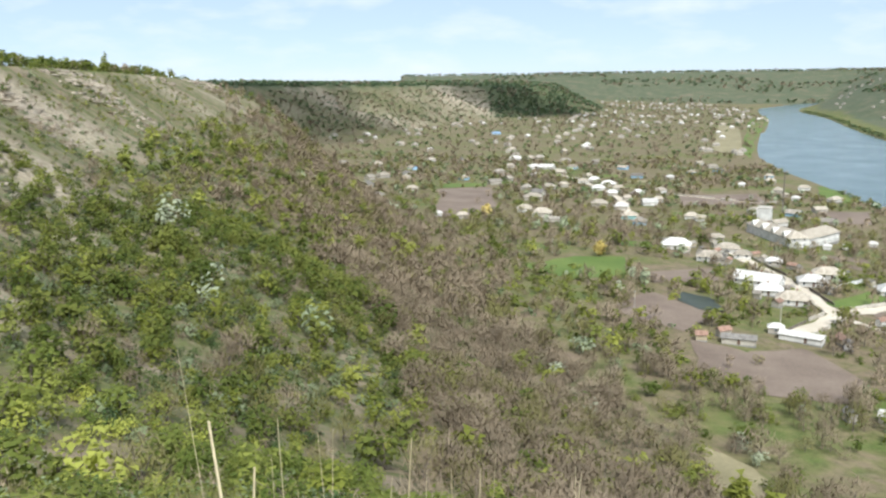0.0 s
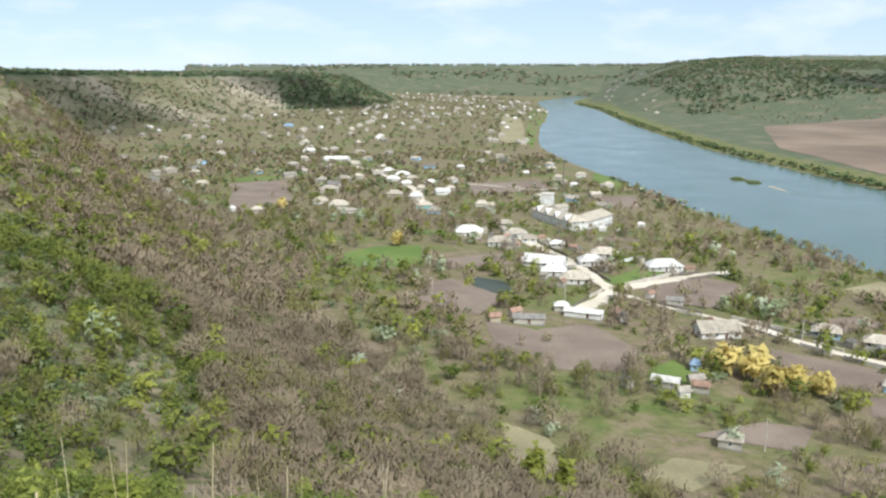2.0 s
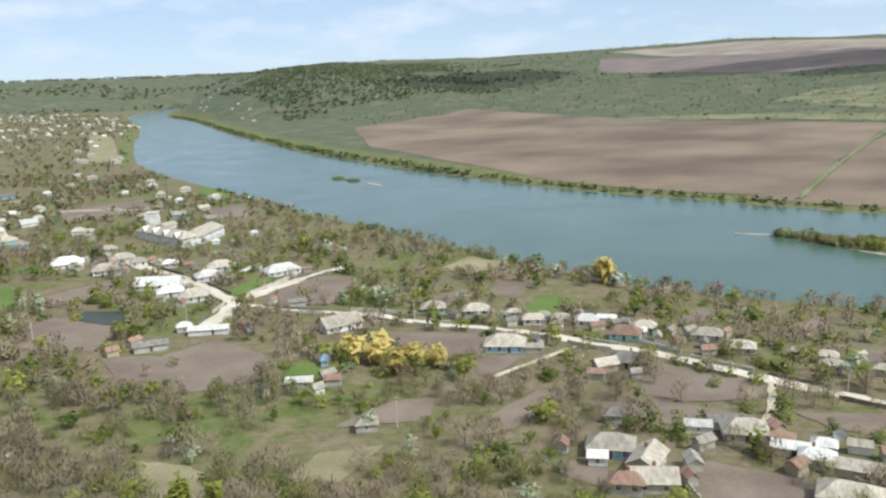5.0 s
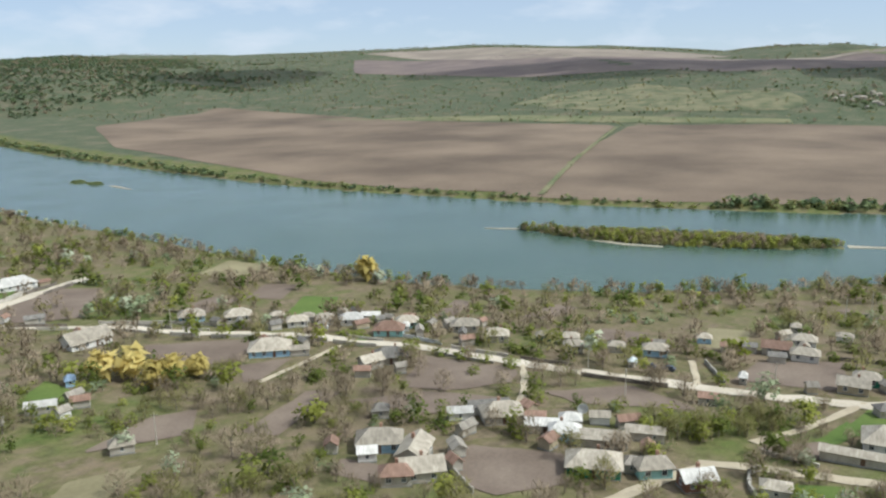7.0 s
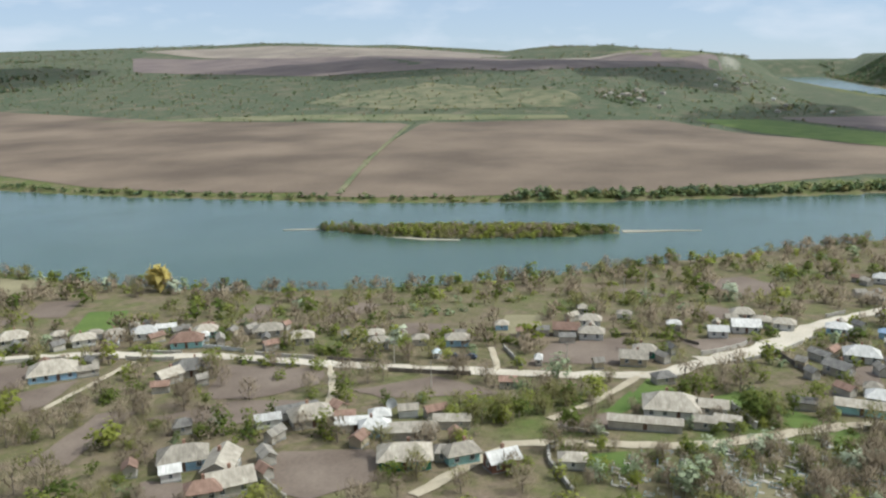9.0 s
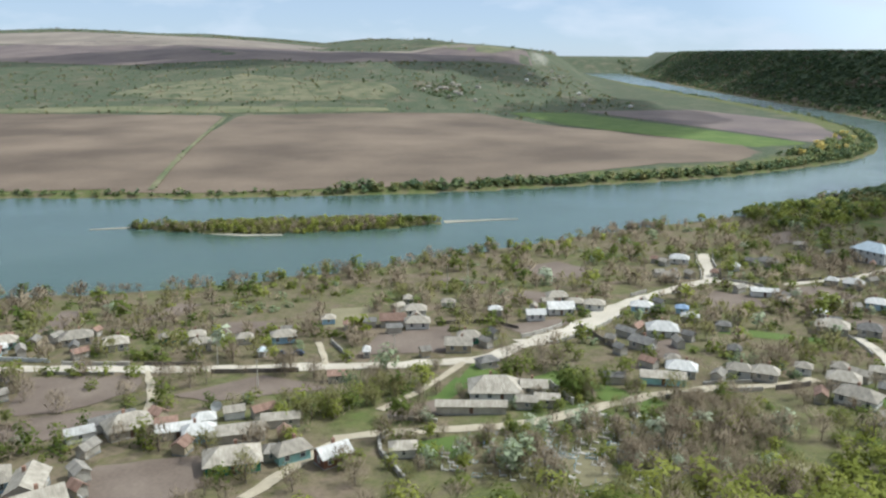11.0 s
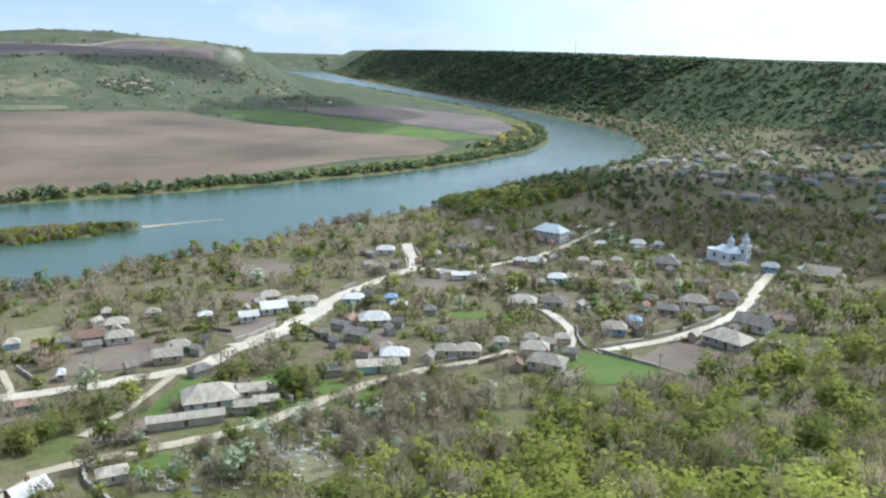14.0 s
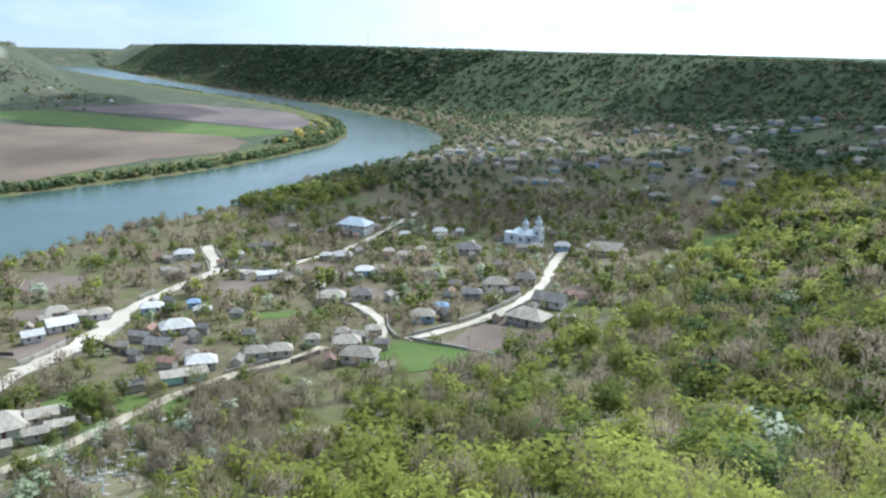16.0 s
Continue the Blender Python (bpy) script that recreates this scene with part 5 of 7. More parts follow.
# ---- strips of garden behind the houses ----
pr = random.Random(17)
made = 0
for _ in range(900):
    if made >= 95:
        break
    line, w = ROADS[pr.choice((0, 0, 0, 5, 7, 12, 13, 15, 17))]
    k = pr.randrange(1, len(line) - 1)
    d = line[k + 1] - line[k - 1]
    d = d / np.hypot(*d)
    nn = np.array((-d[1], d[0])) * pr.choice((-1, 1))
    L, W, off = pr.uniform(14, 38), pr.uniform(6, 16), w / 2 + pr.uniform(14, 60)
    c0 = line[k] + nn * off
    quad = np.array([c0 - d * W / 2, c0 + d * W / 2, c0 + d * W / 2 + nn * L, c0 - d * W / 2 + nn * L])
    _, zone, *_rest = land(quad)
    if (zone != 0).any() or any(np.hypot(*(quad.mean(0) - f[1])) < f[2] * 0.5 + 12 for f in FIELDS) \
            or any(np.hypot(quad[:, 0] - hx, quad[:, 1] - hy).min() < hl * 0.6 + 1 or math.hypot(*(quad.mean(0) - (hx, hy))) < hl * 0.6 + 6 for hx, hy, hl in HOUSES) \
            or any(along(quad, l2)[0].min() < w2 / 2 + 2 for l2, w2 in ROADS):
        continue
    mat, words, nm = pr.choice(((M_TILLED, "tilled brown garden strip", "garden_plot"), (M_TILLED, "tilled brown garden strip", "garden_plot"),
                                (M_CROP, "fresh green garden strip", "meadow"), (M_DRYGRASS, "dry pale grass strip", "dry_meadow")))
    field(nm, [tuple(q) for q in quad], mat, words, 0.14)
    made += 1

def sand_bar(pts):
    bm = bmesh.new()
    top = [bm.verts.new((x, y, 0.16)) for x, y in pts]
    low = [bm.verts.new((x, y, -1.5)) for x, y in pts]
    bm.faces.new(top)
    for k in range(len(pts)):
        bm.faces.new((top[k - 1], low[k - 1], low[k], top[k]))
    bmesh.ops.recalc_face_normals(bm, faces=bm.faces[:])
    me = bpy.data.meshes.new("sand_bar")
    bm.to_mesh(me)
    bm.free()
    me.materials.append(M_SAND)
    return tagged(new("sand_bar", me), "narrow pale sand bar at the end of an island", "sand bar", kind="structure")


sand_bar([(477, 30), (482, 18), (488, 2), (493, -14), (495, -14), (491, 3), (487, 18), (484, 32)])
sand_bar([(434, 165), (430, 140), (434, 118), (437, 120), (435, 140), (438, 163)])
sand_bar([(456, 616), (453, 600), (450, 582), (452, 580), (457, 598), (461, 614)])
sand_bar([(443, 212), (440, 222), (437, 232), (439, 232), (443, 223), (447, 212)])

# ---- poles and mast ----
def utility_pole(x, y, h=7.5):
    base = new("utility_pole")
    base.matrix_world = pose(x, y, float(height(x, y)[0]), 0, 0, (x * 37) % 180)
    bm = bmesh.new()
    prism(bm, 8, 0.15, 0.1, -0.4, h)
    part("post", bm, M_CONCRETE, base)
    part("crossarm", boxed(-0.8, -0.05, h - 0.7, 0.8, 0.05, h - 0.58), M_WOODGREY, base)
    for u in (-0.7, 0, 0.7):
        bm = bmesh.new()
        prism(bm, 6, 0.05, 0.03, h - 0.58, h - 0.4, u)
        part("insulator", bm, M_FRAME, base)
    return tagged(base, "pale concrete utility pole with a short crossarm", "pole", "utility poles")


for x, y in ((217.0, 28.1), (105.5, 135.8), (161.9, -106.6), (115.5, 266.3), (337.5, 11.5), (240.4, 427.1), (200.7, 114.4), (256.6, -81.3), (232.4, -196.6),
             (52.4, 378.4), (67.2, 274.5), (208.0, 76.8), (321.1, 19.2), (180.0, 218.0), (190.0, 60.0), (291.6, 742.3)):
    utility_pole(x, y)
mast = new("mast")
mast.matrix_world = pose(234, 549, float(height(234, 549)[0]))
bm = bmesh.new()
prism(bm, 8, 0.55, 0.35, -0.5, 30)
part("shaft", bm, M_WOODGREY, mast)
for z in (10, 20, 29):
    bm = bmesh.new()
    prism(bm, 8, 0.75, 0.75, z, z + 0.3)
    part("ring", bm, M_WOODGREY, mast)
tagged(mast, "tall thin dark chimney mast behind the school", "mast")
relay = new("relay_mast")
relay.matrix_world = pose(2080, -1010, float(height(2080, -1010)[0]))
bm = bmesh.new()
prism(bm, 4, 1.0, 0.5, -1, 46)
part("shaft", bm, M_CONCRETE, relay)
tagged(relay, "thin distant relay mast on the plateau", "mast")

# ---- a large dish, a roadside well and a parked car ----
def satellite_dish(x, y):
    base = new("satellite_dish")
    base.matrix_world = pose(x, y, float(height(x, y)[0]), 0, 0, -60)
    bm = bmesh.new()
    prism(bm, 8, 0.09, 0.07, -0.4, 3.2)
    part("post", bm, M_CONCRETE, base)
    bm = bmesh.new()
    rings = []
    for k in range(5):
        r = 0.32 * k
        rings.append([bm.verts.new((r * math.cos(a * math.pi / 8), -0.12 - 0.16 * (k / 4) ** 2 * 2, 3.6 + r * math.sin(a * math.pi / 8))) for a in range(16)] if k else [bm.verts.new((0, -0.12, 3.6))])
    for a in range(16):
        bm.faces.new((rings[0][0], rings[1][a], rings[1][(a + 1) % 16]))
        for k in range(1, 4):
            bm.faces.new((rings[k][a], rings[k + 1][a], rings[k + 1][(a + 1) % 16], rings[k][(a + 1) % 16]))
    bmesh.ops.solidify(bm, geom=bm.faces[:], thickness=0.04)
    part("dish", bm, M_FRAME, base, "white round dish")
    part("feed_arm", boxed(-0.03, -1.1, 3.57, 0.03, -0.1, 3.63), M_CONCRETE, base)
    return tagged(base, "large white satellite dish on a post behind a house", "dish")


def roadside_well(x, y):
    base = new("roadside_well")
    base.matrix_world = pose(x, y, float(height(x, y)[0]), 0, 0, 20)
    bm = bmesh.new()
    prism(bm, 10, 0.75, 0.75, -0.4, 0.85)
    part("well_ring", bm, M_CONCRETE, base)
    for u in (-1, 1):
        for v in (-1, 1):
            part("post", boxed(u * 1.0 - 0.07, v * 1.0 - 0.07, -0.3, u * 1.0 + 0.07, v * 1.0 + 0.07, 2.1), M_FRAME, base)
    part("roof", roof_mesh(2.3, 2.3, 2.1, 0.9, 0.25, 1.1), ROOFS["p"][0], base, "pale blue hipped roof")
    bm = bmesh.new()
    box(bm, -1.0, -0.05, 1.15, 1.0, 0.05, 1.27)
    part("windlass", bm, M_WOODGREY, base)
    return tagged(base, "small roadside well under a pale blue roof", "well")


M_CAR = wall_mat("dark_blue_car_paint", (0.10, 0.11, 0.14))
M_TYRE = rough_mat("black_rubber", (0.02, 0.02, 0.02), (0.035, 0.035, 0.035), 2.0, 20.0, 0.8)


def parked_car(x, y, yaw):
    base = new("car")
    base.matrix_world = pose(x, y, float(height(x, y)[0]) + 0.16, 0, 0, yaw)
    bm = bmesh.new()
    side = ((-2.0, 0.3), (-2.0, 0.78), (-1.75, 0.85), (0.75, 0.9), (1.9, 0.78), (2.0, 0.6), (2.0, 0.3))
    lo = [bm.verts.new((u, -0.8, v)) for u, v in side]
    hi = [bm.verts.new((u, 0.8, v)) for u, v in side]
    for k in range(len(side)):
        bm.faces.new((lo[k], hi[k], hi[(k + 1) % len(side)], lo[(k + 1) % len(side)]))
    bm.faces.new(lo)
    bm.faces.new(hi[::-1])
    bmesh.ops.recalc_face_normals(bm, faces=bm.faces[:])
    part("body", bm, M_CAR, base)
    bm = bmesh.new()
    lo = [bm.verts.new(c) for c in ((-1.6, -0.72, 0.86), (0.8, -0.72, 0.9), (0.8, 0.72, 0.9), (-1.6, 0.72, 0.86))]
    hi = [bm.verts.new(c) for c in ((-1.2, -0.58, 1.4), (0.25, -0.58, 1.4), (0.25, 0.58, 1.4), (-1.2, 0.58, 1.4))]
    for k in range(4):
        bm.faces.new((lo[k], lo[(k + 1) % 4], hi[(k + 1) % 4], hi[k]))
    part("glasshouse", bm, M_GLASS, base, "dark car windows")
    part("roof_panel", boxed(-1.22, -0.6, 1.4, 0.27, 0.6, 1.44), M_CAR, base)
    for u in (-1.3, 1.25):
        for v in (-0.78, 0.78):
            bm = bmesh.new()
            bmesh.ops.create_cone(bm, cap_ends=True, segments=14, radius1=0.31, radius2=0.31, depth=0.2,
                                  matrix=Matrix.Translation((u, v, 0.16)) @ Matrix.Rotation(radians(90), 4, "X"))
            part("wheel", bm, M_TYRE, base)
    for v in (-0.55, 0.55):
        part("headlight", boxed(1.97, v - 0.17, 0.58, 2.03, v + 0.17, 0.72), M_FRAME, base)
    return tagged(base, "dark car parked beside the pale village street", "car")


satellite_dish(165.2, 62.1)
roadside_well(217.1, 66.7)
parked_car(218.2, 62.3, 98)
parked_car(218.7, 56.8, 95)

# ---- graveyard ----
def clear_of_houses(x, y):
    return (all(math.hypot(x - a, y - b) > c * 0.6 + 1.5 for a, b, c in HOUSES)
            and all(along(np.array([(x, y)]), l2)[0][0] > w2 / 2 + 1.5 for l2, w2 in ROADS[:12]))


M_GRAVE_BLUE = wall_mat("blue_grave_paint", (0.34, 0.50, 0.58))
M_GRAVE_WHITE = wall_mat("white_gravestone", (0.66, 0.66, 0.63))
GRAVEYARD = np.array([(141, 14), (152, 14), (169, -13), (176, -32), (158, -42), (142, -41), (128, -25)], float)


def grave_meshes():
    bm = boxed(-0.45, -0.9, -0.2, 0.45, 0.9, 0.35)
    slab = bpy.data.meshes.new("slab")
    bm.to_mesh(slab)
    bm.free()
    heads = []
    for kind in range(3):
        bm = bmesh.new()
        if kind == 0:
            box(bm, -0.4, 0.7, 0.35, 0.4, 0.85, 1.4)
        elif kind == 1:
            box(bm, -0.07, 0.72, 0.35, 0.07, 0.84, 1.9)
            box(bm, -0.45, 0.72, 1.25, 0.45, 0.84, 1.39)
        else:
            box(bm, -0.3, 0.7, 0.35, 0.3, 0.85, 1.1)
            box(bm, -0.06, 0.74, 1.1, 0.06, 0.82, 1.7)
            box(bm, -0.28, 0.74, 1.38, 0.28, 0.82, 1.48)
        me = bpy.data.meshes.new("headstone")
        bm.to_mesh(me)
        bm.free()
        heads.append(me)
    bm = bmesh.new()
    for x0, y0, x1, y1 in ((-1.2, -1.4, 1.2, -1.34), (-1.2, 1.34, 1.2, 1.4), (-1.2, -1.34, -1.14, 1.34), (1.14, -1.34, 1.2, 1.34)):
        box(bm, x0, y0, 0.5, x1, y1, 0.6)
        box(bm, x0, y0, -0.1, min(x1, x0 + 0.06), min(y1, y0 + 0.06), 0.7)
        box(bm, max(x0, x1 - 0.06), max(y0, y1 - 0.06), -0.1, x1, y1, 0.7)
    rail = bpy.data.meshes.new("railing")
    bm.to_mesh(rail)
    bm.free()
    return slab, heads, rail


SLAB, HEADS, RAIL = grave_meshes()
gr = random.Random(3)
graves = 0
for _ in range(2600):
    if graves >= 210:
        break
    gx, gy = gr.uniform(128, 177), gr.uniform(-43, 15)
    if not inside(np.array([(gx, gy)]), GRAVEYARD)[0] or not clear_of_houses(gx, gy):
        continue
    graves += 1
    g = new("grave")
    g.matrix_world = pose(gx, gy, float(height(gx, gy)[0]), 0, 0, gr.gauss(-20, 12)) @ Matrix.Scale(gr.uniform(0.6, 0.9), 4)
    kind = gr.randrange(3)
    mats = gr.choice(((M_STONE, M_GRAVE_WHITE), (M_STONE, M_GRAVE_BLUE), (M_CONCRETE, M_GRAVE_WHITE), (M_STONE, M_CONCRETE), (M_STONE, M_GRAVE_WHITE)))
    for nm, me, mt in (("slab", SLAB, mats[0]), ("headstone", HEADS[kind], mats[1])):
        if not me.materials:
            me.materials.append(None)
        o = share(nm, me, g)
        o.material_slots[0].link = "OBJECT"
        o.material_slots[0].material = mt
    if gr.random() < 0.15:
        if not RAIL.materials:
            RAIL.materials.append(M_GRAVE_BLUE)
        share("railing", RAIL, g)
    tagged(g, ("white stone grave" if mats[1] is M_GRAVE_WHITE else "grave with a blue painted cross") + " among trees in the graveyard", "grave", "graves")

# ---- dry reeds in front of the standpoint ----
M_STRAW = rough_mat("dry_straw", (0.50, 0.42, 0.25), (0.66, 0.57, 0.37), 3.0, 40.0, relief=0.001)


def reed(top, foot, r, head):
    tx, ty, tz = top
    fx, fy = foot
    z = float(height(fx, fy)[0]) - 0.03
    rr_ = random.Random(int(tx * 1000) + int(tz * 100))
    bend = Vector((rr_.uniform(-0.06, 0.06), rr_.uniform(-0.03, 0.03), 0))
    pts = [Vector((fx, fy, z)).lerp(Vector((tx, ty, tz)), u) + bend * math.sin(u * math.pi) for u in np.linspace(0, 1, 9)]
    base = new("dry_reed")
    base.matrix_world = pose(*pts[0])
    bm = bmesh.new()
    rings = []
    for k, p in enumerate(pts):
        q = r * (1 - 0.75 * k / 8)
        rings.append([bm.verts.new(p - pts[0] + Vector((math.cos(a) * q, math.sin(a) * q, 0))) for a in (0, 1.57, 3.14, 4.71)])
    for a, b in zip(rings, rings[1:]):
        for k in range(4):
            bm.faces.new((a[k], a[(k + 1) % 4], b[(k + 1) % 4], b[k]))
    part("stem", bm, M_STRAW, base)
    if head:
        bm = bmesh.new()
        for k in range(3):
            u = 0.35 + 0.2 * k
            p = Vector((fx, fy, z)).lerp(Vector((tx, ty, tz)), u) - pts[0]
            side = Vector((rr_.uniform(-0.1, 0.1), rr_.uniform(-0.04, 0.04), rr_.uniform(0.16, 0.3)))
            w = Vector((0.008, 0.004, 0))
            v = [bm.verts.new(c) for c in (p - w, p + w, p + side * 0.6 + w, p + side, p + side * 0.6 - w)]
            bm.faces.new(v)
            v2 = [bm.verts.new(c.co + Vector((0, 0.003, 0))) for c in v]
            bm.faces.new(v2[::-1])
        part("blade", bm, M_STRAW, base)
    return tagged(base, "dry straw-coloured reed stalk on the grassy rim", "reed", "dry reeds")


for tx, ty, tz, fx, fy, r, head in ((-0.47, 1.5, 99.35, -0.42, 1.45, 0.011, 1), (-0.34, 1.53, 99.34, -0.42, 1.44, 0.0025, 0), (-0.38, 1.48, 99.26, -0.43, 1.46, 0.009, 0),
                                    (-0.26, 1.53, 99.31, -0.24, 1.48, 0.002, 0), (-0.23, 1.54, 99.31, -0.25, 1.5, 0.002, 0), (-0.07, 1.54, 99.29, -0.03, 1.49, 0.0035, 1),
                                    (-0.04, 1.51, 99.23, -0.06, 1.5, 0.002, 0), (0.01, 1.52, 99.23, 0.0, 1.47, 0.002, 0), (0.07, 1.52, 99.23, 0.08, 1.49, 0.0035, 0),
                                    (0.26, 1.5, 99.24, 0.21, 1.48, 0.002, 0), (0.27, 1.49, 99.23, 0.23, 1.46, 0.003, 0), (-0.53, 1.53, 99.49, -0.45, 1.46, 0.0018, 0),
                                    (-0.11, 1.51, 99.22, -0.12, 1.49, 0.002, 1), (-0.35, 1.5, 99.27, -0.36, 1.46, 0.0018, 1), (-0.3, 1.5, 99.2, -0.32, 1.47, 0.002, 0),
                                    (0.1, 1.5, 99.28, 0.06, 1.47, 0.0015, 0), (-0.62, 1.45, 99.2, -0.58, 1.42, 0.002, 1)):
    reed((tx, ty, tz), (fx, fy), r, head)

# ---- outlying houses ----
tr = random.Random(21)


def outlying(n, x0, y0, x1, y1, lo, hi, zones, gap):
    made = 0
    for _ in range(n * 30):
        if made >= n:
            break
        x, y = tr.uniform(x0, x1), tr.uniform(y0, y1)
        d = math.hypot(x, y)
        if not lo < d < hi or any(math.hypot(x - a, y - b) < c * 0.6 + gap for a, b, c in HOUSES):
            continue
        _, zone, _, _, dfo, nb, fbk, _, br = land(np.array([(x, y)]))
        if zone[0] not in zones or nb[0] < 30 or any(inside(np.array([(x, y)]), f[0])[0] for f in FIELDS):
            continue
        house(x, y, tr.uniform(-60, 60), tr.uniform(6.5, 11.5), tr.uniform(5, 7), tr.choice(("hip", "hip", "gable")), tr.choice("gggeed"), tr.choice("weeeb"), False)
        made += 1


outlying(120, 200, -700, 760, -330, 430, 900, (0, 1), 6)
outlying(45, -120, 430, 420, 950, 480, 980, (0,), 16)


# small sheds and lean-tos in the yards
yard = [h for h in HOUSES if math.hypot(h[0], h[1]) < 430 and h[2] > 6]
sheds = 0
for hx, hy, hl in yard:
    for _ in range(6):
        a, d = tr.uniform(0, 6.283), hl * 0.5 + tr.uniform(2.6, 8)
        x, y = hx + math.cos(a) * d, hy + math.sin(a) * d
        if sheds >= 150 or any(math.hypot(x - p, y - q) < c * 0.55 + 3 for p, q, c in HOUSES) or any(along(np.array([(x, y)]), l2)[0][0] < w2 / 2 + 3.0 for l2, w2 in ROADS):
            continue
        if land(np.array([(x, y)]))[1][0] != 0 or any(inside(np.array([(x, y)]), f[0])[0] for f in FIELDS):
            continue
        house(x, y, math.degrees(a) + tr.choice((0, 90)) + tr.uniform(-8, 8), tr.uniform(2.5, 5.2), tr.uniform(2.0, 2.9), "shed", tr.choice("geedrdre"), tr.choice("eeewoe"), False)
        sheds += 1
        if tr.random() < 0.25:
            break


def far_town(name, n, x0, y0, x1, y1, test, label, roofs=(1, 2, 2, 3, 3)):
    """Houses too far off to pick apart: walls and roofs in one mesh."""
    r = np.random.RandomState(n)
    p = np.c_[r.uniform(x0, x1, n * 6), r.uniform(y0, y1, n * 6)]
    info = land(p)
    p = p[test(p, *info[1:])][:n]
    z = height(p[:, 0], p[:, 1])
    V_, F_, I_ = [], [], []
    for (x, y), h in zip(p, z):
        L, W, a = r.uniform(7, 11), r.uniform(5, 7), r.uniform(0, 3.14)
        c, s = math.cos(a), math.sin(a)
        pts = [(-L / 2, -W / 2, -1), (L / 2, -W / 2, -1), (L / 2, W / 2, -1), (-L / 2, W / 2, -1), (-L / 2, -W / 2, 3), (L / 2, -W / 2, 3), (L / 2, W / 2, 3), (-L / 2, W / 2, 3),
               (-L / 2 - 0.5, -W / 2 - 0.5, 2.9), (L / 2 + 0.5, -W / 2 - 0.5, 2.9), (L / 2 + 0.5, W / 2 + 0.5, 2.9), (-L / 2 - 0.5, W / 2 + 0.5, 2.9), (-L / 4, 0, 5.6), (L / 4, 0, 5.6)]
        n0 = len(V_)
        V_ += [(x + q[0] * c - q[1] * s, y + q[0] * s + q[1] * c, h + q[2]) for q in pts]
        F_ += [tuple(n0 + k for k in f) for f in ((0, 1, 5), (0, 5, 4), (1, 2, 6), (1, 6, 5), (2, 3, 7), (2, 7, 6), (3, 0, 4), (3, 4, 7),
                                                   (8, 9, 13), (8, 13, 12), (10, 11, 12), (10, 12, 13), (9, 10, 13), (11, 8, 12), (8, 10, 9), (8, 11, 10))]
        I_ += [0] * 8 + [r.choice(roofs)] * 8
    ob = new(name, mesh_from(name, V_, F_, [WALLS["e"][0], ROOFS["w"][0], ROOFS["g"][0], ROOFS["e"][0]], I_))
    return tagged(ob, label, "houses", kind="stuff")


far_town("distant_town", 240, -250, 950, 1000, 3300, lambda p, zone, s, dr, df, nb, fb, d, b: (zone == 0) & (d < 3300) & (wave(p, 90, 31) > -0.3), "distant white and grey houses of the upper town", (2, 3, 3, 3, 1))
far_town("distant_village", 36, 900, 1700, 1700, 3600, lambda p, zone, s, dr, df, nb, fb, d, b: (zone == 4) & (fb > 40) & (fb < 130) & (b < 33) & (d > 1800), "far white houses under the northern hills", (2, 3, 3))
far_town("distant_hamlet", 14, 1395, 28, 1564, 133, lambda p, zone, s, dr, df, nb, fb, d, b: zone == 4, "far hamlet at the foot of the slope", (2, 3, 3))
far_town("riverside_hamlet", 14, 1500, -260, 2400, -60, lambda p, zone, s, dr, df, nb, fb, d, b: (zone == 4) & (fb > 80), "few far white houses beyond the river")

# ---- trees and shrubs ----
def unit(v):
    return v / np.maximum(1e-9, np.linalg.norm(v, axis=-1, keepdims=True))


def tube(p, q, r0, r1, sides):
    p, q = np.array(p, float), np.array(q, float)
    d = unit(q - p)
    a = unit(np.cross(d, [0.3, 0.9, 0.2]))
    b = np.cross(d, a)
    ang = np.arange(sides) * 2 * np.pi / sides
    ring = np.cos(ang)[:, None] * a + np.sin(ang)[:, None] * b
    v = np.vstack([p + ring * r0, q + ring * r1])
    f = []
    for k in range(sides):
        n = (k + 1) % sides
        f += [(k, n, sides + n), (k, sides + n, sides + k)]
    return v, np.array(f), np.vstack([ring, ring])


def join(parts):
    vs, fs, ns, n = [], [], [], 0
    for v, f, m in parts:
        vs.append(v)
        fs.append(f + n)
        ns.append(m)
        n += len(v)
    return np.vstack(vs), np.vstack(fs), np.vstack(ns)


# leaves or twigs of one crown, and their size, from the finest to the coarsest build
LEAF_N = {"bare": (800, 340, 190, 56, 16), "brush": (480, 210, 105, 38, 12), "round": (700, 280, 125, 44, 15), "shrub": (560, 220, 96, 36, 12),
          "willow": (1500, 800, 520, 170, 30), "poplar": (1000, 420, 200, 60, 14)}
LEAF_SIZE = (0.042, 0.065, 0.097, 0.172, 0.33)
TWIG_WIDE = (0.0040, 0.0058, 0.0100, 0.028, 0.11)


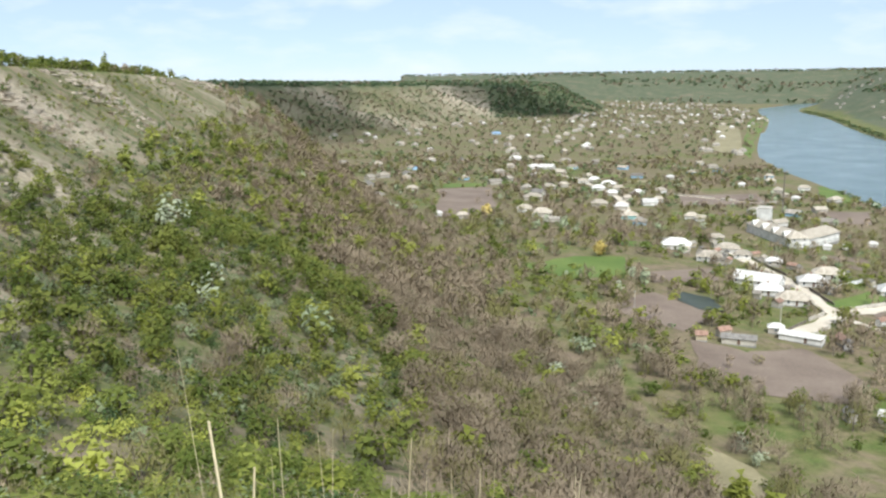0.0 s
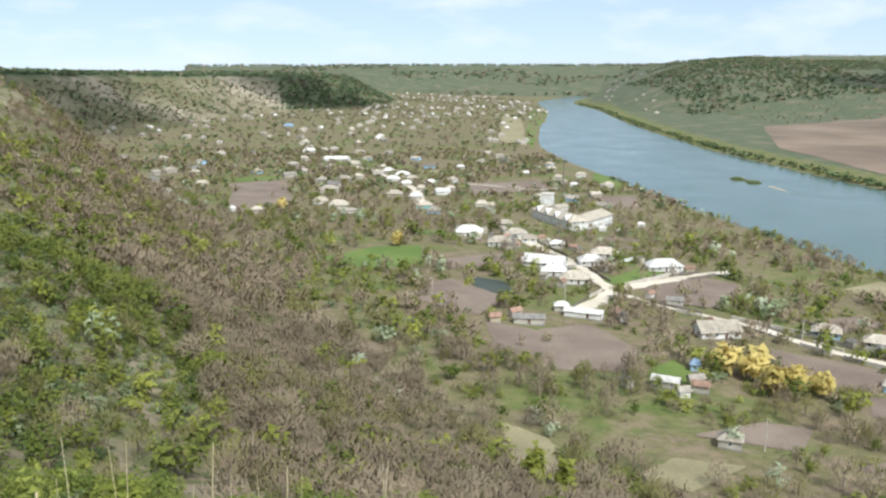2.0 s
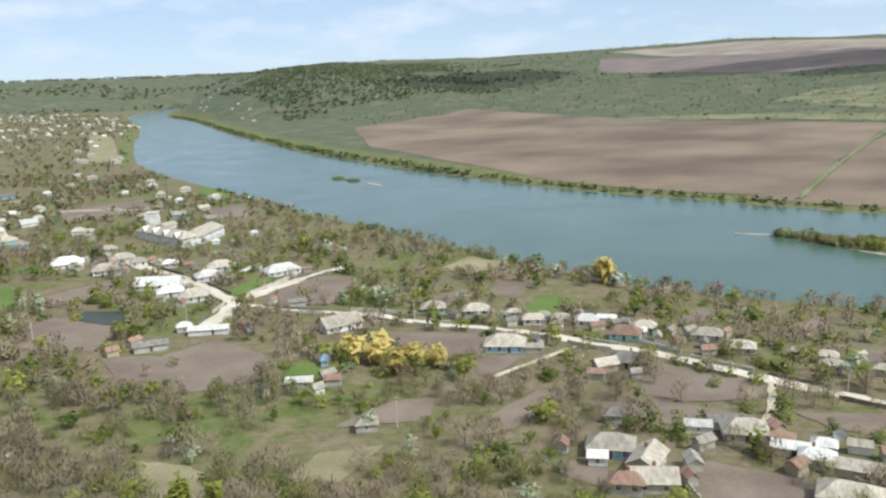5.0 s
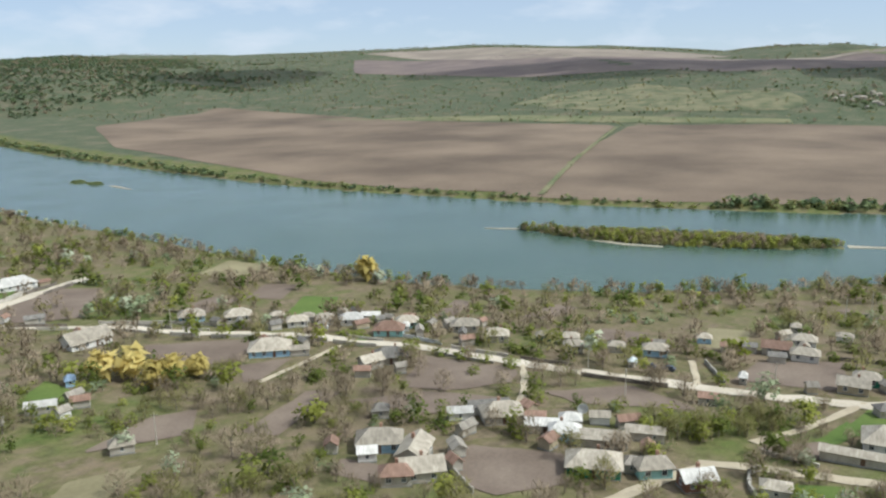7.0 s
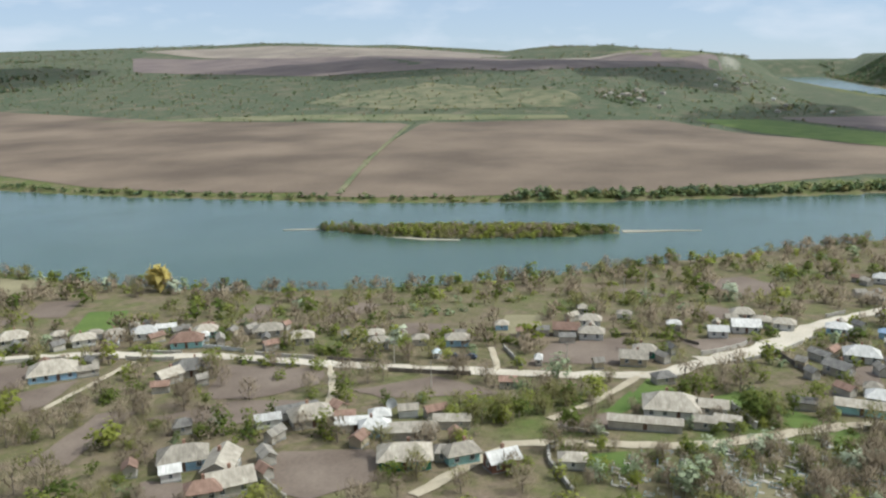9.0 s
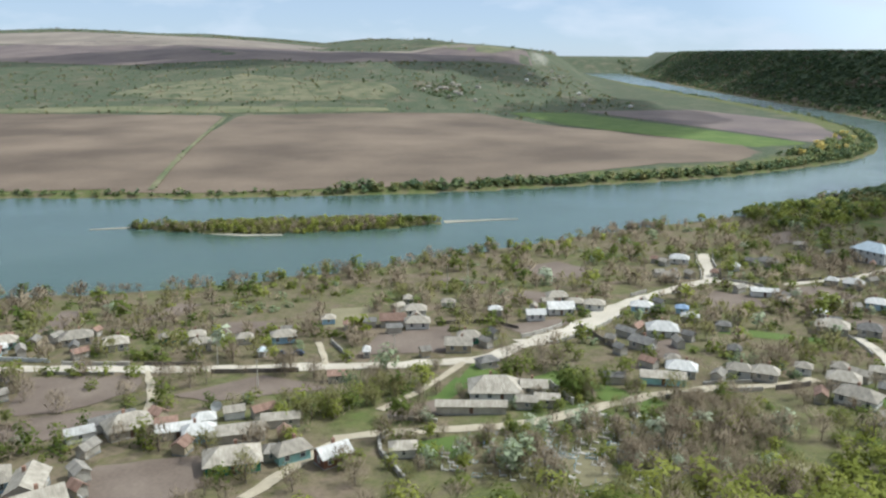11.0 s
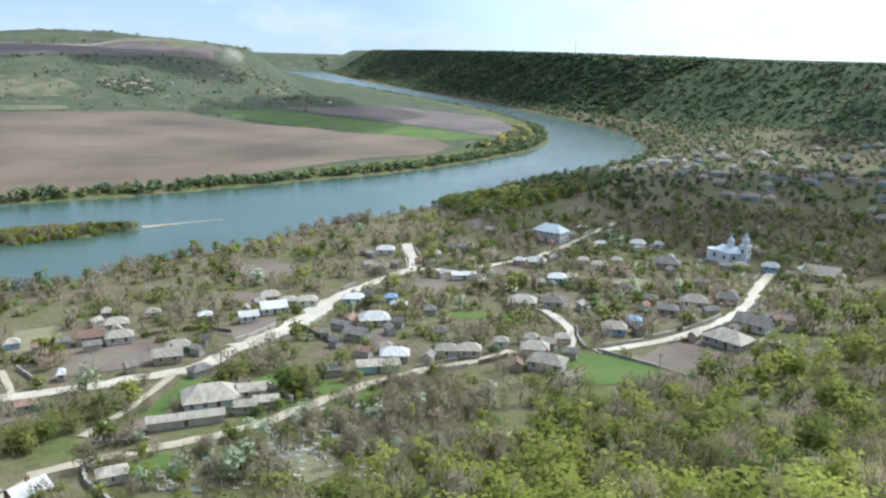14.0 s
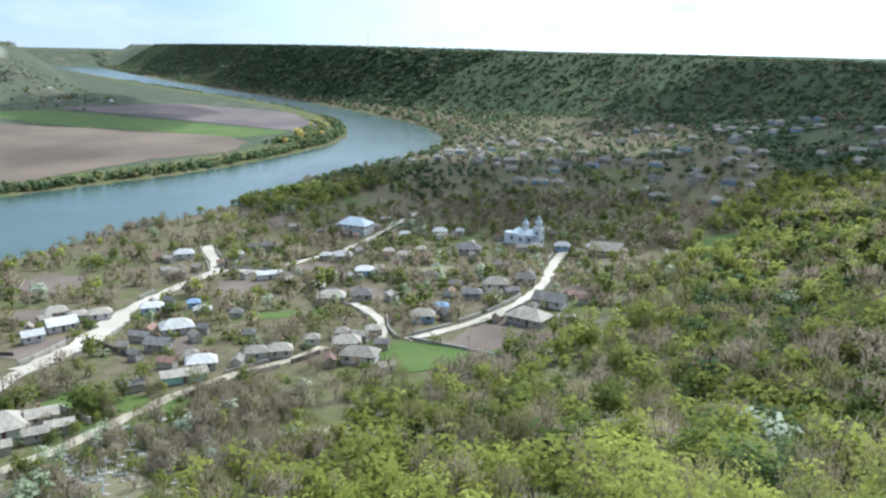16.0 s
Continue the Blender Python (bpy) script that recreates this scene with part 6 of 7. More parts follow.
def make_tree(shape, lod, seed):
    """A tree of height 1: its wood and its crown. Shapes: round, bare, shrub, brush, willow, poplar. lod 0 is the finest."""
    r = np.random.RandomState(seed)
    sides, limbs = ((6, 10), (4, 6), (3, 3), (3, 1), (3, 0))[lod]
    blobs = []
    if shape in ("round", "bare"):
        for k in range(9):
            a = r.uniform(0, 6.283)
            z = r.uniform(0.26, 0.74)
            o = r.uniform(0.05, 0.26) * (1.25 - z * 0.7)
            blobs.append((math.cos(a) * o, math.sin(a) * o, z, r.uniform(0.18, 0.27)))
        trunk_h = 0.5
    elif shape == "willow":
        for k in range(9):
            a = r.uniform(0, 6.283)
            o = r.uniform(0.05, 0.24)
            blobs.append((math.cos(a) * o * 0.8, math.sin(a) * o * 0.8, r.uniform(0.34, 0.66), r.uniform(0.26, 0.32)))
        trunk_h = 0.45
    elif shape == "poplar":
        for k in range(8):
            blobs.append((r.uniform(-0.03, 0.03), r.uniform(-0.03, 0.03), 0.14 + k * 0.105, 0.15 - abs(k - 3) * 0.014))
        trunk_h = 0.8
    else:
        for k in range(8):
            a = r.uniform(0, 6.283)
            o = r.uniform(0.1, 0.42)
            blobs.append((math.cos(a) * o, math.sin(a) * o, r.uniform(0.18, 0.66) - o * 0.25, r.uniform(0.19, 0.32)))
        trunk_h = 0.25
    blobs = np.array(blobs)
    mid = blobs[:, :3].mean(0) - [0, 0, 0.12]
    wood = [tube((0, 0, -0.05), (r.uniform(-0.02, 0.02), r.uniform(-0.02, 0.02), trunk_h), 0.020, 0.012, sides)]
    if lod == 4 or lod == 3 and shape in ("shrub", "brush"):
        wood = [(np.zeros((3, 3)), np.array([(0, 1, 2)]), np.tile([0.0, 0.0, 1.0], (3, 1)))]
    for k in range(limbs):
        b = blobs[k % len(blobs)]
        wood.append(tube((0, 0, trunk_h * r.uniform(0.35, 0.95)), (b[0] * 0.9, b[1] * 0.9, b[2] + b[3] * 0.3), 0.010, 0.004, 3))
        if lod == 0:
            for _ in range(2):
                e = b[:3] + unit(r.normal(size=3)) * b[3] * 0.9
                wood.append(tube(b[:3], e, 0.005, 0.0015, 3))
    n = LEAF_N[shape][lod]
    w = blobs[:, 3] ** 2
    pick = r.choice(len(blobs), n, p=w / w.sum())
    d = unit(r.normal(size=(n, 3)) + [0, 0, 0.25])
    c = blobs[pick, :3] + d * (blobs[pick, 3] * r.uniform(0.5, 1.12, n))[:, None]
    c[:, 2] = np.maximum(c[:, 2], 0.03)
    out = unit(0.45 * d + 0.6 * unit(c - mid) + [0, 0, 0.95 if shape in ("bare", "brush") else 0.6])
    if shape in ("bare", "brush"):
        # twigs fan out from the fork and fill an uneven dome
        half, top = (0.36, 1.0) if shape == "bare" else (0.55, 0.95)
        e = unit(r.normal(size=(n, 3)) + [0, 0, 0.35]) * (r.uniform(0.12, 1.0, n) ** 0.42 * (0.86 + 0.18 * np.sin(pick * 2.1)))[:, None]
        c = e * [half, half, top * 0.46] + [0, 0, top * 0.5]
        c[:, 2] = np.maximum(c[:, 2], 0.04)
        d = unit(c - [0, 0, 0.02])
        out = unit(0.6 * unit(c - [0, 0, 0.3]) + [0, 0, 0.8])
        ln = r.uniform(0.10, 0.22, n) * (0.8, 1.0, 1.2, 1.5, 2.1)[lod]
        wd = TWIG_WIDE[lod] * (1.5 if shape == "brush" else 1.0) * r.uniform(0.6, 1.4, n)[:, None]
        up = unit(d + [0, 0, 0.2] + r.normal(size=(n, 3)) * 0.6)
        side = unit(np.cross(up, out + r.normal(size=(n, 3)) * 0.3))
        v = np.stack([c - up * ln[:, None] * 0.5 + side * wd, c - up * ln[:, None] * 0.5 - side * wd, c + up * ln[:, None] * 0.5], 1)
    else:
        sz = LEAF_SIZE[lod] * r.uniform(0.65, 1.35, n) * {"shrub": 1.25, "willow": 1.35}.get(shape, 1.0)
        nrm = unit(out + r.normal(size=(n, 3)) * 0.42)
        a = unit(np.cross(nrm, r.normal(size=(n, 3))))
        b = np.cross(nrm, a)
        if shape == "willow":
            b = unit(b + [0, 0, -0.8])
        v = np.stack([c + a * sz[:, None] * 0.62, c - a * sz[:, None] * 0.5 + b * sz[:, None] * 0.35, c - b * sz[:, None] * 0.75], 1)
    # each clump faces outwards and shades like the round of the crown
    g = np.cross(v[:, 1] - v[:, 0], v[:, 2] - v[:, 0])
    back = (g * out).sum(1) < 0
    v[back] = v[back][:, ::-1]
    soft = unit(out + r.normal(size=(n, 3)) * 0.16)
    return join(wood), (v.reshape(-1, 3), np.arange(3 * n).reshape(-1, 3), np.repeat(soft, 3, 0))


TREES = {(s, lod): [make_tree(s, lod, 100 * lod + 7 * k + len(s)) for k in range(4)]
         for s in ("round", "bare", "shrub", "brush", "willow", "poplar") for lod in range(5)}
KINDS = {"bare": ("bare", TWIG), "fresh": ("round", FRESH), "dark": ("round", DARK), "lime": ("round", LIME), "blossom": ("round", BLOSSOM),
         "willow": ("willow", WILLOW), "poplar": ("poplar", LIME), "shrub": ("shrub", FRESH), "silver": ("shrub", SILVER),
         "brush": ("brush", TWIG), "bud": ("bare", BUD), "budbrush": ("brush", BUD), "limeshrub": ("shrub", LIME), "whiteshrub": ("shrub", BLOSSOM), "darkshrub": ("shrub", DARK)}
LABELS = {"bare": "leafless brown tree not yet in leaf", "fresh": "tree in fresh green spring leaf", "dark": "dense dark green tree",
          "lime": "tree with pale lime-green young leaves", "blossom": "fruit tree covered in white blossom", "willow": "round golden-yellow willow",
          "poplar": "slender pale green poplar", "shrub": "green leafy shrub", "silver": "silvery grey-green shrub", "brush": "leafless brown bush", "bud": "olive-brown tree with opening buds", "budbrush": "olive-brown bush with opening buds",
          "limeshrub": "pale lime-green bush", "whiteshrub": "bush with white blossom", "darkshrub": "dark green bush"}
PLANTS = []          # kind, x, y, height, spread, tint


def plant(kind, x, y, h, spread=1.0, tint=None):
    PLANTS.append((kind, x, y, h, spread, random.random() if tint is None else tint))


rnd = np.random.RandomState(5)
road_pts = np.vstack([np.c_[p, np.full(len(p), w)] for p, w in ROADS])


def clear(p, road_gap=1.5, house_gap=0.55, field_keep=0.06):
    """Which points are free of roads, houses and open plots."""
    ok = np.ones(len(p), bool)
    for line, w in ROADS:
        k = ok & (np.abs(p - line.mean(0)).max(1) < 500)
        if k.any():
            d, _ = along(p[k], line)
            ok[np.where(k)[0][d < w / 2 + road_gap]] = False
    for x, y, L in HOUSES:
        ok &= np.hypot(p[:, 0] - x, p[:, 1] - y) > L * house_gap + 0.8
    for poly, c, size in FIELDS:
        k = np.where(ok & (np.hypot(p[:, 0] - c[0], p[:, 1] - c[1]) < size))[0]
        if len(k):
            k = k[inside(p[k], poly)]
            ok[k[rnd.uniform(size=len(k)) > field_keep]] = False
    return ok


def scatter(n, x0, y0, x1, y1, test, kinds, hs, spread=(0.85, 1.2), gap=True, patch=None, keep=0.06):
    """Strew n plants over a box where test(...) of the land holds; kinds: {kind: weight}, drawn in drifts."""
    p = np.c_[rnd.uniform(x0, x1, n), rnd.uniform(y0, y1, n)]
    z, zone, s, d_rim, d_foot, d_nb, d_fb, dist, brg = land(p)
    ok = test(p, zone, s, d_rim, d_foot, d_nb, d_fb, dist, brg)
    p = p[ok]
    if gap:
        p = p[clear(p, field_keep=keep)]
    if patch is not None:
        size, level, seed = patch
        p = p[wave(p, size, seed) > level]
    names = list(kinds)
    w = np.array([kinds[k] for k in names], float)
    drift = np.stack([w[k] * np.exp(1.6 * wave(p, 14, 50 + k) + 0.8 * rnd.normal(size=len(p))) for k in range(len(names))], 1)
    cum = np.cumsum(drift / drift.sum(1, keepdims=True), 1)
    pick = (cum < rnd.uniform(size=(len(p), 1))).sum(1).clip(0, len(names) - 1)
    for q, k in zip(p, pick):
        lo, hi = hs
        f = 0.6 if KINDS[names[k]][0] in ("shrub", "brush") else 1.0
        plant(names[k], q[0], q[1], rnd.uniform(lo, hi) * f, rnd.uniform(*spread), rnd.uniform())
    return len(p)


def scatter_line(n, line, lo, hi, y0, y1, kinds, hs, spread=(0.9, 1.4), patch=None, side=1):
    """Strew n plants beside a line, lo to hi metres off it, between two northings."""
    seg = np.r_[0, np.cumsum(np.hypot(*np.diff(line, axis=0).T))]
    t = rnd.uniform(0, seg[-1], n * 5)
    c = np.c_[np.interp(t, seg, line[:, 0]), np.interp(t, seg, line[:, 1])]
    c2 = np.c_[np.interp(t + 1, seg, line[:, 0]), np.interp(t + 1, seg, line[:, 1])]
    d = unit(c2 - c + 1e-9)
    c = c + np.c_[-d[:, 1], d[:, 0]] * side * rnd.uniform(lo, hi, len(t))[:, None]
    c = c[(c[:, 1] > y0) & (c[:, 1] < y1) & (c[:, 0] < 2600)]
    if patch is not None:
        c = c[wave(c, patch[0], patch[2]) > patch[1]]
    names = list(kinds)
    w = np.array([kinds[k] for k in names], float)
    for q in c[:n]:
        k = names[rnd.choice(len(names), p=w / w.sum())]
        f = 0.7 if KINDS[k][0] in ("shrub", "brush") else 1.0
        plant(k, q[0], q[1], rnd.uniform(*hs) * f, rnd.uniform(*spread), rnd.uniform())


# single trees that stand out
for args in (("willow", 130, 187, 9.0, 1.2), ("willow", 135, 180, 9.5, 1.2), ("willow", 137, 169, 9.5, 1.25), ("willow", 132, 168, 8.0, 1.2),
             ("willow", 145, 166, 7.5, 1.2), ("lime", 141, 151, 9, 1.2), ("lime", 124, 192, 7.5, 1.2), ("willow", 289, 214, 12, 1.15), ("fresh", 284, 250, 11, 1.1),
             ("willow", 74, 376, 8, 1.0), ("willow", 27, 492, 9, 0.9), ("poplar", 42, 106, 10, 1.3), ("poplar", 46, 104, 9, 1.3),
             ("blossom", -58, 170, 8.5, 1.3), ("whiteshrub", -41, 138, 8, 1.0), ("whiteshrub", -24, 142, 9, 0.8), ("fresh", -22, 137, 7.5, 1.2),
             ("blossom", 28, 190, 6.5, 1.2), ("whiteshrub", 30, 166, 6, 1.2), ("whiteshrub", 33, 168, 5, 1.2), ("lime", 3, 104, 7.5, 1.3), ("blossom", 156, -35, 8, 1.1),
             ("fresh", -50, 160, 6, 1.2), ("blossom", 100, 138, 6.5, 1.0), ("blossom", 96, 120, 6, 1.0)):
    plant(*args)

# the bluff to the north: sparse low bushes above, green thickets, then leafless woods below
N_SLOPE = lambda lo, hi: (lambda p, zone, s, dr, df, nb, fb, d, b: (zone == 1) & (s > lo) & (s < hi) & (d > 24) & (b < 58))
scatter(8500, -160, 5, 110, 420, N_SLOPE(0.02, 0.45), {"shrub": 1.6, "silver": 0.9, "brush": 1.2, "budbrush": 0.8, "darkshrub": 0.5, "limeshrub": 0.4}, (1.3, 3.6), patch=(25, -0.7, 3))
scatter(5200, -190, 90, 20, 560, N_SLOPE(0.02, 0.5), {"shrub": 2.0, "silver": 1.2, "brush": 1.6, "limeshrub": 0.6, "darkshrub": 0.5}, (1.2, 3.4), (1.0, 1.6), patch=(13, -0.3, 37))
scatter(5000, -150, 230, 40, 720, N_SLOPE(0.34, 0.85), {"bare": 5.0, "brush": 2.6, "shrub": 0.35, "bud": 0.5}, (3.2, 5.4), (1.2, 1.8))
scatter(5000, -120, 20, 120, 420, N_SLOPE(0.25, 0.72), {"shrub": 3.0, "fresh": 2.0, "lime": 0.6, "silver": 0.6, "bare": 0.3, "bud": 0.5, "limeshrub": 0.8, "brush": 0.3}, (3.2, 6.5), (0.9, 1.35))
scatter(9000, -130, 30, 130, 520, lambda p, zone, s, dr, df, nb, fb, d, b: (zone == 1) & (s > 0.5) & (d > 24) & (b < 58) & (b > -2 - 11 * np.clip((d - 110) / 240, 0, 1)), {"bare": 8.0, "bud": 1.2, "fresh": 0.25, "lime": 0.15, "shrub": 0.4, "brush": 1.0, "blossom": 0.02}, (4.5, 7.5), (1.1, 1.6))
scatter(2600, -420, 400, 40, 1300, N_SLOPE(0.1, 1.0), {"bare": 3.5, "shrub": 0.9, "fresh": 0.6, "brush": 1.5, "darkshrub": 0.4}, (5.0, 9.0), patch=(60, -0.5, 4))
scatter(9000, -420, 1000, 120, 2300, lambda p, zone, s, dr, df, nb, fb, d, b: (zone == 1) & (s > 0.1) & (d > 900) & (b < 3.2), {"bare": 1.6, "brush": 2.2, "shrub": 1.6, "fresh": 0.8, "dark": 0.5}, (3.5, 7.0), (1.3, 2.0), patch=(60, -0.6, 5))
scatter(5200, 60, 1500, 520, 2700, lambda p, zone, s, dr, df, nb, fb, d, b: (zone == 1) & (s > 0.02) & (b > 3.4) & (b < 14), {"dark": 2.4, "fresh": 0.5, "bare": 0.6}, (6.0, 10.0), (1.3, 1.9))
scatter(2600, -330, 120, -60, 600, lambda p, zone, s, dr, df, nb, fb, d, b: (zone == 2) & (dr < 45), {"shrub": 2.2, "fresh": 1.0, "brush": 0.9, "bare": 0.5, "darkshrub": 0.6}, (2.5, 5.5), patch=(30, -0.2, 6))
scatter(9000, -900, 900, 420, 2700, lambda p, zone, s, dr, df, nb, fb, d, b: (zone == 2) & (b > -22) & (dr < 220), {"dark": 3.0, "fresh": 0.7, "bare": 0.3}, (6.0, 9.0), (1.3, 1.9))
# bushes along the green plateau edge
scatter(900, -190, 60, -70, 420, lambda p, zone, s, dr, df, nb, fb, d, b: (zone == 2) & (dr > 4) & (dr < 40) & (d > 110), {"fresh": 1.6, "shrub": 2.0, "darkshrub": 0.8, "bare": 0.4}, (3.0, 5.0), (1.0, 1.5), patch=(26, 0.1, 66))
scatter(420, -190, 200, -100, 480, lambda p, zone, s, dr, df, nb, fb, d, b: (zone == 2) & (dr > 2) & (dr < 22), {"fresh": 1.6, "shrub": 2.0}, (2.5, 4.5), (1.1, 1.5))
scatter_line(150, np.array([(-152.0, 480.0), (-141.0, 330.0), (-124.0, 205.0)]), 3, 16, 100, 700, {"fresh": 2.0, "shrub": 1.6, "bare": 0.5}, (3.6, 5.6), (1.0, 1.4), side=-1)
plant("poplar", -150, 372, 9.5, 0.7)
plant("poplar", -147, 361, 7.5, 0.7)
# dense green thicket below the standpoint
scatter(5200, -95, 15, 45, 260, lambda p, zone, s, dr, df, nb, fb, d, b: (zone == 1) & (s > 0.12) & (s < 0.92) & (d > 26) & (b < 1 - 11 * np.clip((d - 110) / 240, 0, 1)), {"shrub": 3.2, "fresh": 1.6, "silver": 0.7, "darkshrub": 0.6, "brush": 0.35, "limeshrub": 1.3}, (2.6, 5.0), (0.9, 1.4), patch=(16, -0.35, 35))

scatter(2300, -45, 5, 45, 75, lambda p, zone, s, dr, df, nb, fb, d, b: (zone == 1) & (d > 9) & (d < 66) & (b < 30), {"shrub": 2.6, "darkshrub": 0.6, "silver": 0.9, "brush": 0.9, "budbrush": 0.6, "limeshrub": 1.1}, (1.6, 3.6), (0.9, 1.4), patch=(12, -0.9, 33))
scatter(3000, 900, -760, 4700, -560, lambda p, zone, s, dr, df, nb, fb, d, b: (zone == 0) & (b < 126) & (nb > 6), {"dark": 1.5, "fresh": 1.5, "bare": 1.0, "lime": 0.6}, (6.0, 11.0), (1.2, 1.8))

# the slope below and to the south: young lime-green woods
S_SLOPE = lambda p, zone, s, dr, df, nb, fb, d, b: (zone == 1) & (s > 0.06) & (d > 58) & (b >= 58)
scatter(8200, -45, -430, 330, 70, S_SLOPE, {"lime": 4.2, "fresh": 0.9, "bare": 2.2, "bud": 2.0, "limeshrub": 1.2, "shrub": 0.6, "silver": 0.1, "blossom": 0.03}, (5.0, 9.5), (0.9, 1.3), patch=(40, -0.9, 9))
scatter(1700, -50, -120, 70, 30, lambda p, zone, s, dr, df, nb, fb, d, b: (zone == 1) & (d > 24) & (d < 64) & (b > 70), {"shrub": 1.8, "budbrush": 0.5, "silver": 0.1, "limeshrub": 2.8}, (2.5, 5.5), (0.9, 1.3))
scatter(500, -30, -40, 40, 20, lambda p, zone, s, dr, df, nb, fb, d, b: (zone == 1) & (d > 9) & (d < 26) & (b > 70), {"shrub": 2, "silver": 0.1, "limeshrub": 2.0}, (1.0, 2.4), (0.9, 1.3))
scatter(4200, 20, -330, 210, -55, lambda p, zone, s, dr, df, nb, fb, d, b: (zone == 1) & (d > 55) & (b > 139), {"fresh": 3.0, "dark": 2.0, "shrub": 1.6, "lime": 0.8, "bare": 0.5}, (4.0, 7.5), (1.0, 1.5))
# orchard trees and hedges round the church
scatter(1100, 195, -260, 330, -85, lambda p, zone, s, dr, df, nb, fb, d, b: zone == 0, {"bare": 2.0, "shrub": 2.4, "blossom": 0.5, "brush": 1.2, "fresh": 0.8}, (2.4, 5.0), (1.1, 1.6))
# the wooded amphitheatre and the long bluff downstream
scatter(17000, 0, -1250, 1500, -420, lambda p, zone, s, dr, df, nb, fb, d, b: ((zone == 1) | ((zone == 2) & (dr < 90))) & (b > 100) & (b < 160) & (d > 420),
        {"dark": 1.6, "fresh": 3.0, "bare": 0.6, "lime": 0.15, "shrub": 1.0}, (4.0, 6.0), (1.5, 2.2))
scatter(20000, 1250, -1150, 4300, -600, lambda p, zone, s, dr, df, nb, fb, d, b: ((zone == 1) | ((zone == 2) & (dr < 150))) & (b > 95), {"dark": 2.4, "fresh": 2.4, "bare": 0.3}, (5.0, 8.0), (2.0, 3.2))

# the valley floor: gardens, orchards and hedges
V = lambda lo, hi: (lambda p, zone, s, dr, df, nb, fb, d, b: (zone == 0) & (d > lo) & (d <= hi) & (b > -38) & (b < 162) & (nb > 5))
scatter(13000, -80, -420, 480, 520, V(100, 480), {"bare": 6.5, "bud": 1.6, "fresh": 1.0, "lime": 0.3, "blossom": 0.22, "shrub": 3.2, "brush": 1.3, "budbrush": 1.6, "silver": 0.5, "limeshrub": 0.5}, (4.0, 8.5), (1.0, 1.5), patch=(22, -0.75, 11))
scatter(1900, 0, 60, 260, 420, lambda p, zone, s, dr, df, nb, fb, d, b: (zone == 0) & (df < 70) & (d < 430) & (b < 60), {"bare": 3.0, "fresh": 1.3, "shrub": 1.5, "brush": 1.0, "silver": 0.6, "blossom": 0.08, "limeshrub": 0.6}, (2.6, 5.5), patch=(30, -0.5, 12))
scatter(1150, 110, -60, 190, 40, lambda p, zone, s, dr, df, nb, fb, d, b: (zone <= 1) & (d > 140) & (d < 200) & (b > 82), {"bare": 4.0, "brush": 2.0, "shrub": 0.8, "lime": 0.3, "blossom": 0.1}, (3.0, 6.0))
scatter(8500, -220, 380, 520, 1000, V(480, 1000), {"bare": 4.0, "bud": 3.0, "fresh": 0.6, "lime": 0.3, "blossom": 0.2, "brush": 1.5, "shrub": 1.0}, (3.0, 6.5), (1.1, 1.6), patch=(45, -0.5, 13), keep=0.03)
scatter(7000, -260, 900, 1000, 3300, V(1000, 3600), {"bare": 4.0, "brush": 2.0, "fresh": 0.9, "lime": 0.4, "shrub": 0.8}, (4.0, 7.0), (1.3, 1.9), patch=(70, -0.8, 14))
scatter(4200, 180, -760, 1000, -240, lambda p, zone, s, dr, df, nb, fb, d, b: (zone == 0) & (d > 440) & (b > 100) & (b < 160), {"dark": 2.2, "fresh": 1.6, "bare": 1.8, "lime": 0.4, "blossom": 0.2}, (3.4, 6.0), (1.2, 1.8), patch=(50, -0.9, 15))

# a green row above the lane and the bushy river bend
scatter_line(30, np.array([(163.4, 45.7), (176.6, 30.4), (195.6, 17.4)]), -4, 4, -100, 200, {"lime": 1.0, "fresh": 1.2, "bud": 1.6}, (4.5, 7.5), (1.0, 1.3))
scatter(1500, 380, -330, 600, -150, lambda p, zone, s, dr, df, nb, fb, d, b: (zone == 0) & (nb < 70) & (d > 430), {"fresh": 2.0, "lime": 1.5, "bud": 1.5, "dark": 0.5}, (4.5, 8.0), (1.0, 1.4))

# hedges of trees along the water
scatter(2600, 280, -260, 660, 700, lambda p, zone, s, dr, df, nb, fb, d, b: (zone == 0) & (nb < 24) & (nb > 2), {"bare": 2.2, "bud": 1.6, "fresh": 0.8, "lime": 0.4, "shrub": 1.6, "brush": 1.2, "blossom": 0.2}, (3.0, 6.5), (1.1, 1.6), patch=(22, -0.5, 16))
scatter(1000, 820, -430, 1060, -240, lambda p, zone, s, dr, df, nb, fb, d, b: (zone == 4) & (fb > 25) & (fb < 55), {"lime": 3.0, "willow": 0.25, "fresh": 0.8}, (5.0, 8.0), (1.1, 1.6))
scatter(4200, 425, 20, 495, 215, lambda p, zone, s, dr, df, nb, fb, d, b: zone == 5, {"lime": 1.2, "bud": 2.2, "bare": 0.8, "fresh": 0.8, "budbrush": 1.0}, (3.5, 6.0))
scatter(2200, 445, 605, 470, 695, lambda p, zone, s, dr, df, nb, fb, d, b: zone == 5, {"limeshrub": 2.0, "shrub": 2.0}, (2.0, 4.0))
FAR = {"fresh": 1.8, "shrub": 1.6, "limeshrub": 1.0, "lime": 0.8, "dark": 0.5, "bud": 0.4}
scatter_line(300, far_bank, 2, 15, -560, 130, FAR, (4.0, 8.0))
scatter_line(850, far_bank[(far_bank[:, 0] < 1150) & (far_bank[:, 1] < 160)], 2, 16, -560, 120, FAR, (4.5, 8.5), patch=(22, -0.75, 77))
scatter_line(620, far_bank, 1, 9, 120, 560, FAR, (2.5, 5.0), (1.2, 1.9), patch=(40, -0.6, 17))
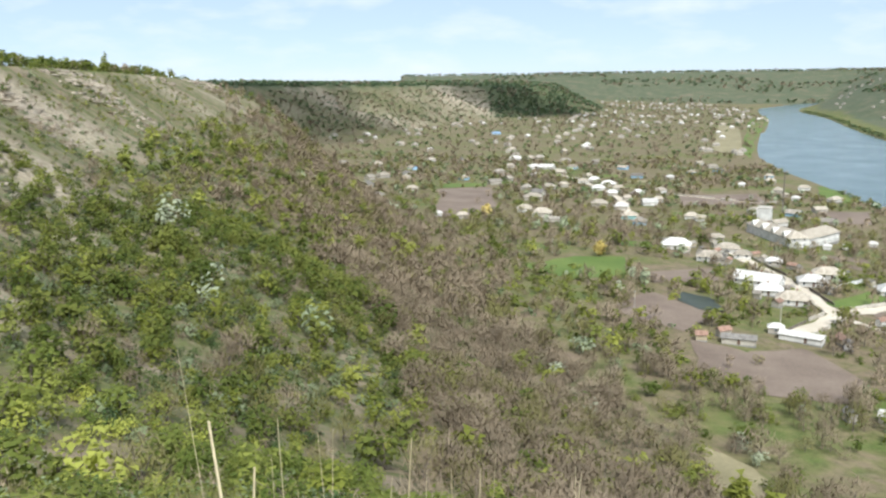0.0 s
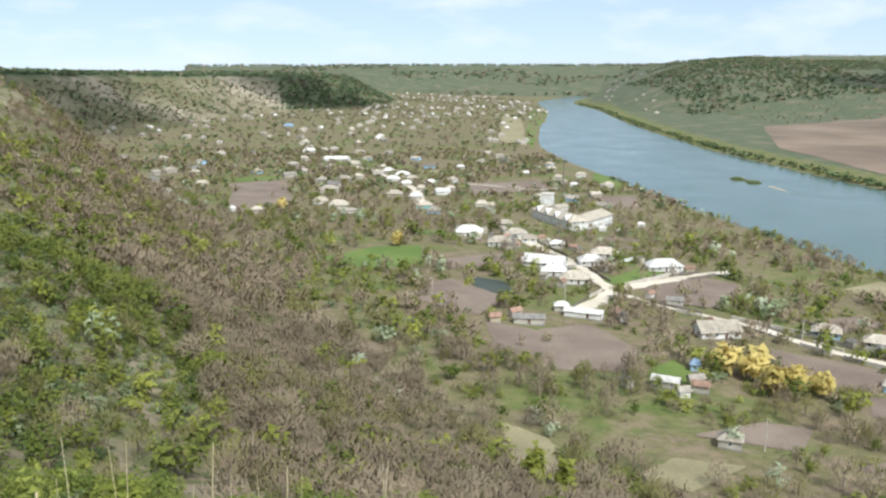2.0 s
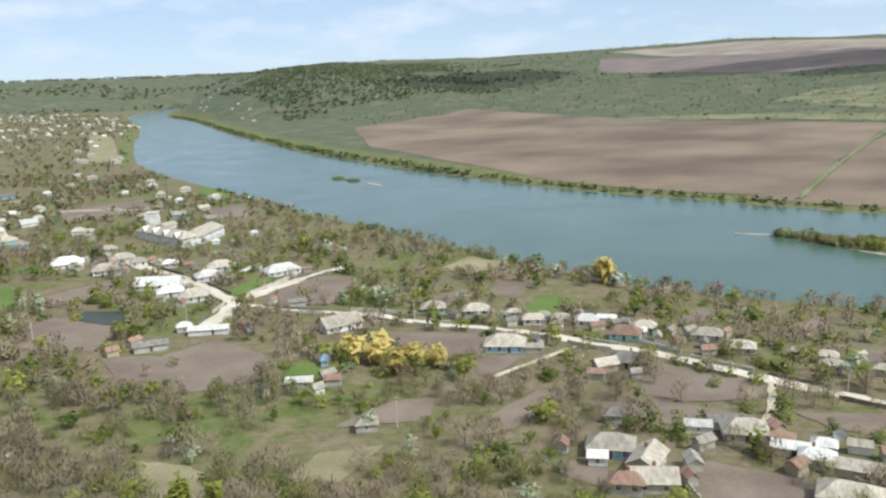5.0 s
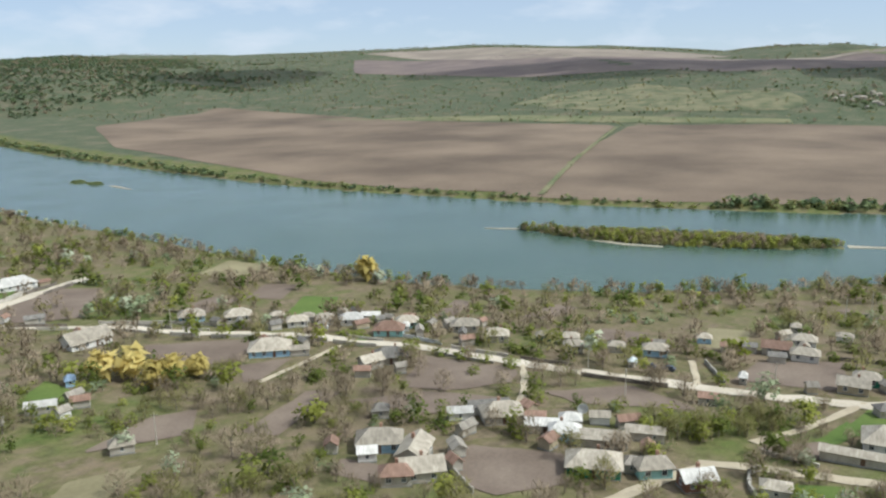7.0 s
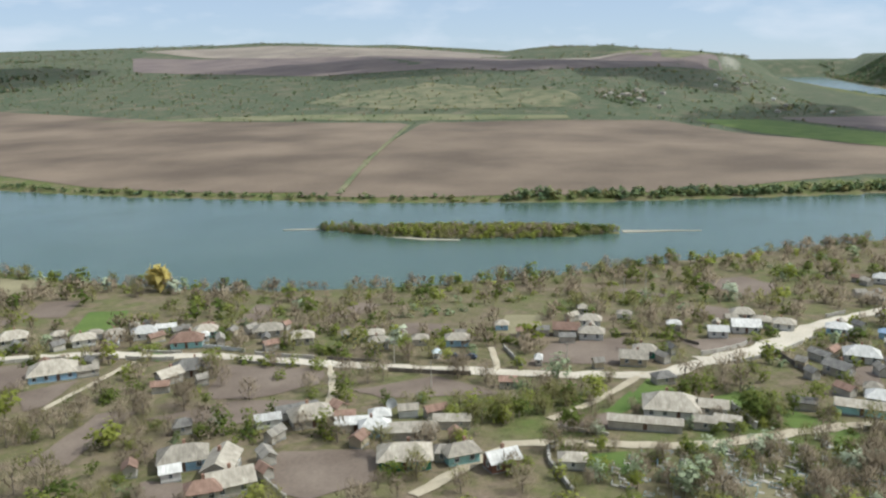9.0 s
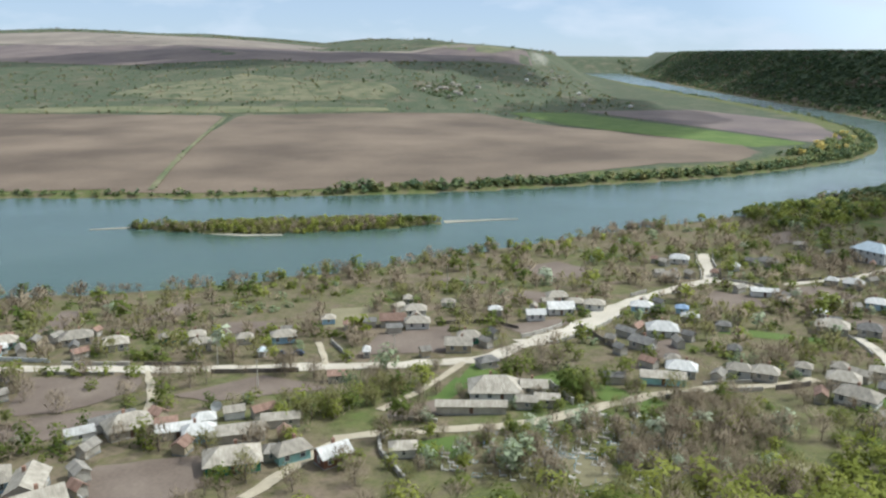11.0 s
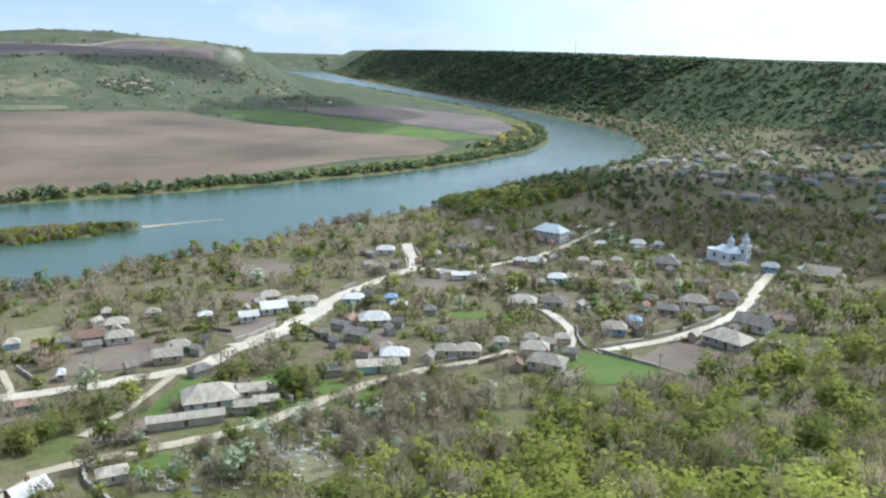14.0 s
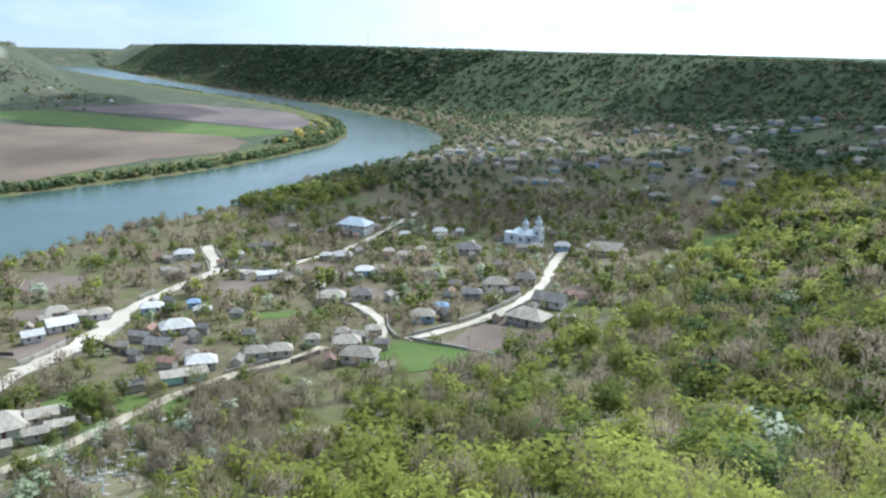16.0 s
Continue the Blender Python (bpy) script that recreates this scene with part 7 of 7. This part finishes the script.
scatter_line(650, far_bank, 1, 14, 560, 2400, FAR, (3.5, 6.5), (1.4, 2.2))
scatter_line(420, near_bank, 1, 16, -620, -150, {"fresh": 2.0, "lime": 1.2, "dark": 0.5, "bare": 0.8}, (4.0, 8.0), side=-1)
scatter_line(360, near_bank, 1, 12, -150, 700, {"bare": 2.0, "fresh": 1.2, "shrub": 1.5, "lime": 0.6, "silver": 0.5}, (2.5, 6.0), patch=(25, -0.4, 16), side=-1)
scatter_line(70, np.array([(555.9, 246.0), (741.8, 296.6), (1122.5, 380.9)]), -3, 3, -100, 600, {"shrub": 1.0, "limeshrub": 1.0, "silver": 0.6}, (1.5, 3.5))
# scrub and woods on the rise beyond the river
E_SLOPE = lambda p, zone, s, dr, df, nb, fb, d, b: (zone == 4) & (fb > 250) & (d > 1150) & (d < 4700) & (p[:, 0] > 0) & (b < 104) & (b > 12)
scatter(11000, 850, -480, 2600, 2900, E_SLOPE, {"fresh": 1.0, "bud": 1.0, "bare": 1.0, "shrub": 2.0, "brush": 1.4, "budbrush": 1.0}, (3.0, 5.5), (1.2, 2.0), patch=(70, -0.8, 18), keep=0.0)
scatter(6000, 1500, -480, 4900, 4300, E_SLOPE, {"fresh": 1.4, "shrub": 1.0, "bud": 1.0, "bare": 1.0, "brush": 1.0}, (6.0, 10.0), (1.4, 2.4), patch=(150, 0.0, 19), keep=0.0)
scatter(900, 1340, 0, 1610, 180, lambda p, zone, s, dr, df, nb, fb, d, b: (zone == 4) & (np.hypot((p[:, 0] - 1475) / 105, (p[:, 1] - 85) / 66) < 0.75 + 0.45 * wave(p, 26, 93)), {"fresh": 1.5, "bare": 0.6, "shrub": 1.0}, (4.0, 6.5), (1.0, 1.5), gap=False)
# the wooded upper slope and the scrub below it on the northern hills
scatter(18000, 950, 1050, 2900, 3300, lambda p, zone, s, dr, df, nb, fb, d, b: (zone == 4) & (b > 24) & (b + 5 * wave(p, 130, 88) + 3 * wave(p, 40, 89) < 44) & (fb > 170) & (d < 3600) & (np.hypot(p[:, 0] - 1150, p[:, 1] - 1150) > 480), {"dark": 2.2, "fresh": 1.6, "bare": 0.8}, (5.0, 8.0), (1.6, 2.6), patch=(160, -0.8, 29), keep=0.0)
# far valley end
scatter(2600, -200, 3150, 2600, 4500, lambda p, zone, s, dr, df, nb, fb, d, b: (d > 3100) & (b < 35), {"dark": 1.5, "fresh": 1.0, "bare": 1.4}, (9.0, 14.0), (1.5, 2.4), patch=(120, 0.0, 20))

PLANTS = [p for p in PLANTS if math.hypot(p[1] - 42, p[2] + 72) > 5]
plants = [(d, *p) for p, d in zip(PLANTS, [math.hypot(p[1], p[2]) for p in PLANTS])]
plants.sort(key=lambda p: p[0])
px_, py_ = np.array([p[2] for p in plants]), np.array([p[3] for p in plants])
pz_ = height(px_, py_)

# ---- pale limestone ledges along the rim of the bluff ----
M_LEDGE = rough_mat("pale_limestone", (0.30, 0.25, 0.185), (0.47, 0.41, 0.325), 0.12, 1.1, relief=0.2)
p = np.c_[rnd.uniform(-330, 40, 26000), rnd.uniform(10, 760, 26000)]
_, zone, s_, dr_, df_, nb_, fb_, d_, b_ = land(p)
ok = (zone == 1) & (s_ < 0.30) & (d_ > 55) & (wave(np.c_[p[:, 0] * 0.6, p[:, 1]], 16, 91) - 2.0 * s_ > 0.05)
south_patch = np.c_[rnd.normal(42.5, 2.6, 160), rnd.normal(-72.5, 2.6, 160)]
far_off = np.r_[d_[ok][:3600], np.full(160, 30.0)]
p = np.vstack([p[ok][:3600], south_patch])
n_ = len(p)
cube = np.array([(x, y, z) for x in (-1, 1) for y in (-1, 1) for z in (-1, 1)], float)
tri = np.array([(0, 1, 3), (0, 3, 2), (4, 6, 7), (4, 7, 5), (0, 4, 5), (0, 5, 1), (2, 3, 7), (2, 7, 6), (0, 2, 6), (0, 6, 4), (1, 5, 7), (1, 7, 3)])
long_ = np.where((s_[ok][:3600] < 0.12) & (d_[ok][:3600] > 140), 2.0, 1.0)
size = np.c_[rnd.uniform(0.25, 1.5, n_) * np.r_[long_, np.ones(160)], rnd.uniform(0.2, 0.7, n_), rnd.uniform(0.1, 0.4, n_)] * (0.7 + 0.3 * np.clip(far_off / 200, 0, 2))[:, None]
v = (cube[None] + rnd.uniform(-0.35, 0.35, (n_, 8, 3))) * size[:, None, :]
turn = np.radians(75) + rnd.normal(0, 0.5, n_)
c_, s2 = np.cos(turn)[:, None], np.sin(turn)[:, None]
v = np.stack([v[..., 0] * c_ - v[..., 1] * s2 + p[:, :1], v[..., 0] * s2 + v[..., 1] * c_ + p[:, 1:], v[..., 2] + height(p[:, 0], p[:, 1])[:, None]], 2)
ledges = new("rock_ledges", mesh_from("rock_ledges", v.reshape(-1, 3), (tri[None] + np.arange(n_)[:, None, None] * 8).reshape(-1, 3), [M_LEDGE]))
tagged(ledges, "pale limestone ledges and blocks along the bluff rim", "rocks", kind="stuff")

# nearest trees and bushes as things of their own, the rest as joined woods
LIMITS = [0, 34, 88, 225, 580, 1e9]
parts_of = {}
counts = {}
rest = []
for k, (d, kind, x, y, h, spread, tint) in enumerate(plants):
    group = "bush" if KINDS[kind][0] in ("shrub", "brush") else "tree"
    if counts.get(group, 0) < 290 and d < 330 and (kind in ("willow", "poplar", "blossom", "whiteshrub") or k % 3 == 0 or d < 70):
        counts[group] = counts.get(group, 0) + 1
        lod = 0 if d < 36 else 1 if d < 110 or kind in ("willow", "blossom", "whiteshrub") else 2
        key = (kind, lod, k % 4)
        if key not in parts_of:
            shape, leaf = KINDS[kind]
            (wv_, wf_, wn_), (cv_, cf_, cn_) = TREES[(shape, lod)][k % 4]
            parts_of[key] = (mesh_from("trunk", wv_, wf_, [M_BARK], smooth=True),
                             mesh_from("crown", cv_, cf_, [LEAVES[leaf]], None, {"tint": ("FLOAT", np.full(len(cv_), 0.2 + 0.2 * (k % 4))), "custom_normal": ("FLOAT_VECTOR", cn_)}, True))
        wood, crown = parts_of[key]
        ob = new(group)
        ob.matrix_world = pose(x, y, pz_[k] - 0.05, 0, 0, (k * 77) % 360) @ Matrix.Diagonal((h * spread, h * spread, h, 1))
        share("trunk", wood, ob)
        share("crown", crown, ob)
        tagged(ob, LABELS[kind] + (" on the bluff" if pz_[k] > 27 else " in the valley"), group, "bushes of the valley" if group == "bush" else "trees of the valley")
    else:
        rest.append((k, d, kind, x, y, h, spread, tint))

NAMES = ["near_thicket", "slope_woods", "valley_woods", "village_woods", "distant_woods"]
WORDS = ["thicket of shrubs and young trees on the bluff", "young trees and bushes on the slope", "mixed leafless and fresh green valley trees", "orchards and hedges among village houses", "distant spring woods and scrub, haze painted into the leaf colours"]
for band in range(5):
    V_, F_, I_, T_, N_, n0 = [], [], [], [], [], 0
    buckets = {}
    for q in rest:
        if LIMITS[band] <= q[1] < LIMITS[band + 1]:
            buckets.setdefault((q[2], q[0] % 4), []).append(q)
    for (kind, var), qs in buckets.items():
        shape, leaf = KINDS[kind]
        # the farthest band takes the leaf colours that hold painted haze
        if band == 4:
            leaf = {FRESH: HAZEGREEN, DARK: HAZEDARK, LIME: HAZELIME}.get(leaf, leaf)
        (wv_, wf_, wn_), (cv_, cf_, cn_) = TREES[(shape, band)][var]
        tv = np.vstack([wv_, cv_])
        tf = np.vstack([wf_, cf_ + len(wv_)])
        tn = np.vstack([wn_, cn_])
        ti = np.r_[np.zeros(len(wf_), int), np.full(len(cf_), leaf)]
        m = len(qs)
        arr = np.array([(q[3], q[4], pz_[q[0]] - 0.05, q[5], q[6], q[7]) for q in qs])
        an = rnd.uniform(0, 6.283, m)
        sx = (arr[:, 3] * arr[:, 4])[:, None]
        ca, sa = np.cos(an)[:, None], np.sin(an)[:, None]
        x = (tv[None, :, 0] * ca - tv[None, :, 1] * sa) * sx + arr[:, 0:1]
        y = (tv[None, :, 0] * sa + tv[None, :, 1] * ca) * sx + arr[:, 1:2]
        z = tv[None, :, 2] * arr[:, 3:4] + arr[:, 2:3]
        V_.append(np.stack([x, y, z], 2).reshape(-1, 3))
        N_.append(np.stack([tn[None, :, 0] * ca - tn[None, :, 1] * sa, tn[None, :, 0] * sa + tn[None, :, 1] * ca, np.tile(tn[:, 2], (m, 1))], 2).reshape(-1, 3))
        F_.append((tf[None] + (np.arange(m) * len(tv))[:, None, None]).reshape(-1, 3) + n0)
        I_.append(np.tile(ti, m))
        T_.append(np.repeat(arr[:, 5], len(tv)))
        n0 += m * len(tv)
    if V_:
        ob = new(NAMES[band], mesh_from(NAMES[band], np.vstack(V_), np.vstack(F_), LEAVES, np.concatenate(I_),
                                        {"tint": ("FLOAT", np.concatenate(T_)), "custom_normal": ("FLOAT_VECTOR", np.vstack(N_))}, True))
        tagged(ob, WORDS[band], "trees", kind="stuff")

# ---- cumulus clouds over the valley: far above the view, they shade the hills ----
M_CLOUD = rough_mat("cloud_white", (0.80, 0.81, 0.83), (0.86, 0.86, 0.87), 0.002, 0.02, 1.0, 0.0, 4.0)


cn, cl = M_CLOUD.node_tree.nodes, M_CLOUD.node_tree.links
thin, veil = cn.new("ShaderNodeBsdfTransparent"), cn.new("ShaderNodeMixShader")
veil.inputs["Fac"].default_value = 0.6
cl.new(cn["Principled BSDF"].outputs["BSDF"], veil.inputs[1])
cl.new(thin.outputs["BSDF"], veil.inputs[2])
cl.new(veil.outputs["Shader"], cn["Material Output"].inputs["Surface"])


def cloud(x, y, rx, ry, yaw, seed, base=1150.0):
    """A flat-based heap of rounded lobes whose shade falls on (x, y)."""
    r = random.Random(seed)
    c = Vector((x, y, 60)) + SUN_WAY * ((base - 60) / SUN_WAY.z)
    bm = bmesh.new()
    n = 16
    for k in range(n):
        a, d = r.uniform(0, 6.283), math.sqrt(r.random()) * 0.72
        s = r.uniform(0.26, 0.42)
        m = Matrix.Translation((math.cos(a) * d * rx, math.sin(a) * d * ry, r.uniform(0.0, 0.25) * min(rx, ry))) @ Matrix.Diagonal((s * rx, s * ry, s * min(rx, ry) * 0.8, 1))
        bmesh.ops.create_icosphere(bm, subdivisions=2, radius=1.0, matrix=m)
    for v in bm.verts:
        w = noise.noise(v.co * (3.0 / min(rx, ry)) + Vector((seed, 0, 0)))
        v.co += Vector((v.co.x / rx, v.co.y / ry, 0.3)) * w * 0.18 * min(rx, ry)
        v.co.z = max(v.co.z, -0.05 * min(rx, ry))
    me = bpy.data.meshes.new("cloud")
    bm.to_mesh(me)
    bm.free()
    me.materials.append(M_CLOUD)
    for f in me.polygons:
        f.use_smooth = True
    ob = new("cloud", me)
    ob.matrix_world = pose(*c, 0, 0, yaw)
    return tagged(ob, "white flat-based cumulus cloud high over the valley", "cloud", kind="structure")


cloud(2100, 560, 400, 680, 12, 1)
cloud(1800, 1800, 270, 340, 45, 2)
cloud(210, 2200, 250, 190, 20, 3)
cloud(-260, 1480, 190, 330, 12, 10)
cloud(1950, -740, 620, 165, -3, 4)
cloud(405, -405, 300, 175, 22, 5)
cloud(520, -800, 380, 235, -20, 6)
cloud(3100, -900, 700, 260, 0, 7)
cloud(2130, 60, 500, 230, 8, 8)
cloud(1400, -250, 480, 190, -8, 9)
